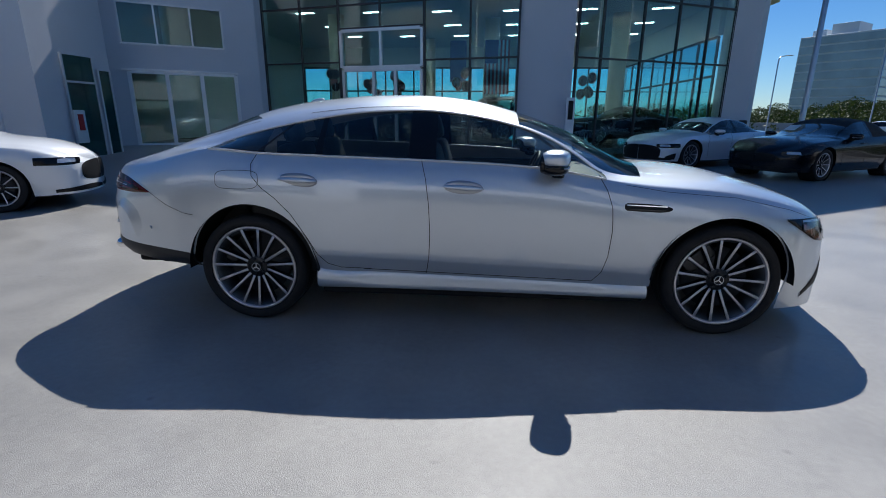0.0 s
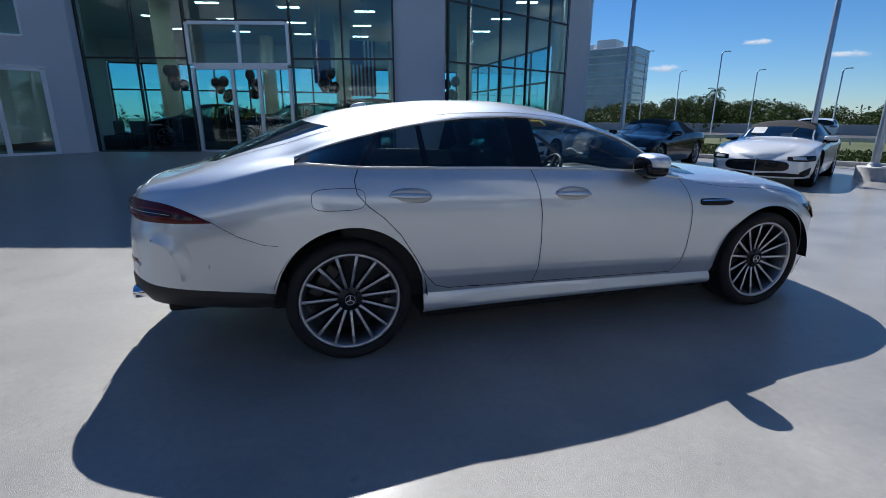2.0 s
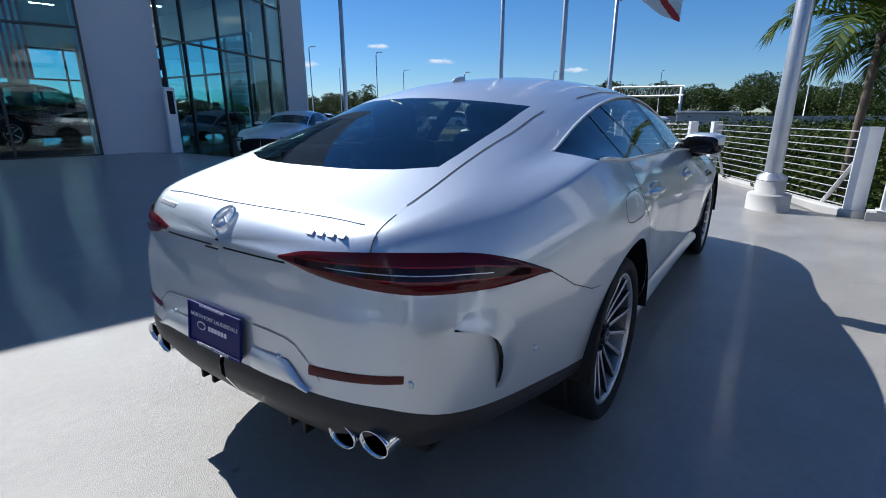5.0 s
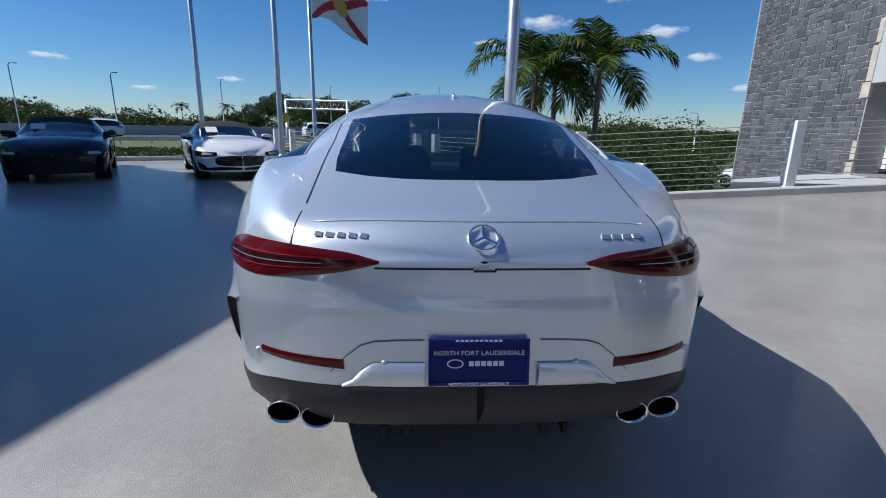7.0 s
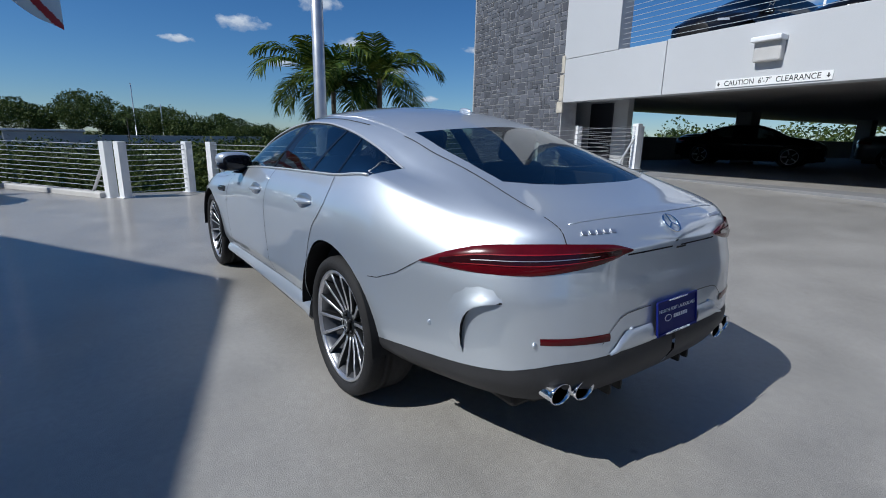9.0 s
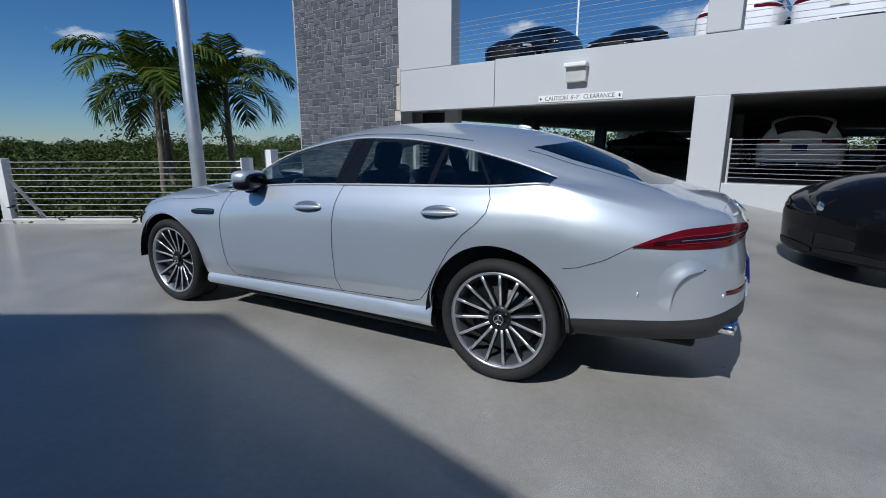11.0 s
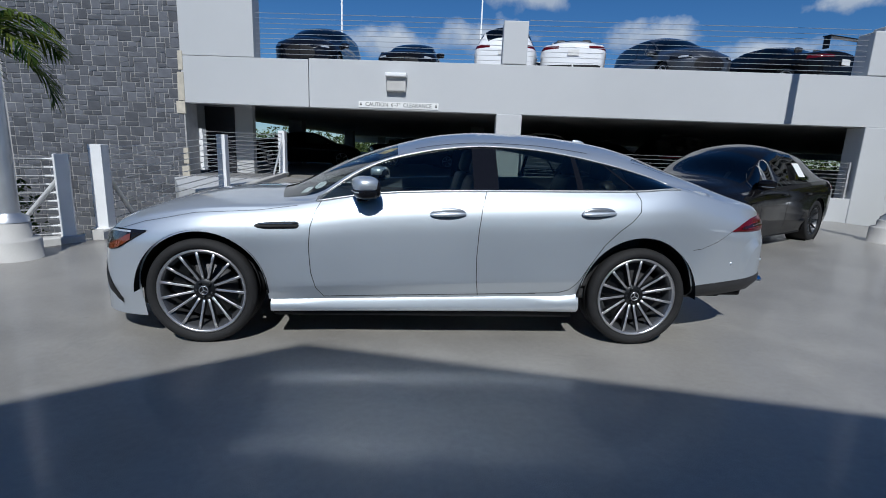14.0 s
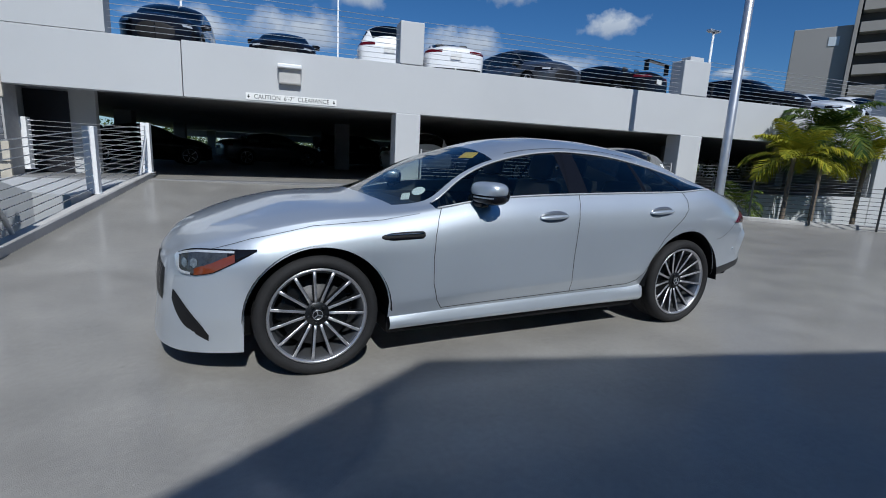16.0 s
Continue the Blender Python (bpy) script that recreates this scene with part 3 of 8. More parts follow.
M_PLATE = mat("blue_plate", (0.006, 0.012, 0.13), 0.5, var=0.06, scale=10, spec=0.25)
M_PLATEW = mat("pale_plate", (0.7, 0.7, 0.68), 0.5, var=0.08, scale=10)
M_PRINTW = mat("white_print", (0.82, 0.82, 0.84), 0.5, var=0.02)
M_YELLOW = mat("yellow_paper", (0.75, 0.48, 0.04), 0.7, var=0.05)
M_SOFTTOP = mat("black_fabric_roof", (0.015, 0.015, 0.017), 0.9, var=0.2, scale=15, bump=0.2, bscale=300)


def curve(points):
    """A smooth curve through points, with no overshoot."""
    xs, ys = [p[0] for p in points], [p[1] for p in points]
    n = len(xs)
    d = [(ys[i + 1] - ys[i]) / (xs[i + 1] - xs[i]) for i in range(n - 1)]
    m = [d[0]] + [0.0 if d[i - 1] * d[i] <= 0 else 2 * d[i - 1] * d[i] / (d[i - 1] + d[i]) for i in range(1, n - 1)] + [d[-1]]

    def at(x):
        if x <= xs[0]:
            return ys[0]
        if x >= xs[-1]:
            return ys[-1]
        i = max(k for k in range(n - 1) if xs[k] <= x)
        h = xs[i + 1] - xs[i]
        t = (x - xs[i]) / h
        return ys[i] * (1 + 2 * t) * (1 - t) ** 2 + m[i] * h * t * (1 - t) ** 2 + ys[i + 1] * t * t * (3 - 2 * t) + m[i + 1] * h * t * t * (t - 1)
    return at


def fair(points, reach):
    """The same curve made fair: averaged over a short reach that shrinks towards both ends."""
    at = curve(points)
    a, b = points[0][0], points[-1][0]
    n = int((b - a) / 0.004)
    xs = np.linspace(a, b, n + 1)
    ys = np.array([at(x) for x in xs])
    ks = np.linspace(-2.2, 2.2, 23)
    ws = np.exp(-ks * ks / 2)
    ws /= ws.sum()
    rs = np.minimum(reach, 0.22 * np.minimum(xs - a, b - xs))
    out = sum(w * np.interp(xs + k * rs, xs, ys) for k, w in zip(ks, ws))
    return lambda x: float(np.interp(x, xs, out))


SIDE = curve([(0.0, 0.895), (0.10, 0.918), (0.19, 0.932), (0.25, 0.944), (0.31, 0.968), (0.42, 0.980), (0.62, 0.992), (0.75, 1.0), (0.84, 0.988), (0.93, 0.952), (1.0, 0.905)])


DOOR = curve([(0.0, 0.962), (0.25, 0.978), (0.45, 0.991), (0.62, 0.9985), (0.72, 1.0), (0.82, 0.990), (0.92, 0.957), (1.0, 0.905)])


class Shape:
    """The outline of a car: its curves over the length, x to the front, from the middle of the wheelbase."""

    def __init__(self, spec):
        self.spec = spec
        reach = spec.get("reach")
        self.w, self.top, self.belt, self.bot, self.yu, self.zu = (fair(spec[k], reach) if reach and k != "bot" else curve(spec[k]) for k in ("w", "top", "belt", "bot", "yu", "zu"))
        self.rows = spec.get("rows", 14)
        self.x0, self.x1 = spec["w"][0][0], spec["w"][-1][0]
        self.base = spec.get("base", 0.12)
        self.shear = spec.get("shear", 0.10)

    def arch(self, x):
        for xc, a, b, zc in self.spec["arches"]:
            if abs(x - xc) < a:
                return zc + b * math.sqrt(1 - ((x - xc) / a) ** 2)
        return -9

    def lower(self, x):
        return max(self.bot(x), self.arch(x))

    def y(self, x, z):
        s = min(1.0, max(0.0, (z - self.base) / (self.belt(x) - self.base)))
        k = self.flank(x)
        if k <= 0:
            return self.w(x) * SIDE(s)
        fold = max(0.0, self.fold(x) - z)
        return self.w(x) * (SIDE(s) * (1 - k) + k * DOOR(s)) - k * 0.40 * fold

    def flank(self, x):
        """Where the doors' section rules instead of the bumpers'."""
        return ease(-1.25, -0.85, x) * (1 - ease(0.75, 1.15, x)) if "fold" in self.spec else 0.0

    def fold(self, x):
        """The height of the crease along the doors' foot."""
        a, b = self.spec["fold"]
        return a + (b - a) * (x + 1.0) / 1.75

    def bend(self, p):
        """Rakes tail and nose, and bows the screens in plan."""
        x, y, z = p
        k = 1 - ease(self.x0 + 0.12, self.x0 + 0.5, x)
        x += k * self.spec.get("pull", 0.0)
        x -= k * (0.82 - z) * self.shear + k * self.spec.get("ledge", 0.0) * (1 - ease(0.755, 0.805, z))
        x += ease(self.x1 - 0.5, self.x1 - 0.1, p[0]) * max(0.0, 0.62 - z) * self.spec.get("chin", 0.0)
        x += 0.10 * ease(0.1, 0.7, p[0]) * (1 - ease(1.3, 2.0, p[0])) * max(0, 1 - (y / 0.75) ** 2) * ease(0.9, 1.0, z)
        return Vector((x, y, z))

    def ring(self, x):
        zl, zbelt, W = self.lower(x), self.belt(x), self.w(x)
        zl = min(zl, zbelt - 0.02)
        pts = []
        n = self.rows
        if "fold" in self.spec:
            zf = self.fold(x)
            if zl < zf - 0.03:
                zs = [zl + (zf - 0.006 - zl) * i / 4 for i in range(5)] + [zf + 0.003]
            else:
                zs = [zl + (zbelt - zl) * 0.02 * i for i in range(6)]
            m = n + 1 - len(zs)
            z5 = zs[-1]
            zs += [z5 + (zbelt - z5) * (1 - (1 - (i + 1) / m) ** 1.25) for i in range(m)]
        else:
            zs = [zl + (zbelt - zl) * (1 - (1 - i / n) ** 1.25) for i in range(n + 1)]
        for z in zs:
            pts.append((self.y(x, z), z))
        yb = pts[-1][0]
        pts = [(x, y, z) for y, z in pts]
        yu, zu = max(0.0, min(self.yu(x), yb - 0.004)), max(self.zu(x), zbelt + 0.004)
        for i in range(1, 5):
            t = i / 4
            pts.append((x, yb + (yu - yb) * t + 0.012 * math.sin(math.pi * t), zbelt + (zu - zbelt) * t))
        for f in (0.955, 0.90, 0.81, 0.73, 0.54, 0.35, 0.17, 0.0):
            y = yu * f
            xw = x + self.warp(x) * min(1.0, (f / 0.73) ** 3) * (1 if f <= 0.73 else 1 - ease(0.73, 0.96, f))
            pts.append((xw, y, self.roof(xw, y)))
        return pts

    def warp(self, x):
        """How far the sides of a cross line on the back are drawn forward, so that the back screen's lower edge is round."""
        c = self.spec.get("back_edge")
        return 0.11 * (1 - ease(0.0, 0.28, abs(x - c))) + 0.15 * (1 - ease(0.0, 0.26, abs(x - self.spec["back_top"]))) if c else 0.0

    def roof(self, x, y):
        yb = self.y(x, self.belt(x))
        yu, zu = max(0.0, min(self.yu(x), yb - 0.004)), max(self.zu(x), self.belt(x) + 0.004)
        top = max(self.top(x), zu + 0.004)
        f = min(1.0, abs(y) / max(yu, 1e-4))
        return zu + (top - zu) * (1 - f ** 2.2) ** 0.85

    def point(self, x, z, side=1, off=0.0):
        y = self.y(x, z)
        e = 0.004
        dx = (self.y(x + e, z) - self.y(x - e, z)) / (2 * e)
        dx = max(-6, min(6, dx))
        n = Vector((-dx, 1, 0)).normalized()
        p = self.bend((x, y, z)) + n * off
        return Vector((p.x, side * p.y, p.z))

    def roof_point(self, x, y, off=0.0):
        yu, zu, top = self.yu(x), self.zu(x), self.top(x)
        f = min(1.0, abs(y) / max(yu, 0.01))
        p = self.bend((x, abs(y), zu + (top - zu) * (1 - f ** 2.2) ** 0.85 + off))
        return Vector((p.x, math.copysign(p.y, y), p.z))

    def x_at(self, y, z, front=False):
        """Where, towards an end of the car, its side comes in to y."""
        a, b = (0.6 * self.x1, self.x1) if front else (0.6 * self.x0, self.x0)
        for _ in range(30):
            m = (a + b) / 2
            if self.y(m, z) > y:
                a = m
            else:
                b = m
        return (a + b) / 2


def car_body(shape, root, mats, zones, stations=110):
    """The skin of a car, cut into its panels; all panels keep the normals of the whole skin."""
    xs = set()
    for k in range(stations + 1):
        xs.add(round(shape.x0 + (shape.x1 - shape.x0) * k / stations, 4))
    for xc, a, b, zc in shape.spec["arches"]:
        for k in range(21):
            xs.add(round(xc + a * math.cos(math.pi * k / 20), 4))
        xs.update((round(xc + a + 0.003, 4), round(xc - a - 0.003, 4)))
    for e, s in ((shape.x0, 1), (shape.x1, -1)):
        for d in (0.0, 0.002, 0.006, 0.012, 0.02, 0.03, 0.045, 0.06, 0.08, 0.1, 0.13, 0.16, 0.2):
            xs.add(round(e + s * d, 4))
    xs.update(shape.spec.get("cuts", ()))
    xs = sorted(xs)
    xs = [x for i, x in enumerate(xs) if i == 0 or x - xs[i - 1] > 0.0015]
    verts, index = [], []
    for x in xs:
        half = shape.ring(x)
        row = []
        for p in half:
            row.append(len(verts))
            verts.append(shape.bend(p))
        for p in half[-2::-1]:
            row.append(len(verts))
            p = shape.bend(p)
            verts.append(Vector((p.x, -p.y, p.z)))
        index.append(row)
    n = len(index[0])
    faces, tags = [], []
    half_n = (n + 1) // 2
    for i in range(len(xs) - 1):
        xm = (xs[i] + xs[i + 1]) / 2
        for j in range(n - 1):
            k = j if j < half_n - 1 else n - 2 - j
            side = 1 if j < half_n - 1 else -1
            r = shape.rows
            seg, sub = ("A", k) if k < r else ("B", k - r) if k < r + 4 else ("C", k - r - 4)
            a, b, c, d = index[i][j], index[i + 1][j], index[i + 1][j + 1], index[i][j + 1]
            zm = (verts[a].z + verts[c].z) / 2
            faces.append((a, d, c, b))
            tags.append(zones(xm, seg, sub, side, zm))
    for row in (index[0], index[-1]):
        if verts[row[0]].y < 1e-4:
            continue
        faces.append(tuple(row) if row is index[-1] else tuple(row[::-1]))
        tags.append(("nose_tip" if row is index[-1] else "tail_tip", "paint"))
    me = bpy.data.meshes.new("skin")
    me.from_pydata(verts, [], faces)
    me.update()
    normals = [v.normal.copy() for v in me.vertices]
    bpy.data.meshes.remove(me)
    groups = {}
    for f, t in zip(faces, tags):
        if t:
            groups.setdefault(t, []).append(f)
    for (name, mkey), fs in groups.items():
        used = sorted({v for f in fs for v in f})
        remap = {v: i for i, v in enumerate(used)}
        me = bpy.data.meshes.new(name)
        me.from_pydata([verts[v] for v in used], [], [[remap[v] for v in f] for f in fs])
        me.materials.append(mats[mkey])
        me.update()
        me.shade_smooth()
        me.normals_split_custom_set_from_vertices([normals[v] for v in used])
        ob = new(name, me)
        ob.parent = root
    return


def skin_of(root):
    """The painted panels of a car as vertices and faces in its own frame."""
    verts, faces = [], []
    for ob in root.children:
        if ob.type == "MESH" and ob.name.split("_")[0] in ("boot", "rear", "front", "bonnet", "roof") and len(ob.data.vertices) > 40:
            o = len(verts)
            verts += [v.co.copy() for v in ob.data.vertices]
            faces += [tuple(k + o for k in p.vertices) for p in ob.data.polygons]
    return verts, faces


def patch(shape, name, rows, material, root, side=1, off=0.006, nz=5, label="", edge=0.25):
    """A lens, grille or trim lying on the skin: rows of (x, low, high)."""
    bm = bmesh.new()
    grid = []
    for x, lo, hi in rows:
        grid.append([bm.verts.new(shape.point(x, lo + (hi - lo) * k / nz, side, off * (1 if 0 < k < nz else edge))) for k in range(nz + 1)])
    for a, b in zip(grid, grid[1:]):
        for k in range(nz):
            q = (a[k], b[k], b[k + 1], a[k + 1])
            f = bm.faces.new(q if side < 0 else q[::-1])
            f.smooth = True
    return part(name, bm, material, root, label)


def ribbon(shape, name, pts, width, material, root, side=1, off=0.0015):
    """A narrow gap or strip drawn along the side of the skin through points (x, z)."""
    bm = bmesh.new()
    pts = [Vector((x, z)) for x, z in pts]
    fine = []
    for a, b in zip(pts, pts[1:]):
        m = max(2, int((b - a).length / 0.015))
        fine += [a + (b - a) * k / m for k in range(m)]
    fine.append(pts[-1])
    rows = []
    for i, p in enumerate(fine):
        d = (fine[min(i + 1, len(fine) - 1)] - fine[max(i - 1, 0)]).normalized()
        nrm = Vector((-d.y, d.x)) * width / 2
        rows.append([bm.verts.new(shape.point(q.x, q.y, side, off)) for q in (p - nrm, p + nrm)])
    for a, b in zip(rows, rows[1:]):
        bm.faces.new((a[0], b[0], b[1], a[1]))
    return part(name, bm, material, root)


WHEEL_MESH = {}


def wheel_meshes(key, R, rim, width, spokes, face, dark):
    if key in WHEEL_MESH:
        return WHEEL_MESH[key]
    h = width / 2
    out = {}

    def keep(name, bm, mats):
        me = bpy.data.meshes.new(name)
        bmesh.ops.recalc_face_normals(bm, faces=bm.faces[:])
        bm.to_mesh(me)
        bm.free()
        for m in mats:
            me.materials.append(m)
        out[name] = me
    bm = bmesh.new()
    add_lathe(bm, [(rim + 0.004, h * 0.78), (rim + 0.012, h * 0.93), (rim + 0.035, h), (R - 0.028, h * 0.98), (R - 0.010, h * 0.90), (R - 0.002, h * 0.76), (R - 0.001, h * 0.40), (R - 0.010, h * 0.38), (R - 0.010, h * 0.33), (R, h * 0.31), (R, 0.02), (R - 0.010, 0.015), (R - 0.010, -0.015), (R, -0.02), (R - 0.001, -h * 0.75), (R - 0.012, -h * 0.92), (R - 0.03, -h), (rim + 0.03, -h), (rim + 0.004, -h * 0.8)], 64, axis="y", caps=False)
    keep("tyre", bm, [M_RUBBER])
    bm = bmesh.new()
    add_lathe(bm, [(rim + 0.004, h * 0.80), (rim + 0.006, h * 0.86), (rim - 0.002, h * 0.885), (rim - 0.010, h * 0.86), (rim - 0.014, h * 0.76)], 64, axis="y", caps=False)
    keep("rim", bm, [face])
    bm = bmesh.new()
    add_lathe(bm, [(rim - 0.014, h * 0.76), (rim - 0.03, h * 0.62), (rim - 0.034, -h * 0.7)], 64, axis="y", caps=False)
    keep("barrel", bm, [M_BARREL])
    bm = bmesh.new()
    add_lathe(bm, [(0.02, h * 0.50), (0.068, h * 0.52), (0.076, h * 0.44), (0.08, h * 0.2)], 32, axis="y")
    for k in range(5):
        a = 2 * math.pi * k / 5
        add_lathe(bm, [(0.011, h * 0.50), (0.010, h * 0.60), (0.004, h * 0.61)], 8, pose(0.052 * math.cos(a), 0, 0.052 * math.sin(a)), axis="y")
    keep("hub", bm, [dark])
    bm = bmesh.new()
    add_lathe(bm, [(0.036, h * 0.5), (0.036, h * 0.62), (0.030, h * 0.65), (0.0295, h * 0.635), (0.003, h * 0.635)], 28, axis="y")
    for k in range(3):
        add_box(bm, (-0.003, h * 0.635, 0.0), (0.003, h * 0.648, 0.026), pose(0, 0, 0, 0, 120 * k, 0), mi=1)
    add_lathe(bm, [(0.030, h * 0.634), (0.030, h * 0.655), (0.0265, h * 0.655), (0.0265, h * 0.634)], 28, axis="y", mi=1, close=True)
    keep("centre_cap", bm, [dark, face])
    bm = bmesh.new()
    add_lathe(bm, [(0.02, -0.012), (rim * 0.72, -0.012), (rim * 0.72, 0.014), (0.02, 0.014)], 40, axis="y")
    keep("brake_disc", bm, [M_DISC])
    bm = bmesh.new()
    add_box(bm, (rim * 0.44, -0.05, -0.11), (rim * 0.78, 0.045, 0.11), pose(0, 0, 0, 0, -35, 0), bevel=0.015)
    keep("caliper", bm, [M_RIMDARK])
    bm = bmesh.new()
    # one spoke, bowed inwards between hub and lip, with a bright face on dark flanks
    prof = [(0.060, 0.50, 0.0094), (0.10, 0.54, 0.0084), (0.15, 0.62, 0.0080), (0.20, 0.72, 0.0082), (rim - 0.006, 0.84, 0.010)]
    wide = 1.0 if spokes > 9 else 2.4
    rows = []
    for r, f, w in prof:
        w *= wide
        y = h * f
        rows.append([bm.verts.new(c) for c in ((r, y - 0.035, -w * 1.2), (r, y - 0.003, -w), (r, y, -w * 0.7), (r, y, w * 0.7), (r, y - 0.003, w), (r, y - 0.035, w * 1.2))])
    for a, b in zip(rows, rows[1:]):
        for k in range(5):
            g = bm.faces.new((a[k], b[k], b[k + 1], a[k + 1]))
            g.material_index = 0 if k in (1, 2, 3) else 1
            g.smooth = True
    bm.faces.new(rows[-1])
    bm.faces.new(rows[0][::-1])
    keep("spoke", bm, [face, dark])
    WHEEL_MESH[key] = out
    return out


def add_wheel(root, key, place, side, R=0.352, rim=0.268, width=0.27, spokes=15, face=None, dark=None, spin=0.0):
    ms = wheel_meshes(key, R, rim, width, spokes, face or M_RIM, dark or M_RIMDARK)
    tyre = new("wheel", ms["tyre"])
    tyre.parent = root
    tyre.matrix_basis = pose(*place, 0, 0, 0 if side > 0 else 180) @ pose(0, 0, 0, 0, spin, 0)
    for name in ("rim", "barrel", "hub", "centre_cap", "brake_disc", "caliper"):
        ob = new(name, ms[name])
        ob.parent = tyre
    for k in range(spokes):
        ob = new("spoke", ms["spoke"])
        ob.parent = tyre
        ob.matrix_basis = pose(0, 0, 0, 0, 360 * k / spokes, 0)
    return tyre


def add_ellipsoid(bm, c, r, m=None, nu=16, nv=10, power=1.0, mi=0):
    t = bmesh.new()
    bmesh.ops.create_uvsphere(t, u_segments=nu, v_segments=nv, radius=1)
    for v in t.verts:
        p = [math.copysign(abs(q) ** power, q) for q in v.co]
        v.co = Vector((c[0] + p[0] * r[0], c[1] + p[1] * r[1], c[2] + p[2] * r[2]))
    for f in t.faces:
        f.smooth = True
    join(bm, t, m, mi)


def add_mirror(shape, root, side, x, z, body_mat):
    y = shape.y(x, z - 0.06)
    bm = bmesh.new()
    add_ellipsoid(bm, (0.004, 0, 0.030), (0.082, 0.128, 0.052), power=0.70, nu=24, nv=14)
    mirror = part("wing_mirror", bm, body_mat, root)
    mirror.matrix_basis = pose(x, side * (y + 0.075), z, 0, 0, side * 14)
    bm = bmesh.new()
    add_ellipsoid(bm, (0.0, 0, -0.018), (0.080, 0.124, 0.046), power=0.72, nu=24, nv=14)
    part("mirror_base", bm, M_GLOSSBLK, mirror)
    bm = bmesh.new()
    add_box(bm, (-0.02, side * -0.13, -0.085), (0.055, side * -0.01, -0.04), bevel=0.015)
    part("mirror_stalk", bm, M_GLOSSBLK, mirror)
    bm = bmesh.new()
    add_box(bm, (0.050, side * -0.06, -0.020), (0.085, side * 0.10, -0.012), bevel=0.003)
    part("indicator_strip", bm, M_RIM, mirror)
    bm = bmesh.new()
    add_ellipsoid(bm, (-0.060, 0, 0.004), (0.024, 0.114, 0.058), power=0.66)
    part("mirror_glass", bm, M_GLOSSBLK, mirror)


def add_seat(root, x, y, z, s=1.0, headrest=True):
    bm = bmesh.new()
    add_box(bm, (-0.24, -0.25, 0.0), (0.28, 0.25, 0.16), bevel=0.05)
    add_box(bm, (-0.09, -0.245, -0.02), (0.05, 0.245, 0.60), pose(-0.22, 0, 0.1, 0, -16, 0), bevel=0.05)
    add_box(bm, (-0.07, -0.13, 0.60), (0.03, 0.13, 0.80 if headrest else 0.68), pose(-0.22, 0, 0.1, 0, -14, 0), bevel=0.045)
    seat = part("seat", bm, M_LEATHER, root, smooth=True)
    seat.matrix_basis = pose(x, y, z)


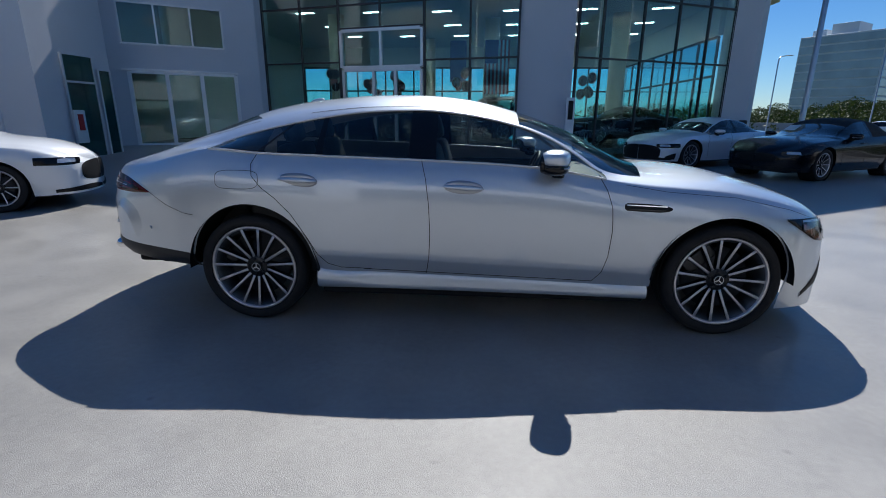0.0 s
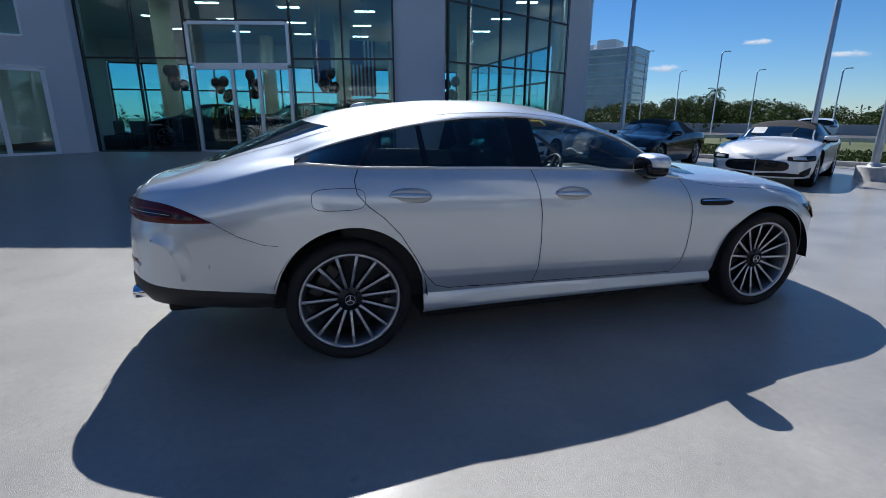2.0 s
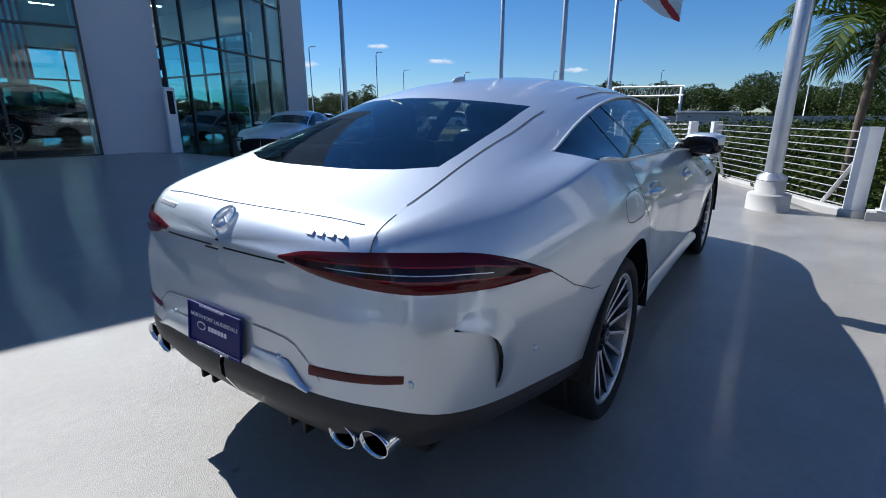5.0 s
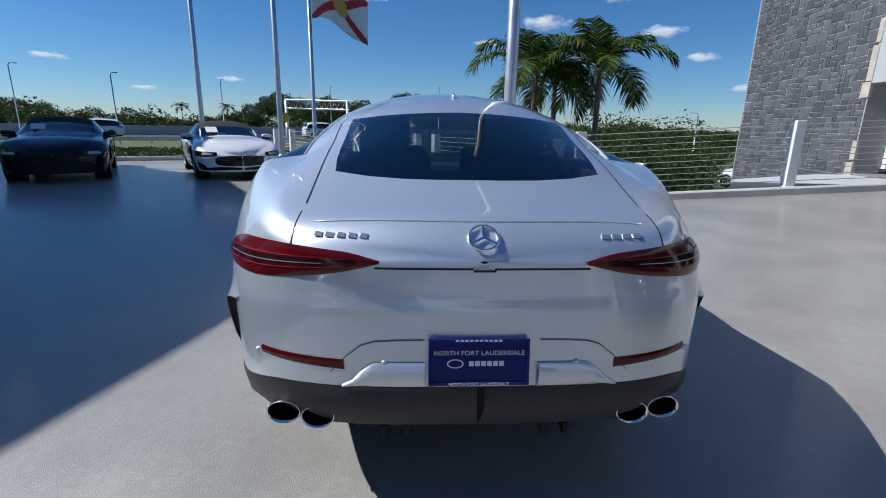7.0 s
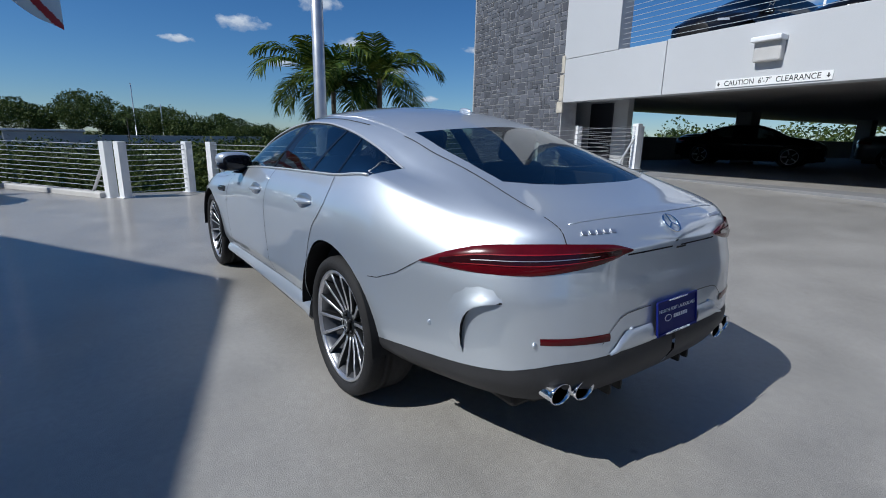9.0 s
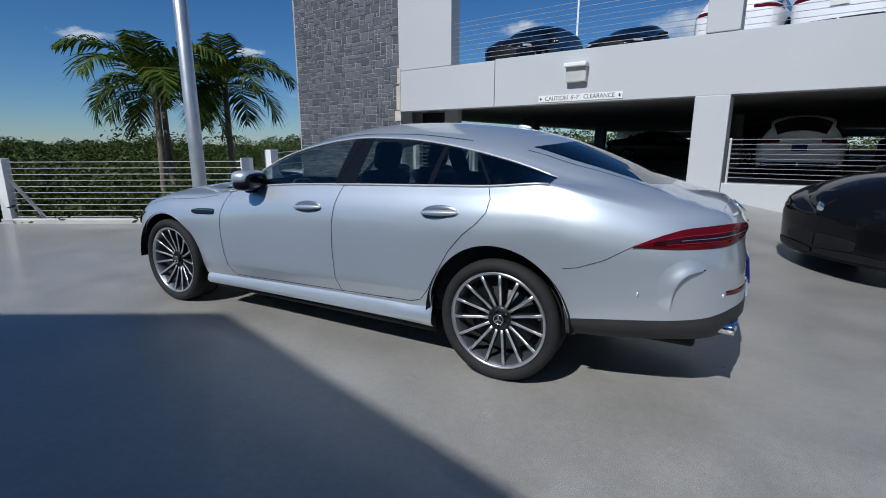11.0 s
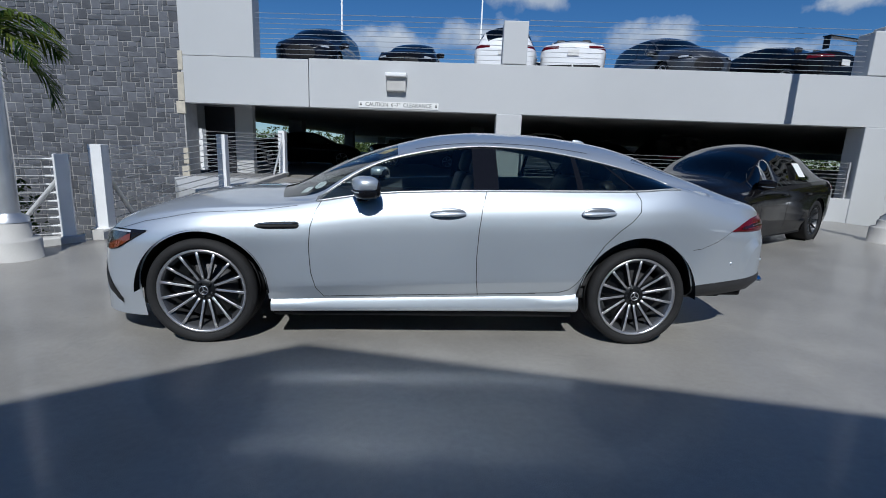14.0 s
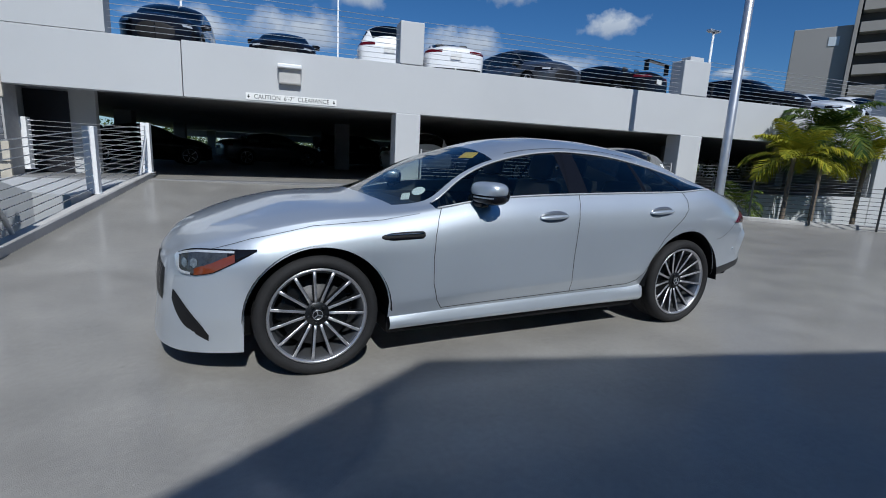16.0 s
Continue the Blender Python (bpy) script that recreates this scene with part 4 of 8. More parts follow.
# ---- the silver fastback ----
HERO = dict(
    w=[(-2.645, 0.0), (-2.64, 0.28), (-2.62, 0.47), (-2.57, 0.62), (-2.48, 0.735), (-2.35, 0.812), (-2.15, 0.875), (-1.85, 0.943), (-1.45, 0.970), (-1.0, 0.950), (-0.4, 0.936), (0.4, 0.936), (1.0, 0.945), (1.45, 0.957), (1.78, 0.935), (1.92, 0.888), (2.02, 0.835), (2.11, 0.758), (2.19, 0.645), (2.25, 0.50), (2.29, 0.31), (2.312, 0.12), (2.316, 0.0)],
    top=[(-2.645, 0.915), (-2.625, 0.948), (-2.595, 0.980), (-2.56, 1.007), (-2.53, 1.020), (-2.49, 1.028), (-2.43, 1.040), (-2.27, 1.088), (-2.05, 1.185), (-1.72, 1.315), (-1.58, 1.362), (-1.34, 1.415), (-1.06, 1.448), (-0.78, 1.468), (-0.46, 1.470), (-0.13, 1.443), (0.15, 1.382), (0.44, 1.272), (0.73, 1.118), (0.95, 1.012), (1.05, 0.995), (1.28, 0.985), (1.54, 0.965), (1.8, 0.915), (2.02, 0.845), (2.2, 0.775), (2.27, 0.70), (2.316, 0.63)],
    belt=[(-2.645, 0.90), (-2.55, 0.915), (-2.42, 0.945), (-2.25, 0.985), (-2.05, 1.04), (-1.85, 1.09), (-1.72, 1.118), (-1.42, 1.092), (-1.08, 1.08), (-0.48, 1.062), (0.05, 1.042), (0.36, 1.02), (0.75, 0.958), (1.0, 0.925), (1.45, 0.895), (1.8, 0.83), (2.1, 0.735), (2.22, 0.655), (2.316, 0.59)],
    bot=[(-2.645, 0.534), (-2.58, 0.53), (-2.53, 0.515), (-2.445, 0.492), (-2.3, 0.475), (-1.90, 0.445), (-1.87, 0.44), (-1.06, 0.345), (-1.0, 0.345), (1.03, 0.30), (1.06, 0.30), (1.85, 0.155), (2.2, 0.14), (2.316, 0.14)],
    yu=[(-2.645, 0.003), (-2.6, 0.42), (-2.5, 0.60), (-2.3, 0.665), (-2.0, 0.685), (-1.72, 0.688), (-1.4, 0.66), (-1.0, 0.625), (-0.4, 0.605), (0.1, 0.625), (0.45, 0.67), (0.75, 0.75), (1.0, 0.74), (1.45, 0.72), (1.85, 0.68), (2.1, 0.60), (2.2, 0.44), (2.29, 0.20), (2.316, 0.003)],
    zu=[(-2.645, 0.908), (-2.6, 0.945), (-2.5, 0.988), (-2.3, 1.036), (-2.05, 1.088), (-1.85, 1.118), (-1.72, 1.130), (-1.69, 1.148), (-1.49, 1.212), (-1.25, 1.268), (-1.01, 1.312), (-0.70, 1.348), (-0.40, 1.356), (-0.17, 1.338), (0.07, 1.298), (0.30, 1.235), (0.46, 1.16), (0.62, 1.062), (0.75, 0.972), (1.0, 0.955), (1.45, 0.935), (1.8, 0.875), (2.1, 0.775), (2.22, 0.68), (2.316, 0.605)],
    arches=[(1.462, 0.405, 0.405, 0.352), (-1.462, 0.410, 0.435, 0.352)],
    back_edge=-2.26, back_top=-1.66, ledge=0.006, reach=0.06, rows=24, fold=(0.462, 0.405), chin=0.12, pull=0.005, shear=0.075,
    cuts=(-2.26, -1.66, -1.64, -1.50, -1.72, -1.36, -1.03, -1.0, -0.46, -0.29, 0.22, 0.75, 0.98, 0.7, 0.15, -1.15))


def hero_zone(x, seg, sub, side, z):
    s = "left" if side > 0 else "right"
    if seg == "B" and -1.72 < x < 0.75:
        if -0.46 < x < -0.29 or -1.03 < x < -1.0:
            return (("b_pillar_" if x > -0.6 else "door_pillar_") + s, "black")
        if x > -0.29:
            return ("front_window_" + s, "front")
        if x > -1.0:
            return ("rear_window_" + s, "glass")
        return ("quarter_window_" + s, "glass") if x > -1.36 else ("fixed_window_" + s, "dark")
    if seg == "C":
        if 0.22 < x < 0.98 and sub >= 1:
            return ("windscreen", "screen")
        if -2.26 < x < -1.66 and sub >= 4:
            return ("rear_screen", "back")
        if -1.15 < x < 0.15 and sub >= 2:
            return ("roof_panel", "paint")
        if x > 0.98:
            return ("bonnet", "paint")
        if x < -1.66:
            return ("boot_lid", "paint")
        return ("roof" if x < 0.22 else "a_pillar_" + s, "paint")
    if seg == "A" and z > 0.30:
        if -0.33 < x < 0.77:
            return ("front_door_" + s, "paint")
        if -1.05 < x < -0.33:
            return ("rear_door_" + s, "paint")
    if x > 1.9:
        return ("front_bumper", "paint")
    if x < -2.05:
        return ("rear_bumper", "paint")
    return (("front_wing_" if x > 0 else "rear_wing_") + s, "paint")


def build_hero():
    root = thing("silver_fastback", (0, 0, 0), "silver metallic four-door fastback car parked on the deck", "car")
    sh = Shape(HERO)
    car_body(sh, root, dict(paint=M_SILVER, black=M_GLOSSBLK, glass=M_CARGLASS, front=M_FRONTGLASS, dark=M_DARKGLASS, screen=M_WSGLASS, back=M_CARGLASS), hero_zone, 170)
    for x in (1.4755, -1.4755):
        for s in (1, -1):
            add_wheel(root, "hero", (x, s * 0.80, 0.352), s, rim=0.277, spin=(11 if x > 0 else 4) * s)
            bm = bmesh.new()
            rows = []
            for k in range(25):
                t = math.pi * (0.0 + 1.0 * k / 24)
                rr = 0.415 if x > 0 else 0.425
                rows.append([bm.verts.new((x - math.copysign(0.012, x) + rr * math.cos(t), s * yy, 0.352 + rr * math.sin(t))) for yy in (0.50, 0.948)])
            for p, q in zip(rows, rows[1:]):
                bm.faces.new((p[0], q[0], q[1], p[1])).smooth = True
            bm.faces.new([r[0] for r in rows])
            part("wheel_arch_liner", bm, M_TRIM, root)
    bm = bmesh.new()
    add_box(bm, (-1.05, -0.84, 0.17), (1.05, 0.84, 0.30), bevel=0.02)
    add_box(bm, (-2.40, -0.50, 0.24), (2.05, 0.50, 0.34), bevel=0.02)
    # wider rear box, added to stop light slipping under the tail
    add_box(bm, (-2.45, -0.66, 0.30), (-1.9, 0.66, 0.42), bevel=0.02)
    add_box(bm, (1.80, -0.58, 0.15), (2.02, 0.58, 0.30), bevel=0.02)
    # unseen filler inside the bumper, also added only to block light
    add_box(bm, (-2.46, -0.66, 0.40), (-1.93, 0.66, 0.60), bevel=0.04)
    part("underbody", bm, M_TRIM, root)
    for s in (1, -1):
        # sill skirt: a rounded ledge below the doors
        bm = bmesh.new()
        rows = []
        for k in range(29):
            x = 1.045 - 2.10 * k / 28
            zt = 0.305 + 0.045 * k / 28
            zb = 0.215 + 0.015 * k / 28
            flare = 0.008 * (1 - ease(0.03, 0.18, k / 28)) + 0.018 * ease(0.82, 1.0, k / 28)
            lift = 0.07 * ease(0.93, 1.0, k / 28) ** 2
            yy = sh.y(x, zt)
            rows.append([bm.verts.new((x, s * (yy + o + (flare if i in (2, 3) else 0)), z + (lift if i < 2 else 0))) for i, (o, z) in enumerate(((-0.016, zt + 0.012), (-0.006, zt - 0.004), (0.004, zt - 0.030), (0.010, zb + 0.034), (0.012, zb + 0.014), (-0.004, zb)))])
        for a, b in zip(rows, rows[1:]):
            for i in range(5):
                bm.faces.new((a[i], b[i], b[i + 1], a[i + 1]) if s < 0 else (a[i], a[i + 1], b[i + 1], b[i])).smooth = True
        part("side_skirt", bm, M_SILVER, root)
        # panel gaps
        ribbon(sh, "door_gap", [(0.70, 0.985), (0.745, 0.90), (0.775, 0.80), (0.785, 0.66), (0.775, 0.50), (0.745, 0.39), (0.70, 0.325)], 0.0045, M_SEAM, root, s)
        ribbon(sh, "door_gap", [(-0.375, 1.055), (-0.345, 0.95), (-0.325, 0.80), (-0.318, 0.62), (-0.325, 0.46), (-0.345, 0.345)], 0.0045, M_SEAM, root, s)
        ribbon(sh, "door_gap", [(-1.40, 1.085), (-1.425, 1.03), (-1.415, 0.96), (-1.36, 0.895), (-1.28, 0.83), (-1.19, 0.73), (-1.10, 0.58), (-1.04, 0.47), (-0.98, 0.40), (-0.90, 0.372), (-0.70, 0.366)], 0.0045, M_SEAM, root, s)
        ribbon(sh, "door_gap", [(0.70, 0.325), (-0.345, 0.352), (-0.75, 0.364)], 0.0045, M_SEAM, root, s)
        ribbon(sh, "bumper_gap", [(-2.14, 0.835), (-2.02, 0.762), (-1.90, 0.715), (-1.83, 0.705)], 0.0028, M_SEAM, root, s)
        ribbon(sh, "bonnet_gap", [(0.86, 0.93), (1.1, 0.895), (1.5, 0.868), (1.82, 0.80), (2.05, 0.725)], 0.0024, M_PGREY, root, s)
        if s < 0:
            ring = [(math.cos(2 * math.pi * k / 28), math.sin(2 * math.pi * k / 28)) for k in range(29)]
            ribbon(sh, "fuel_flap_gap", [(-1.512 + 0.137 * math.copysign(abs(c) ** 0.55, c), 0.937 + 0.056 * math.copysign(abs(q) ** 0.55, q)) for c, q in ring], 0.003, M_SEAM, root, s)
        # bright line round the side windows
        bm = bmesh.new()
        low = [sh.bend((x, sh.y(x, sh.belt(x)) + 0.004, sh.belt(x) + 0.003)) for x in [0.74 - 2.46 * k / 40 for k in range(41)]]
        up = [sh.bend((x, sh.yu(x) + 0.006, sh.zu(x))) for x in [-1.72 + 2.46 * k / 48 for k in range(49)]]
        add_tube(bm, [(p.x, s * p.y, p.z) for p in low], 0.0065, 6)
        add_tube(bm, [(p.x, s * p.y, p.z) for p in up], 0.0060, 6)
        part("window_trim", bm, M_ALU, root)
        # dark dividers on the glass
        for xa, za, xb, zb, w in ((-0.30, 1.062, -0.37, 1.345, 0.03), (-1.03, 1.085, -1.02, 1.305, 0.022), (-1.40, 1.10, -1.23, 1.268, 0.018)):
            bm = bmesh.new()
            rows = []
            for k in range(7):
                t = k / 6
                x, z = xa + (xb - xa) * t, za + (zb - za) * t
                f = (z - sh.belt(x)) / max(0.02, sh.zu(x) - sh.belt(x))
                y = sh.y(x, sh.belt(x)) * (1 - f) + sh.yu(x) * f + 0.012 * math.sin(math.pi * min(1, max(0, f))) + 0.003
                rows.append([bm.verts.new((x + o, s * y, z)) for o in (-w / 2, w / 2)])
            for a, b in zip(rows, rows[1:]):
                bm.faces.new((a[0], b[0], b[1], a[1]))
            part("window_divider", bm, M_GLOSSBLK, root)
        # handles
        for hx, hz in ((-0.115, 0.902), (-1.13, 0.935)):
            p = sh.point(hx, hz, s)
            bm = bmesh.new()
            add_ellipsoid(bm, (0, 0, 0), (0.122, 0.013, 0.047), power=0.95, nu=28)
            cup = part("handle_recess", bm, M_RECESS, root)
            cup.matrix_basis = pose(p.x, p.y - s * 0.003, p.z, 0, 3, 0)
            bm = bmesh.new()
            add_ellipsoid(bm, (0, 0, 0.004), (0.122, 0.024, 0.016), power=0.85, nu=28)
            h = part("door_handle", bm, M_SILVER, root, "silver door handle over an oval recess")
            h.matrix_basis = pose(p.x, p.y + s * 0.008, p.z, 0, 3, 0)
        # wing vent with two bright blades
        vent = patch(sh, "wing_vent", [(0.845, 0.800, 0.822), (0.86, 0.788, 0.832), (0.95, 0.783, 0.83), (1.05, 0.780, 0.824), (1.10, 0.786, 0.815), (1.12, 0.795, 0.806)], M_TRIM, root, s, 0.004)
        ribbon(sh, "vent_blade", [(0.855, 0.822), (1.09, 0.815)], 0.006, M_CHROME, root, s, 0.010)
        ribbon(sh, "vent_blade", [(0.87, 0.797), (1.08, 0.793)], 0.007, M_GLOSSBLK, root, s, 0.010)
        # tail lamp, from its tip on the side round to its inner end
        xs = [-2.14 - 0.26 * k / 9 for k in range(10)]
        ya = sh.y(-2.40, 0.88)
        xs += [sh.x_at(ya + (0.30 - ya) * k / 14, 0.88) for k in range(1, 15)]
        lo = curve([(0, 0.833), (0.25, 0.828), (0.5, 0.832), (0.7, 0.85), (0.85, 0.868), (1.0, 0.897)])
        hi = curve([(0, 0.838), (0.2, 0.895), (0.35, 0.922), (0.6, 0.938), (0.85, 0.930), (1.0, 0.905)])
        n = len(xs) - 1
        lens = patch(sh, "tail_lamp", [(x, lo(i / n), hi(i / n)) for i, x in enumerate(xs)], M_TAIL, root, s, 0.010, 6, "red tail lamp lens")
        band = lambda name, a, b, material, first, last, off, nz: patch(sh, name, [(x, lo(i / n) * (1 - a) + hi(i / n) * a, lo(i / n) * (1 - b) + hi(i / n) * b) for i, x in enumerate(xs) if first < i < last], material, lens, s, off, nz, edge=1.0)
        band("light_guide", 0.34, 0.66, M_TAILDARK, 2, n - 1, 0.013, 3)
        band("lamp_edge", 0.315, 0.345, M_TAILGLOW, 4, n - 2, 0.0140, 1)
        band("lamp_edge", 0.475, 0.50, M_RIM, 6, n - 4, 0.0145, 1)
        band("lamp_edge", 0.66, 0.70, M_TAILGLOW, 4, n - 2, 0.0140, 1)
        # head lamp
        xf = [1.79 + 0.28 * k / 8 for k in range(9)]
        yf = sh.y(2.07, 0.65)
        xf += [sh.x_at(yf + (0.63 - yf) * k / 8, 0.65, True) for k in range(1, 9)]
        lo = curve([(0, 0.742), (0.28, 0.650), (0.42, 0.610), (0.6, 0.593), (0.8, 0.594), (0.93, 0.612), (1.0, 0.64)])
        hi = curve([(0, 0.750), (0.35, 0.742), (0.6, 0.728), (0.85, 0.708), (1.0, 0.692)])
        n = len(xf) - 1
        lamp = patch(sh, "head_lamp", [(x, lo(i / n), hi(i / n)) for i, x in enumerate(xf)], M_GLOSSBLK, root, s, 0.008, 5, "clear head lamp over a dark housing")
        patch(sh, "lamp_housing", [(x, lo(i / n) + 0.012, hi(i / n) - 0.012) for i, x in enumerate(xf) if 3 < i < n], M_LAMPIN, lamp, s, 0.0095, 4, edge=1.0)
        patch(sh, "light_bar", [(x, hi(i / n) - 0.017, hi(i / n) - 0.006) for i, x in enumerate(xf) if 2 < i < n], M_LAMP, lamp, s, 0.012, 2, edge=1.0)
        patch(sh, "light_bar", [(x, lo(i / n) + 0.006, hi(i / n) - 0.006) for i, x in enumerate(xf) if n - 2 <= i <= n], M_LAMP, lamp, s, 0.0145, 2, edge=1.0)
        patch(sh, "light_bar", [(x, lo(i / n) + 0.006, lo(i / n) + 0.020) for i, x in enumerate(xf) if 9 < i < n], M_LAMP, lamp, s, 0.013, 2, edge=1.0)
        for c in (9, 12):
            patch(sh, "projector", [(x, (lo(i / n) + hi(i / n)) / 2 - 0.026 * q, (lo(i / n) + hi(i / n)) / 2 + 0.026 * q) for i, x, q in ((c - 1, xf[c - 1], 0.45), (c, xf[c], 1.0), (c + 1, xf[c + 1], 0.45))], M_PROJ, lamp, s, 0.013, 4, edge=1.0)
        patch(sh, "side_marker", [(x, lo(i / n) + 0.006, lo(i / n) + 0.008 + (hi(i / n) - lo(i / n)) * (0.60 - 0.055 * (i - 2))) for i, x in enumerate(xf) if 2 < i < 10], M_AMBER, lamp, s, 0.013, 3, edge=1.0)
        # slot in the front corner and its sill
        patch(sh, "front_intake", [(sh.x_at(0.81 - 0.19 * u, 0.35, True), 0.235 + 0.225 * u ** 0.8 - 0.058 * math.sqrt(math.sin(math.pi * (0.02 + 0.88 * u))), 0.245 + 0.225 * u ** 0.8 + 0.045 * math.sqrt(math.sin(math.pi * (0.02 + 0.88 * u)))) for u in [k / 14 for k in range(15)]], M_TRIM, root, s, 0.004)
        # curved rear corner vent
        arc = [(-2.318, 0.520), (-2.316, 0.555), (-2.317, 0.595), (-2.323, 0.635), (-2.334, 0.668), (-2.350, 0.694), (-2.372, 0.713), (-2.40, 0.725), (-2.43, 0.731), (-2.452, 0.732)]
        bm, slot, rows, dark = bmesh.new(), bmesh.new(), [], []
        for i, (x, z) in enumerate(arc):
            (xa, za), (xb, zb) = arc[max(i - 1, 0)], arc[min(i + 1, len(arc) - 1)]
            d = Vector((zb - za, xa - xb)).normalized()
            k = math.sin(math.pi * i / (len(arc) - 1)) ** 0.7
            at = lambda q, o: sh.point(x + d.x * q, z + d.y * q, s, o)
            rows.append([bm.verts.new(at(q * (0.3 + 0.7 * k), o * k)) for q, o in ((0.075, 0.0), (0.05, 0.004), (0.025, 0.014), (0.006, 0.025), (0.0, 0.026))])
            dark.append([slot.verts.new(at(q, o * k)) for q, o in ((0.0, 0.0255), (0.006, 0.012), (0.004 - 0.004 * k, -0.002))])
        for mesh, grid, m in ((bm, rows, 4), (slot, dark, 2)):
            for a, b in zip(grid, grid[1:]):
                for k in range(m):
                    mesh.faces.new((a[k], b[k], b[k + 1], a[k + 1]) if s < 0 else (a[k], a[k + 1], b[k + 1], b[k])).smooth = True
        part("rear_vent", slot, M_TRIM, root)
        part("vent_fin", bm, M_SILVER, root)
        # red reflector
        xr = [sh.x_at(0.66 - 0.26 * k / 8, 0.59) for k in range(9)]
        patch(sh, "reflector", [(x, 0.598 - 0.014 * i / 8, 0.622 - 0.008 * i / 8) for i, x in enumerate(xr)], M_TAIL, root, s, 0.004, 2)
        for sx, sz in ((sh.x_at(0.675, 0.595), 0.597), (sh.x_at(0.283, 0.605), 0.605), (-2.18, 0.60)):
            p = sh.point(sx, sz, s, 0.001)
            bm = bmesh.new()
            add_ellipsoid(bm, (0, 0, 0), (0.006, 0.011, 0.011), nu=12, nv=8)
            part("parking_sensor", bm, M_SILVER, root).matrix_basis = pose(*p)
        # silver pads beside the plate
        xp = [sh.x_at(0.405 - 0.24 * k / 8, 0.56) for k in range(9)]
        patch(sh, "bumper_pad", [(x, 0.535, 0.54 + 0.068 * ease(0, 0.4, i / 8)) for i, x in enumerate(xp)], M_SILVER, root, s, 0.015, 4)
        # exhaust tips
        for ey, ez in ((0.596, 0.420), (0.490, 0.412)):
            bm = bmesh.new()
            prof = [(0.042, -0.10), (0.050, 0.0), (0.052, 0.012), (0.0495, 0.014), (0.046, 0.0), (0.043, -0.08)]
            add_lathe(bm, prof, 24, pose(0, 0, 0, 0, -90, 0))
            tip = part("exhaust_tip", bm, M_CHROME, root)
            tip.matrix_basis = pose(-2.614 + 0.15 * (ey - 0.5), s * ey, ez) @ Matrix.Diagonal((1, 1.0, 0.74, 1))
            bm = bmesh.new()
            add_lathe(bm, [(0.001, -0.004), (0.0455, -0.004)], 20, pose(0, 0, 0, 0, -90, 0))
            part("exhaust_bore", bm, M_SEAM, tip)
        for fx in (0.22, 0.29):
            bm = bmesh.new()
            add_box(bm, (-2.60, s * fx - 0.008, 0.315), (-2.40, s * fx + 0.008, 0.36), bevel=0.003)
            part("diffuser_fin", bm, M_TRIM, root)
        add_mirror(sh, root, s, 0.42, 1.055, M_SILVER)
        # dark lower edge of the tail
        low = [-1.87 - 0.5 * k / 10 for k in range(11)] + [sh.x_at(sh.y(-2.37, 0.5) * (1 - k / 14.2), 0.48) for k in range(1, 15)]
        bm = bmesh.new()
        rows = []
        for i, x in enumerate(low):
            zt = sh.bot(x) + 0.004
            zl = 0.335 + 0.045 * ease(0.1, 0.7, i / 24)
            rows.append([bm.verts.new(sh.point(x, zt, s, -0.002)), bm.verts.new(sh.point(x, zt - 0.03, s, 0.004)), bm.verts.new(sh.point(x, (zt + zl) / 2, s, 0.0)), bm.verts.new(sh.point(x, zl, s, -0.05))])
        for a, b in zip(rows, rows[1:]):
            for k in range(3):
                bm.faces.new((a[k], a[k + 1], b[k + 1], b[k]) if s > 0 else (a[k], b[k], b[k + 1], a[k + 1])).smooth = True
        part("rear_valance", bm, M_VALANCE, root)
    # front grille with upright bars
    xg = [sh.x_at(0.50 - 0.48 * k / 10, 0.5, True) for k in range(11)]
    for s in (1, -1):
        patch(sh, "grille", [(x, 0.40, 0.63 - 0.05 * (1 - i / 10)) for i, x in enumerate(xg)], M_TRIM, root, s, 0.004)
        for i, x in enumerate(xg[1:]):
            patch(sh, "grille_bar", [(x - 0.0006, 0.41, 0.60), (x + 0.0006, 0.41, 0.60)], M_CHROME, root, s, 0.012, 3)
    # fine lip along the boot's edge, boot gaps
    bm = bmesh.new()

    def lid_x(y, z):
        """Where the boot lid's back edge has height z."""
        a, b = -2.644, -2.30
        for _ in range(30):
            m = (a + b) / 2
            a, b = (m, b) if sh.roof(m, abs(y)) < z else (a, m)
        return a
    lip = [sh.roof_point(lid_x(y, 1.004 - 0.012 * (y / 0.5) ** 4), y) for y in [-0.50 + 1.0 * k / 28 for k in range(29)]]
    add_tube(bm, [(p.x - 0.001, p.y, p.z) for p in lip], 0.0032, 6)
    part("spoiler_lip", bm, M_SILVER, root)
    bm = bmesh.new()
    add_box(bm, (-0.006, -0.016, 0.885), (0.006, 0.016, 0.925), pose(-2.646, 0, 0, 0, 8, 0), bevel=0.002)
    part("boot_catch", bm, M_SILVER, root)
    bm = bmesh.new()
    add_box(bm, (-0.002, -0.032, -0.003), (0.002, 0.032, 0.003), pose(-2.6525, 0, 0.884))
    part("boot_gap", bm, M_SEAM, root)

    def top_line(name, pts, w):
        bm = bmesh.new()
        rows = []
        for i, (x, y) in enumerate(pts):
            d = Vector((pts[min(i + 1, len(pts) - 1)][0] - pts[max(i - 1, 0)][0], pts[min(i + 1, len(pts) - 1)][1] - pts[max(i - 1, 0)][1])).normalized()
            nn = Vector((-d.y, d.x)) * w / 2
            rows.append([bm.verts.new(sh.roof_point(x + q * nn.x, y + q * nn.y, 0.002)) for q in (-1, 1)])
        for a, b in zip(rows, rows[1:]):
            bm.faces.new((a[0], b[0], b[1], a[1]))
        part(name, bm, M_SEAM, root)
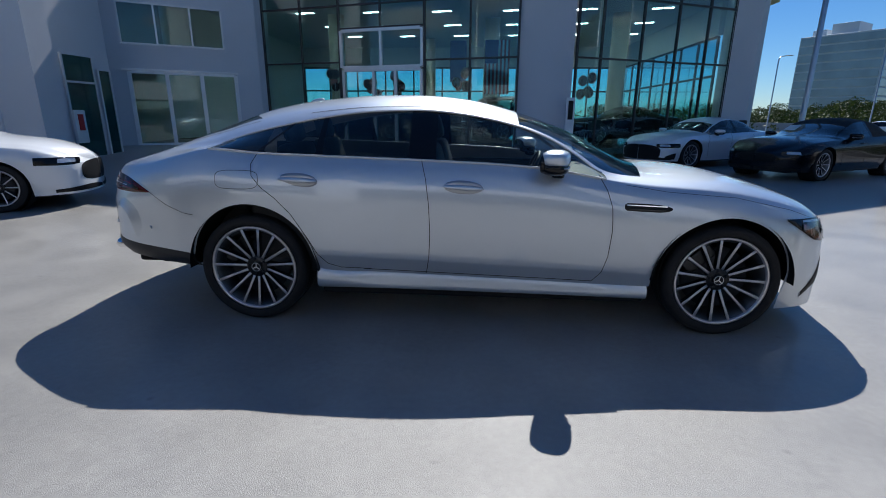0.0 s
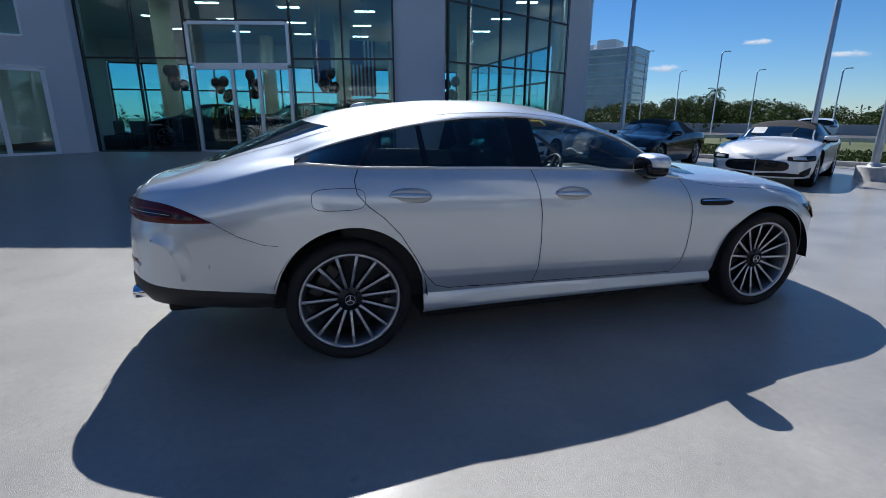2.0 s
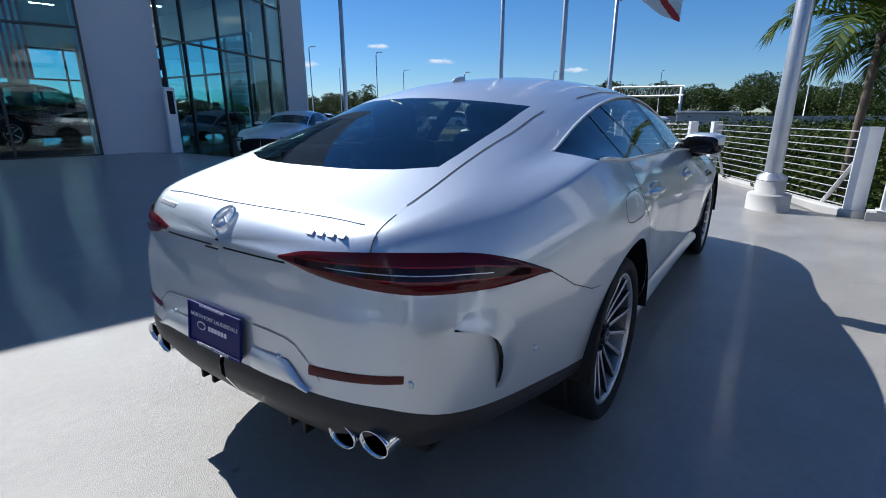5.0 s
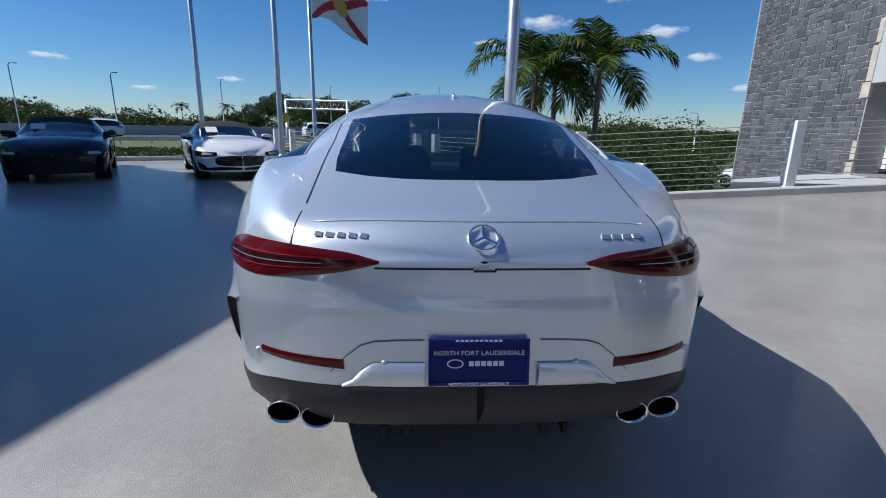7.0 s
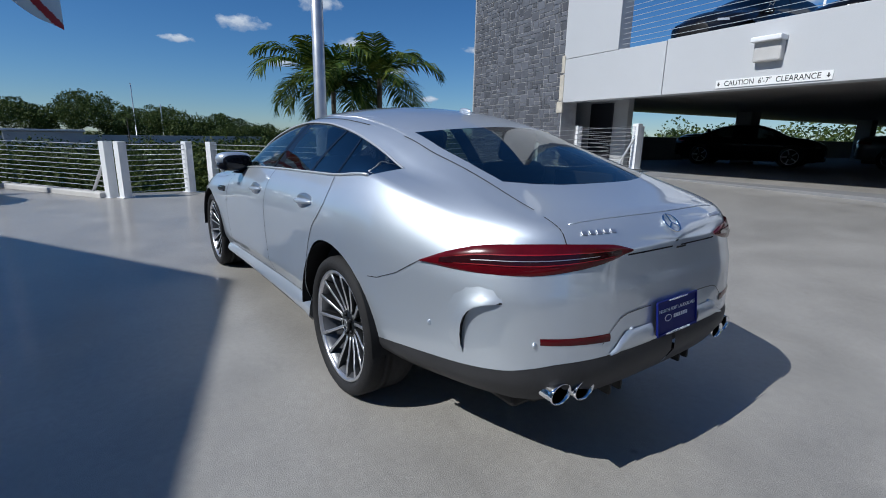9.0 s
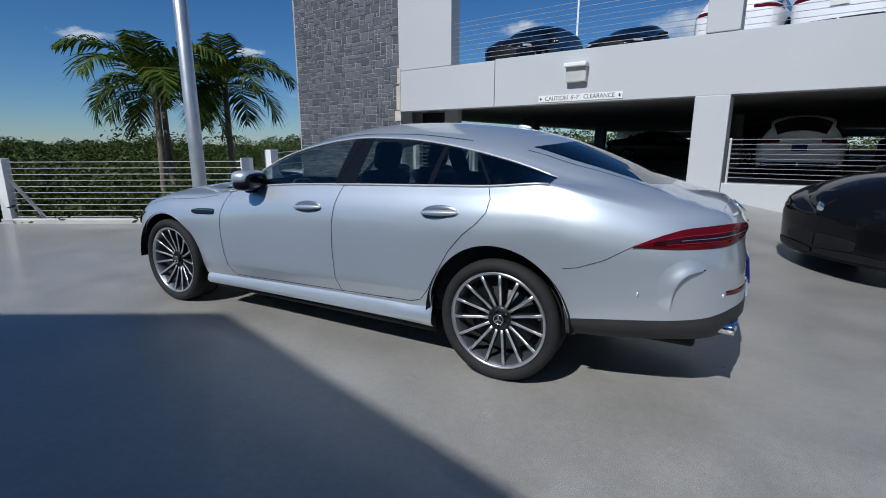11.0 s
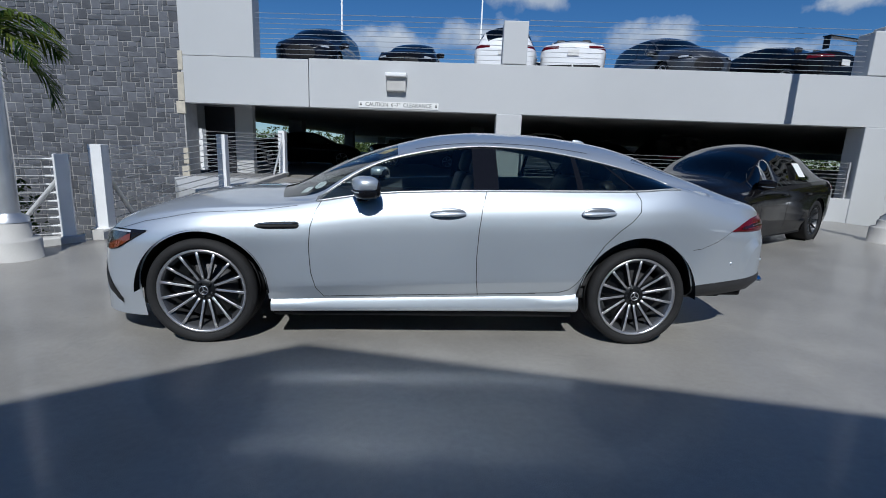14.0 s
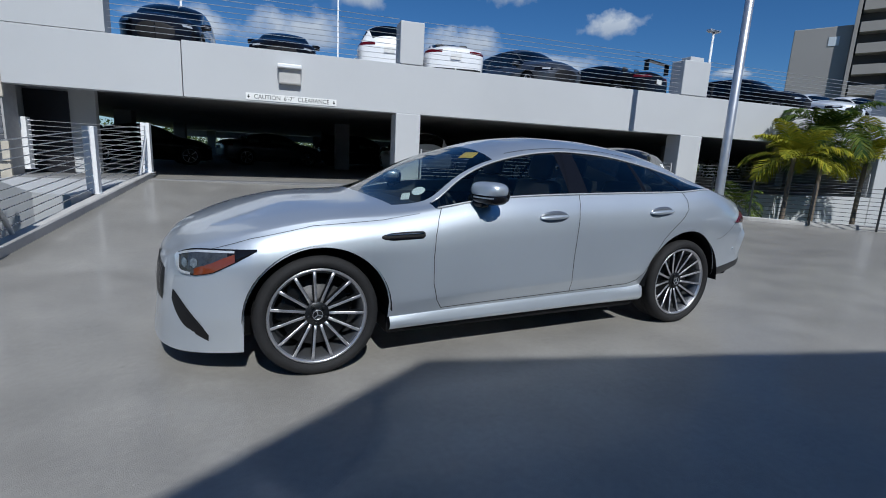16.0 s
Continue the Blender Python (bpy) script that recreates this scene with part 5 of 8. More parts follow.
    for s in (1, -1):
        top_line("boot_gap", [(-1.50 - 0.90 * k / 16, s * (0.555 - 0.01 * k / 16)) for k in range(17)], 0.0045)
        top_line("roof_gap", [(0.1 - 1.25 * k / 20, s * 0.56) for k in range(21)], 0.006)
    # the lid's edge runs on down its back to the lamps
    tree = BVHTree.FromPolygons(*skin_of(root))
    for s in (1, -1):
        pts = [tree.ray_cast(Vector((-3.5, s * (0.548 + 0.01 * k / 8), 1.012 - 0.085 * k / 8)), Vector((1, 0, 0)))[0] for k in range(9)]
        bm = bmesh.new()
        rows = [[bm.verts.new((p.x - 0.0015, p.y + o, p.z)) for o in (-0.0025, 0.0025)] for p in pts if p]
        for a, b in zip(rows, rows[1:]):
            bm.faces.new((a[0], b[0], b[1], a[1]))
        part("boot_gap", bm, M_SEAM, root)
    for s in (1, -1):
        rows = [(sh.x_at(0.31 - 0.28 * k / 8, 0.885), 0.881, 0.887) for k in range(9)]
        patch(sh, "boot_gap", rows, M_SEAM, root, s, 0.002, 1)
    # aerial fin on the roof
    bm = bmesh.new()
    add_ellipsoid(bm, (0, 0, 0), (0.055, 0.013, 0.018), power=0.9)
    p = sh.roof_point(-1.28, 0.0, 0.004)
    part("aerial_fin", bm, M_SILVER, root).matrix_basis = pose(p.x, 0, p.z, 0, -10, 0)
    # round badge, lettering bars
    def boot_frame(y, z):
        """Where the boot's back face has height z, with the face's slope: x across, y up it, z out of it."""
        a, b = -2.644, -2.44
        for _ in range(30):
            m = (a + b) / 2
            a, b = (m, b) if sh.roof(m, abs(y)) < z else (a, m)
        p, q = sh.bend((a, abs(y), sh.roof(a, abs(y)))), sh.bend((a + 0.006, abs(y), sh.roof(a + 0.006, abs(y))))
        up = (q - p).normalized()
        r = sh.bend((a + 0.004, abs(y) + 0.02, sh.roof(a + 0.004, abs(y) + 0.02)))
        out = Vector((-up.z, 0, up.x))
        m = Matrix.Identity(4)
        m.col[0][:3], m.col[1][:3], m.col[2][:3] = up.cross(out), up, out
        m.translation = Vector((p.x, y, p.z)) + out * 0.002
        return m
    BM = boot_frame(0.0, 0.963)
    bm = bmesh.new()
    add_lathe(bm, [(0.044, 0.0), (0.046, 0.006), (0.042, 0.010), (0.038, 0.006), (0.039, 0.0)], 40, close=True)
    for k in range(3):
        add_box(bm, (-0.004, 0.0, 0.002), (0.004, 0.040, 0.008), pose(0, 0, 0, 0, 0, 120 * k), bevel=0.002)
    badge = part("round_badge", bm, M_CHROME, root, "round chrome badge")
    badge.matrix_basis = BM
    for y0, n, gap in ((0.475, 5, 0.033), (-0.365, 4, 0.034)):
        for k in range(n):
            y = y0 - gap * k
            bm = bmesh.new()
            add_box(bm, (-0.012, -0.008, -0.002), (0.012, 0.008, 0.002), pose(0, 0, 0, 0, 0, -12 if y0 > 0 else 0), bevel=0.001)
            part("badge_bar", bm, M_RIM, root).matrix_basis = boot_frame(y, 0.965)
    # rear plate
    PM = pose(-2.674, 0.010, 0.618, 0, 7, 0) @ Matrix.Diagonal((1, 0.92, 0.84, 1))
    bm = bmesh.new()
    add_box(bm, (-0.004, -0.153, -0.077), (0.004, 0.153, 0.077), bevel=0.003)
    plate = part("rear_plate", bm, M_PLATE, root, "blue dealer plate with white print")
    plate.matrix_basis = PM
    bm = bmesh.new()
    for a, b in (((-0.159, -0.083), (0.159, -0.072)), ((-0.159, 0.072), (0.159, 0.083)), ((-0.159, -0.072), (-0.150, 0.072)), ((0.150, -0.072), (0.159, 0.072))):
        add_box(bm, (-0.009, a[0], a[1]), (-0.002, b[0], b[1]), bevel=0.002)
    part("plate_frame", bm, M_PLATE, plate)
    # block added to keep sun out of the gap between plate and bumper
    bm = bmesh.new()
    add_box(bm, (0.004, -0.13, -0.085), (0.09, 0.13, 0.06), bevel=0.005)
    part("plate_holder", bm, M_TRIM, plate)
    FACE = Matrix(((0, 0, -1, 0), (-1, 0, 0, 0), (0, 1, 0, 0), (0, 0, 0, 1)))
    for words, z, size, x in (("NORTH FORT LAUDERDALE", 0.032, 0.0225, -0.0055), ("NORTH FORT LAUDERDALE", -0.0775, 0.0150, -0.0100)):
        me = text_mesh(words, size, 0.0006)
        me.materials.append(M_PRINTW)
        ob = new("plate_text", me)
        ob.parent = plate
        ob.matrix_basis = Matrix.Translation((x, 0, z)) @ FACE
    bm = bmesh.new()
    add_lathe(bm, [(0.026, 0), (0.026, 0.001)], 24)
    mark = part("plate_mark", bm, M_PRINTW, plate)
    mark.matrix_basis = Matrix.Translation((-0.005, 0.075, -0.005)) @ FACE @ Matrix.Diagonal((1, 0.62, 1, 1))
    bm = bmesh.new()
    add_lathe(bm, [(0.022, 0), (0.022, 0.0016)], 24)
    mk = part("plate_mark_inner", bm, M_PLATE, plate)
    mk.matrix_basis = Matrix.Translation((-0.005, 0.075, -0.005)) @ FACE @ Matrix.Diagonal((1, 0.56, 1, 1))
    for k in range(6):
        bm = bmesh.new()
        add_box(bm, (-0.0058, 0.032 - 0.019 * k, -0.014), (-0.0048, 0.032 - 0.019 * k - 0.015, 0.004), bevel=0.0004)
        part("plate_bar", bm, M_PRINTW, plate)
    for k in range(10):
        bm = bmesh.new()
        add_box(bm, (-0.0105, 0.075 - 0.015 * k, 0.074), (-0.0095, 0.075 - 0.015 * k - 0.010, 0.081))
        part("plate_bar", bm, M_PRINTW, plate)

    def back_line(name, pts, w, material):
        bm = bmesh.new()
        rows = []
        for y, z in pts:
            q = sh.point(sh.x_at(abs(y), z), z, 1 if y > 0 else -1, 0.002)
            rows.append([bm.verts.new((q.x, q.y, q.z + o)) for o in (-w / 2, w / 2)])
        for a, b in zip(rows, rows[1:]):
            bm.faces.new((a[0], b[0], b[1], a[1]))
        part(name, bm, material, root)
    # no fold in the skin here: the crease's shade is drawn as dark grey lines
    for s in (1, -1):
        back_line("bumper_crease", [(s * y, z) for y, z in ((0.44, 0.575), (0.40, 0.62), (0.35, 0.66), (0.31, 0.672), (0.24, 0.676), (0.17, 0.677))], 0.004, M_PGREY)
    # cabin
    bm = bmesh.new()
    add_box(bm, (-1.9, -0.80, 0.30), (1.0, 0.80, 0.46), bevel=0.03)
    # unseen boot floor, added against light leaking through the tail
    add_box(bm, (-2.36, -0.66, 0.44), (-1.85, 0.66, 0.50), bevel=0.02)
    for s in (1, -1):
        add_box(bm, (-2.30, s * 0.60, 0.48), (-1.45, s * 0.645, 0.98), bevel=0.01)
        # added blocker: stops sun from the rear screen getting out past the wheel liner
        add_box(bm, (-1.90, s * 0.605, 0.95), (-1.46, s * 0.64, 1.09), bevel=0.01)
    for s in (1, -1):
        add_box(bm, (-1.5, s * 0.76, 0.4), (0.9, s * 0.83, 0.94), bevel=0.02)
    part("cabin_floor", bm, M_CABIN, root)
    bm = bmesh.new()
    add_box(bm, (0.55, -0.74, 0.55), (0.93, 0.74, 0.93), bevel=0.06)
    part("dashboard", bm, M_LEATHER, root)
    bm = bmesh.new()
    add_box(bm, (-2.25, -0.6, 0.92), (-1.55, 0.6, 0.98), bevel=0.02)
    add_box(bm, (-1.62, -0.66, 0.46), (-1.5, 0.66, 0.98), pose(0, 0, 0), bevel=0.03)
    part("parcel_shelf", bm, M_CABIN, root)
    for s in (1, -1):
        add_seat(root, 0.02, s * 0.37, 0.46)
        add_seat(root, -0.95, s * 0.36, 0.46)
    bm = bmesh.new()
    t = bmesh.new()
    add_lathe(t, [(0.165 + 0.016 * math.cos(a), 0.016 * math.sin(a)) for a in [2 * math.pi * k / 10 for k in range(10)]], 32, close=True)
    join(bm, t)
    add_box(bm, (-0.16, -0.02, -0.012), (0.16, 0.02, 0.012), bevel=0.005)
    add_box(bm, (-0.05, -0.05, -0.02), (0.05, 0.05, 0.015), bevel=0.01)
    part("steering_wheel", bm, M_LEATHER, root).matrix_basis = pose(0.42, 0.37, 0.88, 0, -65, 0)
    # papers and stickers behind the windscreen
    for nm, x, y, w, h, material, lb, spin in (("windscreen_sticker", 0.285, 0.40, 0.062, 0.055, M_YELLOW, "yellow paper sticker on the windscreen", 4), ("round_sticker", 0.725, 0.585, 0.045, 0.045, M_PRINTW, "round white sticker on the windscreen", 0), ("paper_slip", 0.815, 0.585, 0.045, 0.028, M_SIGN, "white paper slip on the windscreen", 20)):
        e = 0.02
        p = sh.roof_point(x, y)
        nn = (sh.roof_point(x - e, y) - p).cross(sh.roof_point(x, y + e) - p).normalized()
        if nn.z < 0:
            nn = -nn
        bm = bmesh.new()
        if nm.startswith("round"):
            add_lathe(bm, [(w, -0.001), (w, 0.001)], 24)
        else:
            add_box(bm, (-w, -h, -0.001), (w, h, 0.001))
        st = part(nm, bm, material, root, lb)
        st.matrix_basis = Matrix.Translation(p - nn * 0.010) @ nn.to_track_quat("Z", "X").to_matrix().to_4x4() @ pose(0, 0, 0, 0, 0, spin)
    return root


hero = build_hero()


# ---- other cars ----
KINDS = dict(
    sedan=dict(top=[(0, .62), (.015, .69), (.06, .745), (.17, .775), (.24, .845), (.33, .95), (.45, 1.0), (.55, .985), (.63, .90), (.72, .75), (.76, .705), (.88, .655), (.95, .585), (.99, .50), (1, .44)],
               belt=[(0, .60), (.05, .665), (.2, .68), (.5, .665), (.7, .64), (.76, .62), (.88, .58), (.95, .50), (1, .40)],
               zu=[(0, .61), (.05, .68), (.155, .70), (.24, .79), (.33, .90), (.45, .945), (.55, .93), (.63, .845), (.715, .69), (.76, .655), (.88, .61), (.95, .53), (1, .42)], win=(.155, .725), screen=(.63, .735), back=(.17, .32)),
    suv=dict(top=[(0, .55), (.01, .64), (.03, .78), (.07, .93), (.2, .985), (.4, 1), (.53, .975), (.62, .88), (.72, .70), (.76, .665), (.88, .625), (.96, .54), (1, .42)],
             belt=[(0, .54), (.03, .62), (.2, .625), (.5, .60), (.7, .575), (.76, .56), (.88, .53), (.96, .46), (1, .38)],
             zu=[(0, .545), (.03, .68), (.08, .82), (.2, .90), (.4, .925), (.53, .90), (.62, .80), (.715, .63), (.76, .605), (.88, .565), (.96, .49), (1, .40)], win=(.06, .725), screen=(.60, .735), back=(.022, .075)),
    hatch=dict(top=[(0, .57), (.012, .64), (.035, .715), (.09, .775), (.17, .86), (.27, .945), (.38, .99), (.46, 1), (.54, .972), (.63, .875), (.73, .70), (.77, .665), (.88, .62), (.96, .53), (1, .41)],
               belt=[(0, .55), (.03, .635), (.12, .655), (.25, .64), (.5, .60), (.7, .575), (.77, .555), (.88, .52), (.96, .45), (1, .37)],
               zu=[(0, .555), (.03, .645), (.10, .675), (.17, .755), (.27, .86), (.38, .915), (.46, .925), (.54, .895), (.63, .795), (.725, .63), (.77, .60), (.88, .56), (.96, .48), (1, .39)], win=(.10, .735), screen=(.60, .745), back=(.05, .22)),
    coupe=dict(top=[(0, .62), (.02, .70), (.12, .745), (.22, .83), (.33, .95), (.42, 1), (.49, .985), (.57, .89), (.65, .76), (.69, .725), (.85, .67), (.94, .585), (.985, .50), (1, .43)],
               belt=[(0, .60), (.05, .68), (.2, .70), (.5, .675), (.65, .65), (.72, .64), (.86, .60), (.94, .50), (1, .39)],
               zu=[(0, .61), (.05, .69), (.2, .715), (.25, .79), (.33, .90), (.42, .94), (.49, .925), (.57, .83), (.645, .69), (.72, .665), (.86, .63), (.94, .53), (1, .41)], win=(.20, .655), screen=(.565, .67), back=(.13, .30)))


def make_spec(kind, wb, fo, ro, W, H, R):
    k = KINDS[kind]
    x0, x1 = -(wb / 2 + ro), wb / 2 + fo
    L = x1 - x0
    X = lambda u: x0 + L * u
    plan = [(0, 0), (.003, .45), (.010, .70), (.025, .84), (.06, .93), (.14, .98), (.3, .985), (.6, .985), (.8, 1.0), (.88, .965), (.93, .88), (.965, .74), (.985, .52), (.997, .22), (1, 0)]
    if kind == "suv" and H > 1.69:
        yu = [(0, .003), (.02, .68), (.08, .80), (.2, .82), (.45, .79), (.6, .80), (.72, .84), (.8, .78), (.9, .64), (.97, .35), (1, .003)]
    else:
        yu = [(0, .003), (.02, .55), (.08, .68), (.2, .69), (.45, .63), (.6, .67), (.72, .78), (.8, .74), (.9, .62), (.97, .35), (1, .003)]
    return dict(
        w=[(X(u), v * W) for u, v in plan], top=[(X(u), v * H) for u, v in k["top"]], belt=[(X(u), v * H) for u, v in k["belt"]],
        zu=[(X(u), v * H) for u, v in k["zu"]], yu=[(X(u), v * W) for u, v in yu],
        bot=[(x0, 0.34), (-wb / 2 - R * 1.15, 0.26), (-wb / 2 + R * 1.2, 0.21), (wb / 2 - R * 1.2, 0.20), (wb / 2 + R * 1.2, 0.20), (x1, 0.20)],
        arches=[(wb / 2, R * 1.13, R * 1.13, R), (-wb / 2, R * 1.13, R * 1.13, R)], base=0.1, shear=0.05, wb=wb, R=R, kind=kind, L=L, x0=x0, W=W, H=H)


def build_car(name, label, spec, material, glass_mat, place, turn, group="", soft=False, spokes=10, rim_face=None, grille=M_TRIM, stations=56, plate=None, lamp=M_LAMP, big_grille=True, wing=False, sheet=False, mouth=None):
    root = thing(name, (place[0], place[1], place[2]), label, "car", group, turn=turn)
    sh = Shape(spec)
    k = KINDS[spec["kind"]]
    U = lambda x: (x - spec["x0"]) / spec["L"]
    X = lambda u: spec["x0"] + spec["L"] * u
    spec["cuts"] = [X(u) for u in (*k["win"], *k["screen"], *k["back"], .42, .44)]
    H = spec["H"]

    def zone(x, seg, sub, side, z):
        u = U(x)
        s = "left" if side > 0 else "right"
        if seg == "B" and k["win"][0] < u < k["win"][1]:
            if .42 < u < .44:
                return ("b_pillar_" + s, "black")
            if soft and u < .42:
                return ("fabric_roof", "soft")
            return ("front_window_" + s if u > .44 else "rear_window_" + s, "glass")
        if seg == "C":
            if k["screen"][0] < u < k["screen"][1] and sub >= 1:
                return ("windscreen", "screen")
            if soft and .14 < u <= k["screen"][0]:
                return ("fabric_roof", "soft")
            if k["back"][0] < u < k["back"][1] and sub >= 2:
                return ("rear_screen", "glass")
            return ("bonnet" if u > k["screen"][1] else "boot_lid" if u < k["back"][0] else "roof", "paint")
        if seg == "A" and -spec["wb"] * .32 < x < spec["wb"] * .30:
            return ("door_panel_" + s, "paint")
        return ("front_wing_" + s if x > 0 else "rear_wing_" + s, "paint")
    car_body(sh, root, dict(paint=material, black=M_GLOSSBLK, glass=glass_mat, screen=glass_mat, soft=M_SOFTTOP), zone, stations)
    R, wb = spec["R"], spec["wb"]
    for x in (wb / 2, -wb / 2):
        for s in (1, -1):
            add_wheel(root, (round(R, 3), spokes, (rim_face or M_RIM).name), (x, s * (spec["W"] - 0.16), R), s, R, R * 0.73, 0.24, spokes, rim_face)
            bm = bmesh.new()
            add_lathe(bm, [(R * 1.13, 0.0), (R * 1.13, 0.30)], 24, pose(x, s * (spec["W"] - 0.05) if s < 0 else s * (spec["W"] - 0.35), R), axis="y", caps=False)
            add_lathe(bm, [(0.01, 0.0), (R * 1.13, 0.001)], 24, pose(x, s * (spec["W"] - 0.34), R), axis="y", caps=False)
            part("wheel_arch_liner", bm, M_TRIM, root)
    bm = bmesh.new()
    add_box(bm, (X(.05), -spec["W"] * .62, 0.17), (X(.95), spec["W"] * .62, 0.36), bevel=0.02)
    add_box(bm, (-wb / 2 + R * 1.2, -spec["W"] * .9, 0.17), (wb / 2 - R * 1.2, spec["W"] * .9, 0.26), bevel=0.02)
    part("underbody", bm, M_TRIM, root)
    bm = bmesh.new()
    add_box(bm, (X(.18), -spec["W"] * .78, 0.30), (X(.70), spec["W"] * .78, 0.56 * H), bevel=0.03)
    part("cabin_floor", bm, M_CABIN, root)
    for s in (1, -1):
        add_seat(root, X(.50), s * 0.36, 0.36 * H * 0.8)
        if not soft:
            add_seat(root, X(.32), s * 0.36, 0.36 * H * 0.8)
        zb = sh.belt(0)
        ribbon(sh, "door_gap", [(wb * .27, zb * .96), (wb * .30, zb * .7), (wb * .27, 0.26)], 0.008, M_SEAM, root, s)
        ribbon(sh, "door_gap", [(-wb * .04, zb * .98), (-wb * .03, zb * .6), (-wb * .05, 0.25)], 0.008, M_SEAM, root, s)
        ribbon(sh, "door_gap", [(-wb * .36, zb * .98), (-wb * .36, zb * .75), (-wb * .28, zb * .45), (-wb * .25, 0.26)], 0.008, M_SEAM, root, s)
        for hx in (wb * .02, -wb * .31):
            p = sh.point(hx, zb * .87, s, 0.012)
            bm = bmesh.new()
            add_ellipsoid(bm, (0, 0, 0), (0.10, 0.018, 0.016), power=0.8)
            part("door_handle", bm, material, root).matrix_basis = pose(*p)
        add_mirror(sh, root, s, X(k["win"][1]) - 0.28, sh.belt(X(k["win"][1]) - 0.28) + 0.05, material)
        # lamps
        W = spec["W"]
        zf = sh.belt(X(.95)) * 0.93
        xs = [sh.x_at(W * (.95 - .42 * i / 10), zf, True) for i in range(11)]
        patch(sh, "head_lamp", [(x, zf - 0.05 - 0.012 * math.sin(math.pi * i / 10), zf + 0.035 + 0.02 * (1 - i / 10)) for i, x in enumerate(xs)], M_GLOSSBLK, root, s, 0.006)
        patch(sh, "head_light", [(x, zf - 0.025, zf + 0.03) for i, x in enumerate(xs) if 2 < i < 9], lamp, root, s, 0.010, edge=1.0)
        zr = sh.belt(X(.03)) * 0.93
        xs = [sh.x_at(W * (.93 - .5 * i / 10), zr) for i in range(11)]
        patch(sh, "tail_lamp", [(x, zr - 0.06 + 0.03 * i / 10, zr + 0.04) for i, x in enumerate(xs)], M_TAIL, root, s, 0.006)
        # grille and intakes, half a side
        zt, zl = (zf - 0.01, 0.40) if big_grille else (0.44, 0.30)
        half, zl, zt = mouth or (.45, zl, zt)
        xs = [sh.x_at(W * (half - (half - .006) * (i / 10) ** 1.3), 0.45, True) for i in range(11)]
        kk = [0.35 + 0.65 * math.sqrt(1 - (1 - i / 10) ** 2.4) for i in range(11)]
        patch(sh, "grille", [(x, (zl + zt) / 2 - (zt - zl) / 2 * k, (zl + zt) / 2 + (zt - zl) / 2 * k) for k, x in zip(kk, xs)], grille, root, s, 0.007, 8)
        if mouth and spec["kind"] == "coupe":
            xs = [sh.x_at(W * (.90 - .14 * i / 6), 0.34, True) for i in range(7)]
            patch(sh, "corner_intake", [(x, 0.25 + 0.02 * (i / 6), 0.42 - 0.10 * (i / 6)) for i, x in enumerate(xs)], M_TRIM, root, s, 0.008)
        xs = [sh.x_at(W * (.86 - .84 * i / 8), 0.3, True) for i in range(9)]
        patch(sh, "lower_intake", [(x, 0.232, 0.262 + 0.045 * math.sin(math.pi * (0.1 + 0.8 * i / 8))) for i, x in enumerate(xs)], M_TRIM, root, s, 0.012, edge=1.0)
        xs = [sh.x_at(W * (.80 - .78 * i / 8), 0.4) for i in range(9)]
        patch(sh, "rear_valance", [(x, 0.345, 0.43) for x in xs], M_TRIM, root, s, 0.004)
    if plate:
        bm = bmesh.new()
        add_box(bm, (-0.006, -0.153, -0.077), (0.006, 0.153, 0.077), bevel=0.003)
        part("rear_plate", bm, plate, root).matrix_basis = pose(spec["x0"] - 0.035, 0, sh.belt(X(.03)) * 0.78)
    bm = bmesh.new()
    add_ellipsoid(bm, (0, 0, 0), (0.012, 0.05, 0.05), nu=16)
    part("nose_badge", bm, M_CHROME, root).matrix_basis = pose(X(1) - 0.012, 0, zf if not big_grille else 0.62 * zf + 0.17)
    if sheet:
        q, r = sh.roof_point(X(k["screen"][1]) - 0.22, -0.35, 0.006), sh.roof_point(X(k["screen"][1]) - 0.40, -0.35, 0.006)
        bm = bmesh.new()
        add_box(bm, (-0.15, -0.13, -0.001), (0.15, 0.13, 0.001))
        part("price_sheet", bm, M_SIGN, root, "white paper sheet behind the windscreen").matrix_basis = pose((q.x + r.x) / 2, -0.38, (q.z + r.z) / 2 + 0.008, 0, math.degrees(math.atan2(r.z - q.z, q.x - r.x)), 0)
    if wing:
        bm = bmesh.new()
        add_box(bm, (X(.0) + 0.02, -0.66, H * .93), (X(.0) + 0.24, 0.66, H * .95), bevel=0.008)
        for s in (1, -1):
            add_box(bm, (X(.0) + 0.04, s * 0.62, H * .72), (X(.0) + 0.2, s * 0.655, H * .935), bevel=0.006)
        part("rear_wing", bm, material, root, "tall black rear wing")
    return root


def park(x, y, turn):
    return (x, y, deck_z(x, y)), turn


P, A = park(8.25, 8.65, 209)
build_car("black_convertible", "black convertible car with a dark soft top", make_spec("coupe", 2.82, 0.98, 1.05, 0.95, 1.34, 0.345), M_PNAVY, M_CARGLASS, P, A, soft=True, sheet=True)
P, A = park(6.45, 11.0, 209)
build_car("pale_coupe", "pale silver two-door coupe with a dark grille", make_spec("coupe", 2.87, 0.95, 0.95, 0.96, 1.345, 0.36), M_PPEARL, M_CARGLASS, P, A, mouth=(.66, 0.22, 0.62))
P, A = park(9.13, 5.2, 209)
build_car("white_convertible", "white convertible sports car with a dark soft top", make_spec("coupe", 2.62, 0.95, 0.90, 0.96, 1.31, 0.35), M_PWHITE, M_CARGLASS, P, A, soft=True, sheet=True, mouth=(.58, 0.32, 0.55), grille=M_GLOSSBLK)
P, A = park(-8.15, 2.35, 25)
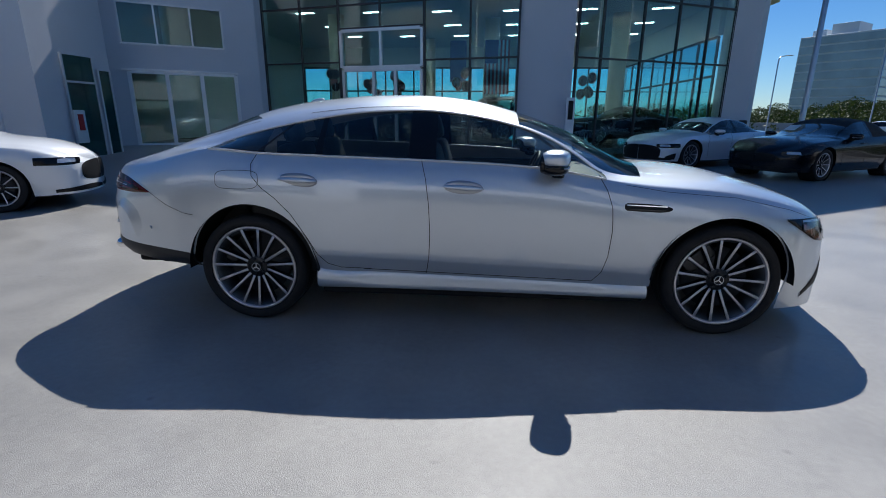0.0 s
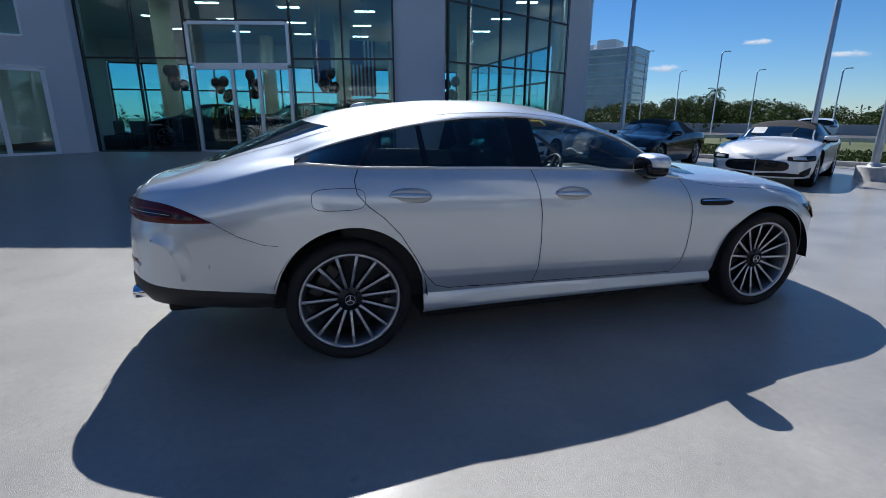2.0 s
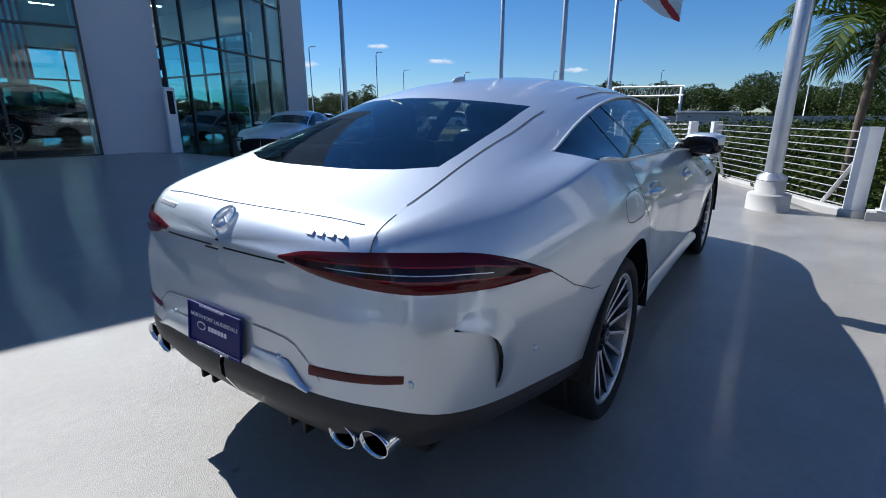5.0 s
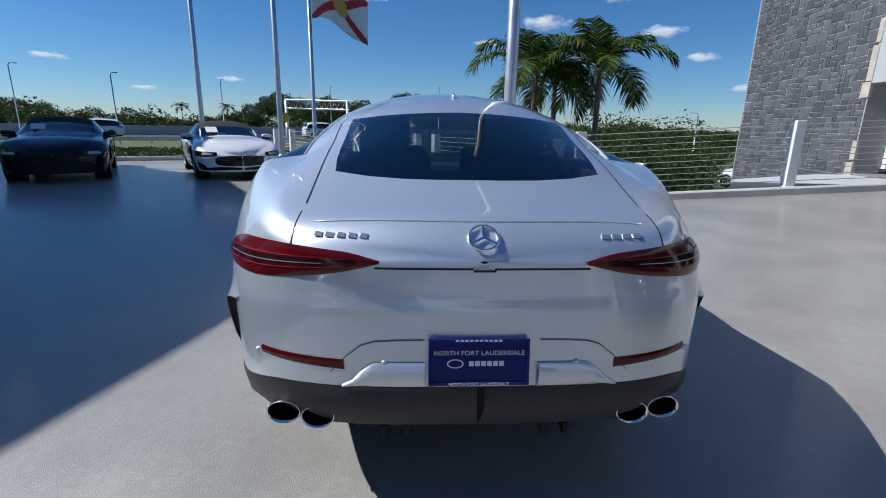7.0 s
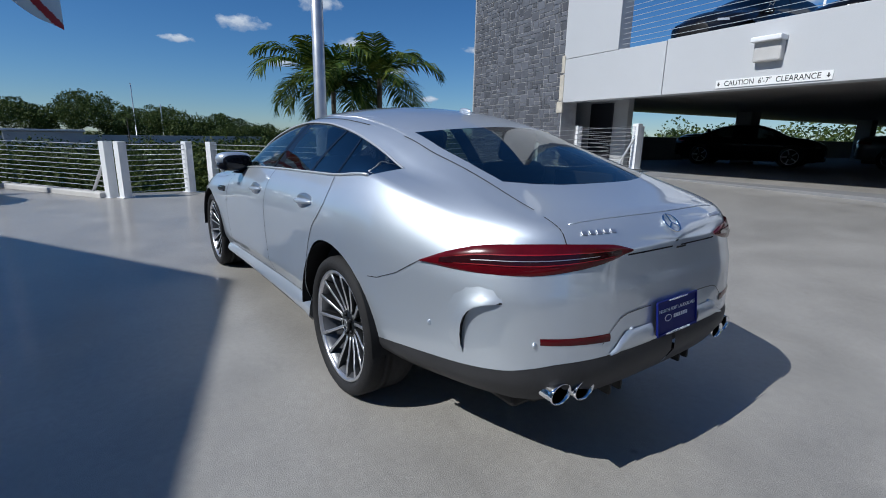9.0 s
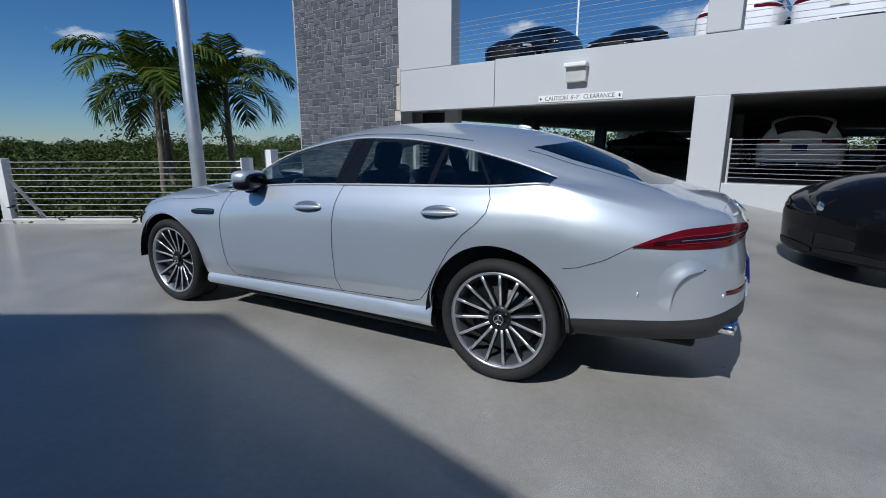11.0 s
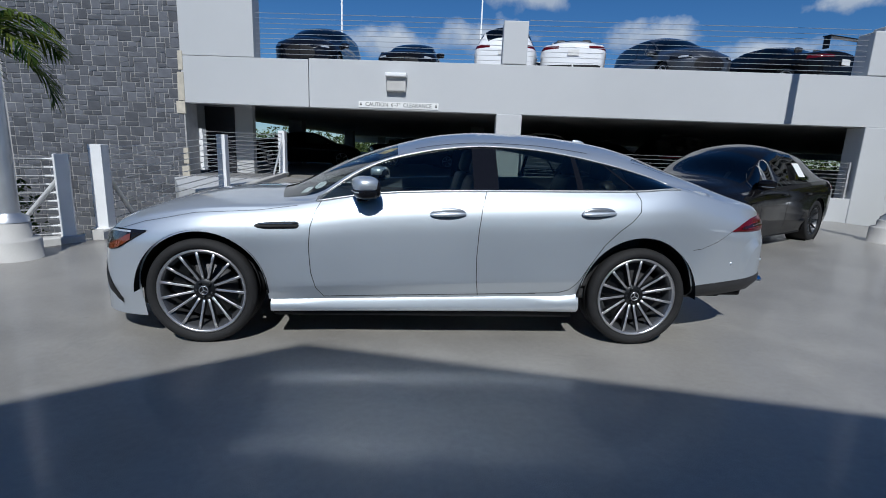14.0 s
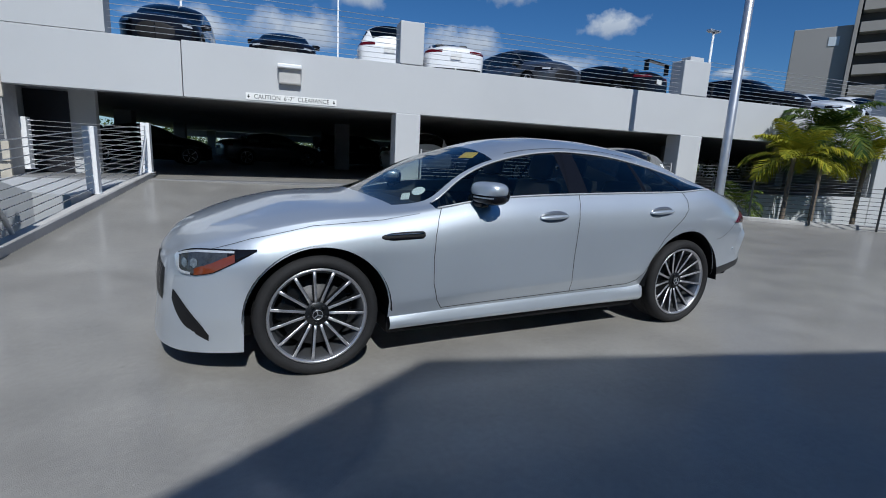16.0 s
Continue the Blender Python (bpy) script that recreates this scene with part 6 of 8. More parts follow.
build_car("white_sedan", "white sedan with a dark mesh grille", make_spec("sedan", 2.83, 0.98, 1.05, 0.92, 1.45, 0.335), M_PWHITE, M_CARGLASS, P, A, mouth=(.56, 0.36, 0.66))
P, A = park(-5.48, -3.95, 30)
crossover = build_car("black_crossover", "glossy black crossover car with black wheels", make_spec("hatch", 2.89, 0.90, 0.98, 0.96, 1.64, 0.36), M_PBLACK, M_DARKGLASS, (P[0], P[1], 0.0), A, rim_face=M_RIMDARK, big_grille=False, stations=80)
for nm, px, py, pz, w, h, rx in (("window_paper", -0.62, 0.815, 1.24, 0.13, 0.13, 33), ("price_label", 0.72, 0.30, 1.10, 0.09, 0.03, 60)):
    bm = bmesh.new()
    add_box(bm, (-w, -0.001, -h), (w, 0.001, h))
    part(nm, bm, M_SIGN, crossover, "white paper behind the glass").matrix_basis = pose(px, py, pz, rx, 0, 0) if nm == "window_paper" else pose(px, py, pz, 0, -60, 90)

UP = [("dark_suv", "dark blue sport utility car on the upper deck", "suv", M_PNAVY, 3.45, -5.5, 90, 1.75),
      ("black_sedan", "black sedan with a chrome grille on the upper deck", "sedan", M_PBLACK, 0.5, -6.2, 88, 1.45),
      ("white_suv", "white crossover car on the upper deck", "suv", M_PWHITE, -2.6, -5.7, -98, 1.60),
      ("white_coupe_sedan", "white sedan on the upper deck", "sedan", M_PWHITE, -4.55, -5.4, -100, 1.47),
      ("grey_suv", "dark grey sport utility car on the upper deck", "suv", M_PGREY, -7.5, -5.4, 98, 1.74),
      ("black_winged_sedan", "black sedan with a tall rear wing on the upper deck", "sedan", M_PBLACK, -10.6, -5.5, -70, 1.47),
      ("black_suv", "black sport utility car on the upper deck", "suv", M_PBLACK, -17.8, -5.5, 110, 1.75),
      ("silver_sedan", "silver sedan on the upper deck", "sedan", M_PPEARL, -21.4, -5.5, 80, 1.45),
      ("white_hatchback", "white crossover car on the upper deck", "suv", M_PWHITE, -24.2, -5.5, 80, 1.6)]
for nm, lb, kd, mt, gx, gv, tn, hh in UP:
    p = GA @ Vector((gx * GU, gv + 1.2, 0))
    build_car(nm, lb, make_spec(kd, 2.8, 0.92, 0.98, 0.93, hh, 0.345 if kd == "sedan" else 0.37), mt, M_DARKGLASS, (p.x, p.y, 3.362), tn - 7.6, "cars on the upper deck", spokes=5, stations=44, plate=M_PLATEW, wing=nm.startswith("black_winged"))
IN = [("white_pickup", "white car parked inside the garage", "suv", M_PWHITE, -3.85, 5.6, -90, 1.6), ("dark_sedan", "dark sedan parked inside the garage", "sedan", M_PBLACK, 5.6, 9.0, 200, 1.45), ("dark_hatchback", "dark sedan parked inside the garage", "sedan", M_PGREY, 1.2, 12.5, 200, 1.45),
      ("dark_crossover", "dark crossover car parked inside the garage", "suv", M_PBLACK, -3.2, 14.5, 190, 1.65), ("dark_wagon", "dark crossover car parked inside the garage", "suv", M_PGREY, -8.5, 13, 200, 1.65), ("dark_saloon", "dark sedan parked inside the garage", "sedan", M_PBLACK, -14.0, 11, 200, 1.45), ("dark_van", "dark crossover car parked inside the garage", "suv", M_PBLACK, -8.3, 5.5, -90, 1.65)]
for nm, lb, kd, mt, gx, gv, tn, hh in IN:
    p = GA @ Vector((gx * GU, -gv, 0))
    build_car(nm, lb, make_spec(kd, 2.8, 0.92, 0.98, 0.93, hh, 0.345), mt, M_DARKGLASS, (p.x, p.y, 0.482), tn - 7.6, "cars inside the garage", spokes=5, stations=40, plate=M_PLATE)
for nm, lb, kd, mt, x, y, tn, hh in [("showroom_sedan", "black sedan on show behind the glass", "sedan", M_PBLACK, -4.6, 16.2, 166, 1.45), ("showroom_suv", "black sport utility car on show behind the glass", "suv", M_PBLACK, 2.0, 17.5, 20, 1.75), ("showroom_coupe", "dark coupe on show behind the glass", "coupe", M_PNAVY, 5.4, 15.6, 200, 1.35), ("showroom_crossover", "dark crossover car on show behind the glass", "suv", M_PGREY, -1.6, 21, 166, 1.65)]:
    build_car(nm, lb, make_spec(kd, 2.85, 0.92, 0.98, 0.93, hh, 0.345), mt, M_CARGLASS, (x, y, FLOOR_Z - 0.004), tn, "cars in the showroom", spokes=5, stations=40)


# ---- railings, poles ----
def railing(name, pts, label, cables=10, height=1.08, posts=None, strut=None, dark=False, kerb=False, lift=0.0):
    """Flat steel posts with stretched cables between them, each post standing on the deck."""
    z0 = deck_z(*pts[0]) + lift
    root = thing(name, (pts[0][0], pts[0][1], z0), label, "railing")
    o = Vector((pts[0][0], pts[0][1], z0))
    P3 = [Vector((x, y, deck_z(x, y) + lift)) - o for x, y in pts]
    mt = M_BLACK if dark else M_WPAINT
    for i, p in enumerate(P3):
        d = (P3[min(i + 1, len(P3) - 1)] - P3[max(i - 1, 0)])
        a = math.degrees(math.atan2(d.y, d.x))
        bm = bmesh.new()
        w = 0.02 if dark else 0.075
        add_box(bm, (-w, -0.085 if not dark else -0.02, 0), (w, 0.085 if not dark else 0.02, height), pose(*p, 0, 0, a), bevel=0.006)
        if not dark:
            add_box(bm, (-0.11, -0.12, 0), (0.11, 0.12, 0.015), pose(*p, 0, 0, a), bevel=0.003)
        part("post", bm, mt, root)
    for c in range(cables):
        bm = bmesh.new()
        z = 0.10 + (height - 0.16) * c / (cables - 1)
        add_tube(bm, [p + Vector((0, 0, z)) for p in P3], 0.007, 6)
        part("cable", bm, M_CABLE if not dark else M_BLACK, root)
        if not dark:
            # a threaded end fitting at each end of the cable
            for p, q in ((P3[0], P3[1]), (P3[-1], P3[-2])):
                d = (q - p).normalized()
                bm = bmesh.new()
                add_tube(bm, [p + Vector((0, 0, z)) + d * 0.07, p + Vector((0, 0, z)) + d * 0.10], 0.017, 6)
                add_tube(bm, [p + Vector((0, 0, z)) + d * 0.09, p + Vector((0, 0, z)) + d * 0.17], 0.011, 6)
                part("cable_fitting", bm, M_WPAINT, root)
    if strut:
        for i, sgn in strut:
            p, q = P3[i], P3[i + sgn]
            d = (q - p).normalized()
            bm = bmesh.new()
            add_tube(bm, [p + Vector((0, 0, height * 0.72)) + d * 0.05, p + d * 0.62 + Vector((0, 0, 0.02))], 0.03, 6)
            part("strut", bm, mt, root)
    return root


def kerb(name, pts, w=0.16, h=0.12, mt=None):
    bm = bmesh.new()
    rows = []
    for i, (x, y) in enumerate(pts):
        a, b = Vector(pts[max(i - 1, 0)]), Vector(pts[min(i + 1, len(pts) - 1)])
        d = (b - a).normalized()
        n = Vector((-d.y, d.x)) * w / 2
        z = deck_z(x, y)
        rows.append([bm.verts.new((x + s * n.x * k, y + s * n.y * k, z + dz)) for s, k, dz in ((-1, 1, -0.05), (-1, 1, h - 0.02), (-1, 0.8, h), (1, 0.8, h), (1, 1, h - 0.02), (1, 1, -0.3))])
    for a, b in zip(rows, rows[1:]):
        for k in range(5):
            bm.faces.new((a[k], a[k + 1], b[k + 1], b[k]))
    bm.faces.new(rows[0])
    bm.faces.new(rows[-1][::-1])
    bmesh.ops.recalc_face_normals(bm, faces=bm.faces[:])
    return structure(bm_object(name, bm, mt or M_KERB), "low pale concrete kerb along the deck's edge", "kerb")


def line(a, b, n):
    return [(a[0] + (b[0] - a[0]) * k / n, a[1] + (b[1] - a[1]) * k / n) for k in range(n + 1)]


kerb("kerb_1", line((4.08, -2.35), (3.33, -9.2), 12))
railing("cable_railing", [(4.08, -2.54), (3.80, -6.05), (3.34, -9.0)], "white steel railing with stretched cables beside the ramp", strut=[(0, 1), (2, -1)], lift=0.11)
railing("cable_railing", [(3.36, -9.12), (5.6, -9.6)], "white steel railing with stretched cables at the garage", lift=0.05)
railing("cable_railing", [(4.36, -2.26), (7.95, -0.27)], "white steel railing with stretched cables along the deck", strut=[(0, 1), (1, -1)])
kerb("kerb_2", line((4.2, -2.3), (8.0, -0.2), 8), h=0.08)
railing("cable_railing", [(8.15, 0.18), (7.58, 1.40)], "short white steel railing with stretched cables")
railing("cable_railing", [(7.80, 1.62), (12.4, 4.3), (14.1, 5.3)], "white steel railing with stretched cables behind the parked cars", strut=[(0, 1)])
kerb("kerb_3", line((7.8, 1.75), (14.2, 5.55), 10), h=0.10)
kerb("kerb_4", line((14.2, 5.6), (10.9, 12.1), 8), h=0.14)
railing("cable_railing", [(-10.62, -5.4), (-11.0, -4.5), (-11.75, -3.4), (-12.5, -2.3), (-15, 0), (-18, 2.6)], "railing of dark posts and cables at the deck's edge", dark=True)
kerb("kerb_5", line((-10.62, -5.6), (-11.0, -4.5), 3) + line((-11.4, -3.9), (-18.2, 2.6), 6), h=0.10)


def g_rail(name, x0, x1, z0, z1, n, posts, label):
    root = thing(name, (0, 0, 0), label, "railing")
    root.matrix_basis = GA.copy()
    for k in range(n):
        bm = bmesh.new()
        z = z0 + (z1 - z0) * k / (n - 1)
        add_tube(bm, [(x0 * GU, -0.12, z), (x1 * GU, -0.12, z)], 0.006, 6)
        part("cable", bm, M_CABLE, root)
    for x in posts:
        bm = bmesh.new()
        add_box(bm, (x * GU - 0.02, -0.16, z0 - 0.12), (x * GU + 0.02, -0.08, z1 + 0.02), bevel=0.003)
        part("post", bm, M_CABLE, root)


for x0, x1 in ((3.88, -2.1), (-2.72, -10.48), (-11.48, -19.5)):
    g_rail("parapet_railing", x0, x1, 3.52, 4.45, 9, [], "stretched cables over the garage parapet")
for x0, x1 in ((-2.72, -10.65), (-11.55, -19.55)):
    g_rail("opening_railing", x0, x1, 0.68, 1.42, 9, [x0 - 0.04, (x0 + x1) / 2, x1 + 0.04], "stretched cables across the garage opening")


def pole(name, x, y, z, r0, r1, h, label, cat, base=None):
    root = thing(name, (x, y, z), label, cat)
    if base:
        bm = bmesh.new()
        add_lathe(bm, base, 32)
        part("base", bm, M_KERB if base[0][0] > 0.2 else M_STEEL, root, "round pale concrete base")
    bm = bmesh.new()
    zb = base[-1][1] if base else 0
    add_lathe(bm, [(r0 * 1.7, zb), (r0 * 1.7, zb + 0.05), (r0, zb + 0.09), (r0, zb + 0.1), (r1, h), (0.01, h + 0.01)], 24)
    part("shaft", bm, M_STEEL, root)
    return root


pole("light_pole", 4.35, -1.36, deck_z(4.35, -1.36), 0.102, 0.08, 9.0, "tall grey steel light pole on a round concrete base", "light pole", [(0.255, 0), (0.255, 0.20), (0.24, 0.22), (0.175, 0.23), (0.175, 0.38), (0.16, 0.40)])
pole("light_pole", -8.6, -3.78, 0, 0.10, 0.075, 10.0, "tall grey steel light pole on a round concrete base", "light pole", [(0.29, 0), (0.29, 0.27), (0.275, 0.29), (0.20, 0.30), (0.20, 0.40), (0.19, 0.42)])
pole("flagpole", 10.2, 12.6, 0.0, 0.085, 0.06, 11, "tall grey steel flagpole at the deck's edge", "flagpole", [(0.3, 0), (0.3, 0.25), (0.28, 0.27)])
pole("flagpole", 13.0, 7.4, 0.0, 0.08, 0.055, 11, "tall grey steel flagpole at the deck's edge", "flagpole", [(0.3, 0), (0.3, 0.25), (0.28, 0.27)])
pole("flagpole", 10.76, 4.2, 0.0, 0.08, 0.055, 11, "tall grey steel flagpole at the deck's edge", "flagpole", [(0.32, 0), (0.32, 0.28), (0.30, 0.30)])
pole("flagpole", 15.8, 4.25, -1.2, 0.085, 0.055, 10.5, "tall grey steel flagpole flying a flag", "flagpole")


def cloth(bm, w, h, f, n=24, mrows=14, off=0.0, mask=None):
    grid = {}
    for i in range(n + 1):
        for j in range(mrows + 1):
            u, v = i / n, j / mrows
            grid[i, j] = (u, v)
    vs = {}

    def vert(i, j):
        if (i, j) not in vs:
            u, v = grid[i, j]
            vs[i, j] = bm.verts.new(f(u, v, off))
        return vs[i, j]
    for i in range(n):
        for j in range(mrows):
            u, v = (i + .5) / n, (j + .5) / mrows
            if mask is None or mask(u, v):
                bm.faces.new((vert(i, j), vert(i + 1, j), vert(i + 1, j + 1), vert(i, j + 1))).smooth = True


flag = thing("state_flag", (15.8, 4.15, 5.1), "white flag with a red diagonal cross and gold seal", "flag")
FW, FH = 2.5, 1.6


def wave(u, v, off):
    return Vector((0.25 * math.sin(5 * u + 1.5 * v) * u + 0.35 * u + off, -FW * u * 0.82, FH * v - 0.95 * u * u + 0.12 * math.sin(7 * u)))


for nm, mt, off, mask in (("field", M_CLOTHW, 0.0, None), ("cross", M_RED, -0.008, lambda u, v: min(abs(u - v), abs(u + v - 1)) < 0.10), ("seal", M_GOLD, -0.014, lambda u, v: ((u - .5) * FW) ** 2 + ((v - .5) * FH) ** 2 < 0.12)):
    bm = bmesh.new()
    cloth(bm, FW, FH, wave, 56, 40, off, mask)
    part(nm, bm, mt, flag)


# ---- garage details ----
lampg = thing("wall_light", (0, 0, 0), "white wall light box on the garage beam", "wall light")
lampg.matrix_basis = GA @ Matrix.Translation((0.385 * GU, 0, 2.91))
bm = bmesh.new()
add_box(bm, (-0.24, 0.0, -0.21), (0.24, 0.14, 0.19), bevel=0.03)
part("housing", bm, M_KERB, lampg)
bm = bmesh.new()
add_box(bm, (-0.26, 0.0, 0.12), (0.26, 0.24, 0.21), bevel=0.02)
part("hood", bm, M_WPAINT, lampg)
sign = thing("clearance_sign", (0, 0, 0), "white clearance sign with black capitals", "sign")
sign.matrix_basis = GA @ Matrix.Translation((0.335 * GU, 0.004, 2.385))
bm = bmesh.new()
add_box(bm, (-0.99, 0.0, -0.075), (0.99, 0.014, 0.075), bevel=0.003)
part("board", bm, M_SIGN, sign)
words = [text_mesh(w, 0.135, 0.002, "LEFT") for w in ("CAUTION", "6'-7\"", "CLEARANCE")]
wide = [max(v.co.x for v in me.vertices) for me in words]
at = -(sum(wide) + 0.16) / 2
for me, w in zip(words, wide):
    me.materials.append(M_INK)
    ob = new("sign_text", me)
    ob.parent = sign
    ob.matrix_basis = Matrix(((-1, 0, 0, 0), (0, 0, 1, 0.016), (0, 1, 0, 0), (0, 0, 0, 1))) @ Matrix.Diagonal((0.93, 1, 1, 1)) @ Matrix.Translation((at, 0, 0))
    at += w + 0.08
for s in (-1, 1):
    bm = bmesh.new()
    c = s * 0.93
    vs = [bm.verts.new((c + x, 0.0175, z)) for x, z in ((-0.012, 0.035), (0.012, 0.035), (0.012, 0.0), (0.035, 0.0), (0, -0.04), (-0.035, 0.0), (-0.012, 0.0))]
    bm.faces.new(vs)
    part("arrow", bm, M_INK, sign)
for x in (-1.75, 4.2):
    bm = bmesh.new()
    add_lathe(bm, [(0.045, 0), (0.03, 7.5)], 12)
    lp = thing("deck_lamp_post", GA @ Vector((x * GU, -9.5 if x > 0 else -12.0, 2.95)), "slim white lamp post on the upper deck", "lamp post")
    part("shaft", bm, M_WPAINT, lp)
lp = thing("deck_lamp", GA @ Vector((-16.5, -5.0, 2.95)), "slim white lamp post with twin heads on the upper deck", "lamp post")
bm = bmesh.new()
add_lathe(bm, [(0.06, 0), (0.04, 4.0)], 12)
part("shaft", bm, M_WPAINT, lp)
for s in (-1, 1):
    bm = bmesh.new()
    add_box(bm, (s * 0.05, -0.12, 3.95), (s * 0.6, 0.12, 4.03), pose(0, 0, 0, 0, -4 * s, 0), bevel=0.02)
    part("lamp_head", bm, M_STEEL, lp)
bm = bmesh.new()
add_box(bm, (-0.17, -0.04, 0), (0.17, 0.04, 0.78), bevel=0.02)
pan = thing("fire_cabinet", (-9.69, 7.48, 0.62), "white wall cabinet with a red panel", "wall cabinet", turn=90)
part("case", bm, M_WPAINT, pan)
bm = bmesh.new()
add_box(bm, (-0.08, -0.055, 0.30), (0.08, -0.042, 0.68), bevel=0.004)
part("front_panel", bm, M_RED, pan)
M_TEALGLASS = glass("teal_tinted_glass", (0.42, 0.58, 0.58), 0.004)
WF = run_frame(-9.76, 0, 0, 1)
pane_frame("window_9", WF, 7.36, 8.28, 0.25, 2.68, M_TEALGLASS, M_GREYWALL, t=0.05, d=0.05, rails=(2.05,), label="dark glazed opening in the wing", cat="window")
pane_frame("window_10", WF, 8.42, 8.82, 0.25, 2.4, M_TEALGLASS, M_GREYWALL, t=0.05, d=0.05, label="slim glazed door in the wing", cat="window")
post_box = thing("pedestal_box", (2.58, 10.62, deck_z(2.58, 10.6)), "slim grey pedestal with a panel", "pedestal")
bm = bmesh.new()
add_box(bm, (-0.12, -0.06, 0), (0.12, 0.06, 1.5), bevel=0.02)
part("case", bm, M_WPAINT, post_box)
bm = bmesh.new()
add_box(bm, (-0.07, -0.066, 0.9), (0.07, -0.058, 1.42), bevel=0.004)
part("panel", bm, M_TRIM, post_box)

# ---- showroom things ----
M_BALLOON = mat("dark_balloon", (0.06, 0.03, 0.03), 0.25, var=0.2, scale=4)
M_BALLOON2 = mat("rose_balloon", (0.35, 0.12, 0.10), 0.25, var=0.2, scale=4)
rnd = random.Random(5)
for cx, cy, cz in ((-0.6, 13.4, 2.55), (-5.4, 14.6, 2.5), (-2.9, 14.0, 2.4), (3.6, 13.2, 2.3), (-4.0, 14.6, 2.2)):
    cl = thing("balloon_cluster", (cx, cy, cz), "cluster of dark and rose balloons hanging", "balloons", "balloon clusters")
    for k in range(6):
        bm = bmesh.new()
        add_ellipsoid(bm, (0, 0, 0), (0.15, 0.15, 0.18), nu=14, nv=9)
        part("balloon", bm, rnd.choice((M_BALLOON, M_BALLOON, M_BALLOON2)), cl).matrix_basis = pose(rnd.uniform(-.24, .24), rnd.uniform(-.2, .2), rnd.uniform(-.3, .3))
    bm = bmesh.new()
    add_tube(bm, [(0, 0, 0), (0, 0, FLOOR_Z - 0.004 - cz)], 0.004, 5)
    part("string", bm, M_CABLE, cl)
ban = thing("striped_banner", (0.55, 13.6, 2.05), "hanging red and white striped flag with a blue field", "flag")
for k in range(13):
    bm = bmesh.new()
    add_box(bm, (-0.42 + 0.0646 * k, -0.006, 0.0), (-0.42 + 0.0646 * (k + 1), 0.006, 1.75 if k > 6 else 1.0), bevel=0.001)
    part("stripe", bm, M_RED if k % 2 == 0 else M_CLOTHW, ban)
bm = bmesh.new()
add_tube(bm, [(0, 0, 1.74), (0, 0, 5.6 - 2.05)], 0.008, 5)
part("hanger", bm, M_CABLE, ban)
bm = bmesh.new()
add_box(bm, (-0.42, -0.006, 1.004), (0.03, 0.006, 1.75), bevel=0.001)
part("canton", bm, M_BLUE, ban)
hung = thing("hanging_banner", (-0.78, 13.7, 2.45), "plain dark blue banner hanging from the showroom ceiling", "banner")
bm = bmesh.new()
add_box(bm, (-0.28, -0.006, 0.0), (0.28, 0.006, 1.35), bevel=0.002)
part("cloth", bm, M_BLUE, hung)
bm = bmesh.new()
add_tube(bm, [(-0.3, 0, 1.36), (0.3, 0, 1.36)], 0.012, 6)
part("rod", bm, M_CABLE, hung)
bm = bmesh.new()
add_tube(bm, [(0, 0, 1.37), (0, 0, 5.6 - 2.45)], 0.006, 5)
part("hanger", bm, M_CABLE, hung)
for x, y in ((-6.4, 14.6), (-0.3, 15.5), (3.9, 14.2)):
    tb = thing("round_table", (x, y, FLOOR_Z - 0.004), "small round white table on a slim pedestal", "table", "showroom tables")
    bm = bmesh.new()
    add_lathe(bm, [(0.42, 0.72), (0.43, 0.735), (0.42, 0.75)], 28)
    part("tabletop", bm, M_WPAINT, tb)
    bm = bmesh.new()
    add_lathe(bm, [(0.25, 0), (0.24, 0.02), (0.03, 0.04), (0.03, 0.72)], 20)
    part("pedestal", bm, M_STEEL, tb)
    for a in (20, 160, 270):
        ch = thing("side_chair", (x + 0.75 * math.cos(radians(a)), y + 0.75 * math.sin(radians(a)), FLOOR_Z - 0.004), "black upholstered chair at the table", "chair", "showroom chairs", turn=a + 90)
        bm = bmesh.new()
        add_box(bm, (-0.23, -0.23, 0.42), (0.23, 0.23, 0.49), bevel=0.02)
        part("seat", bm, M_LEATHER, ch)
        bm = bmesh.new()
        add_box(bm, (-0.22, -0.24, 0.5), (0.22, -0.19, 0.86), bevel=0.02)
        part("backrest", bm, M_LEATHER, ch)
        for sx in (-.2, .2):
            for sy in (-.2, .2):
                bm = bmesh.new()
                add_tube(bm, [(sx, sy, 0), (sx, sy, 0.42)], 0.014, 6)
                part("leg", bm, M_BLACK, ch)


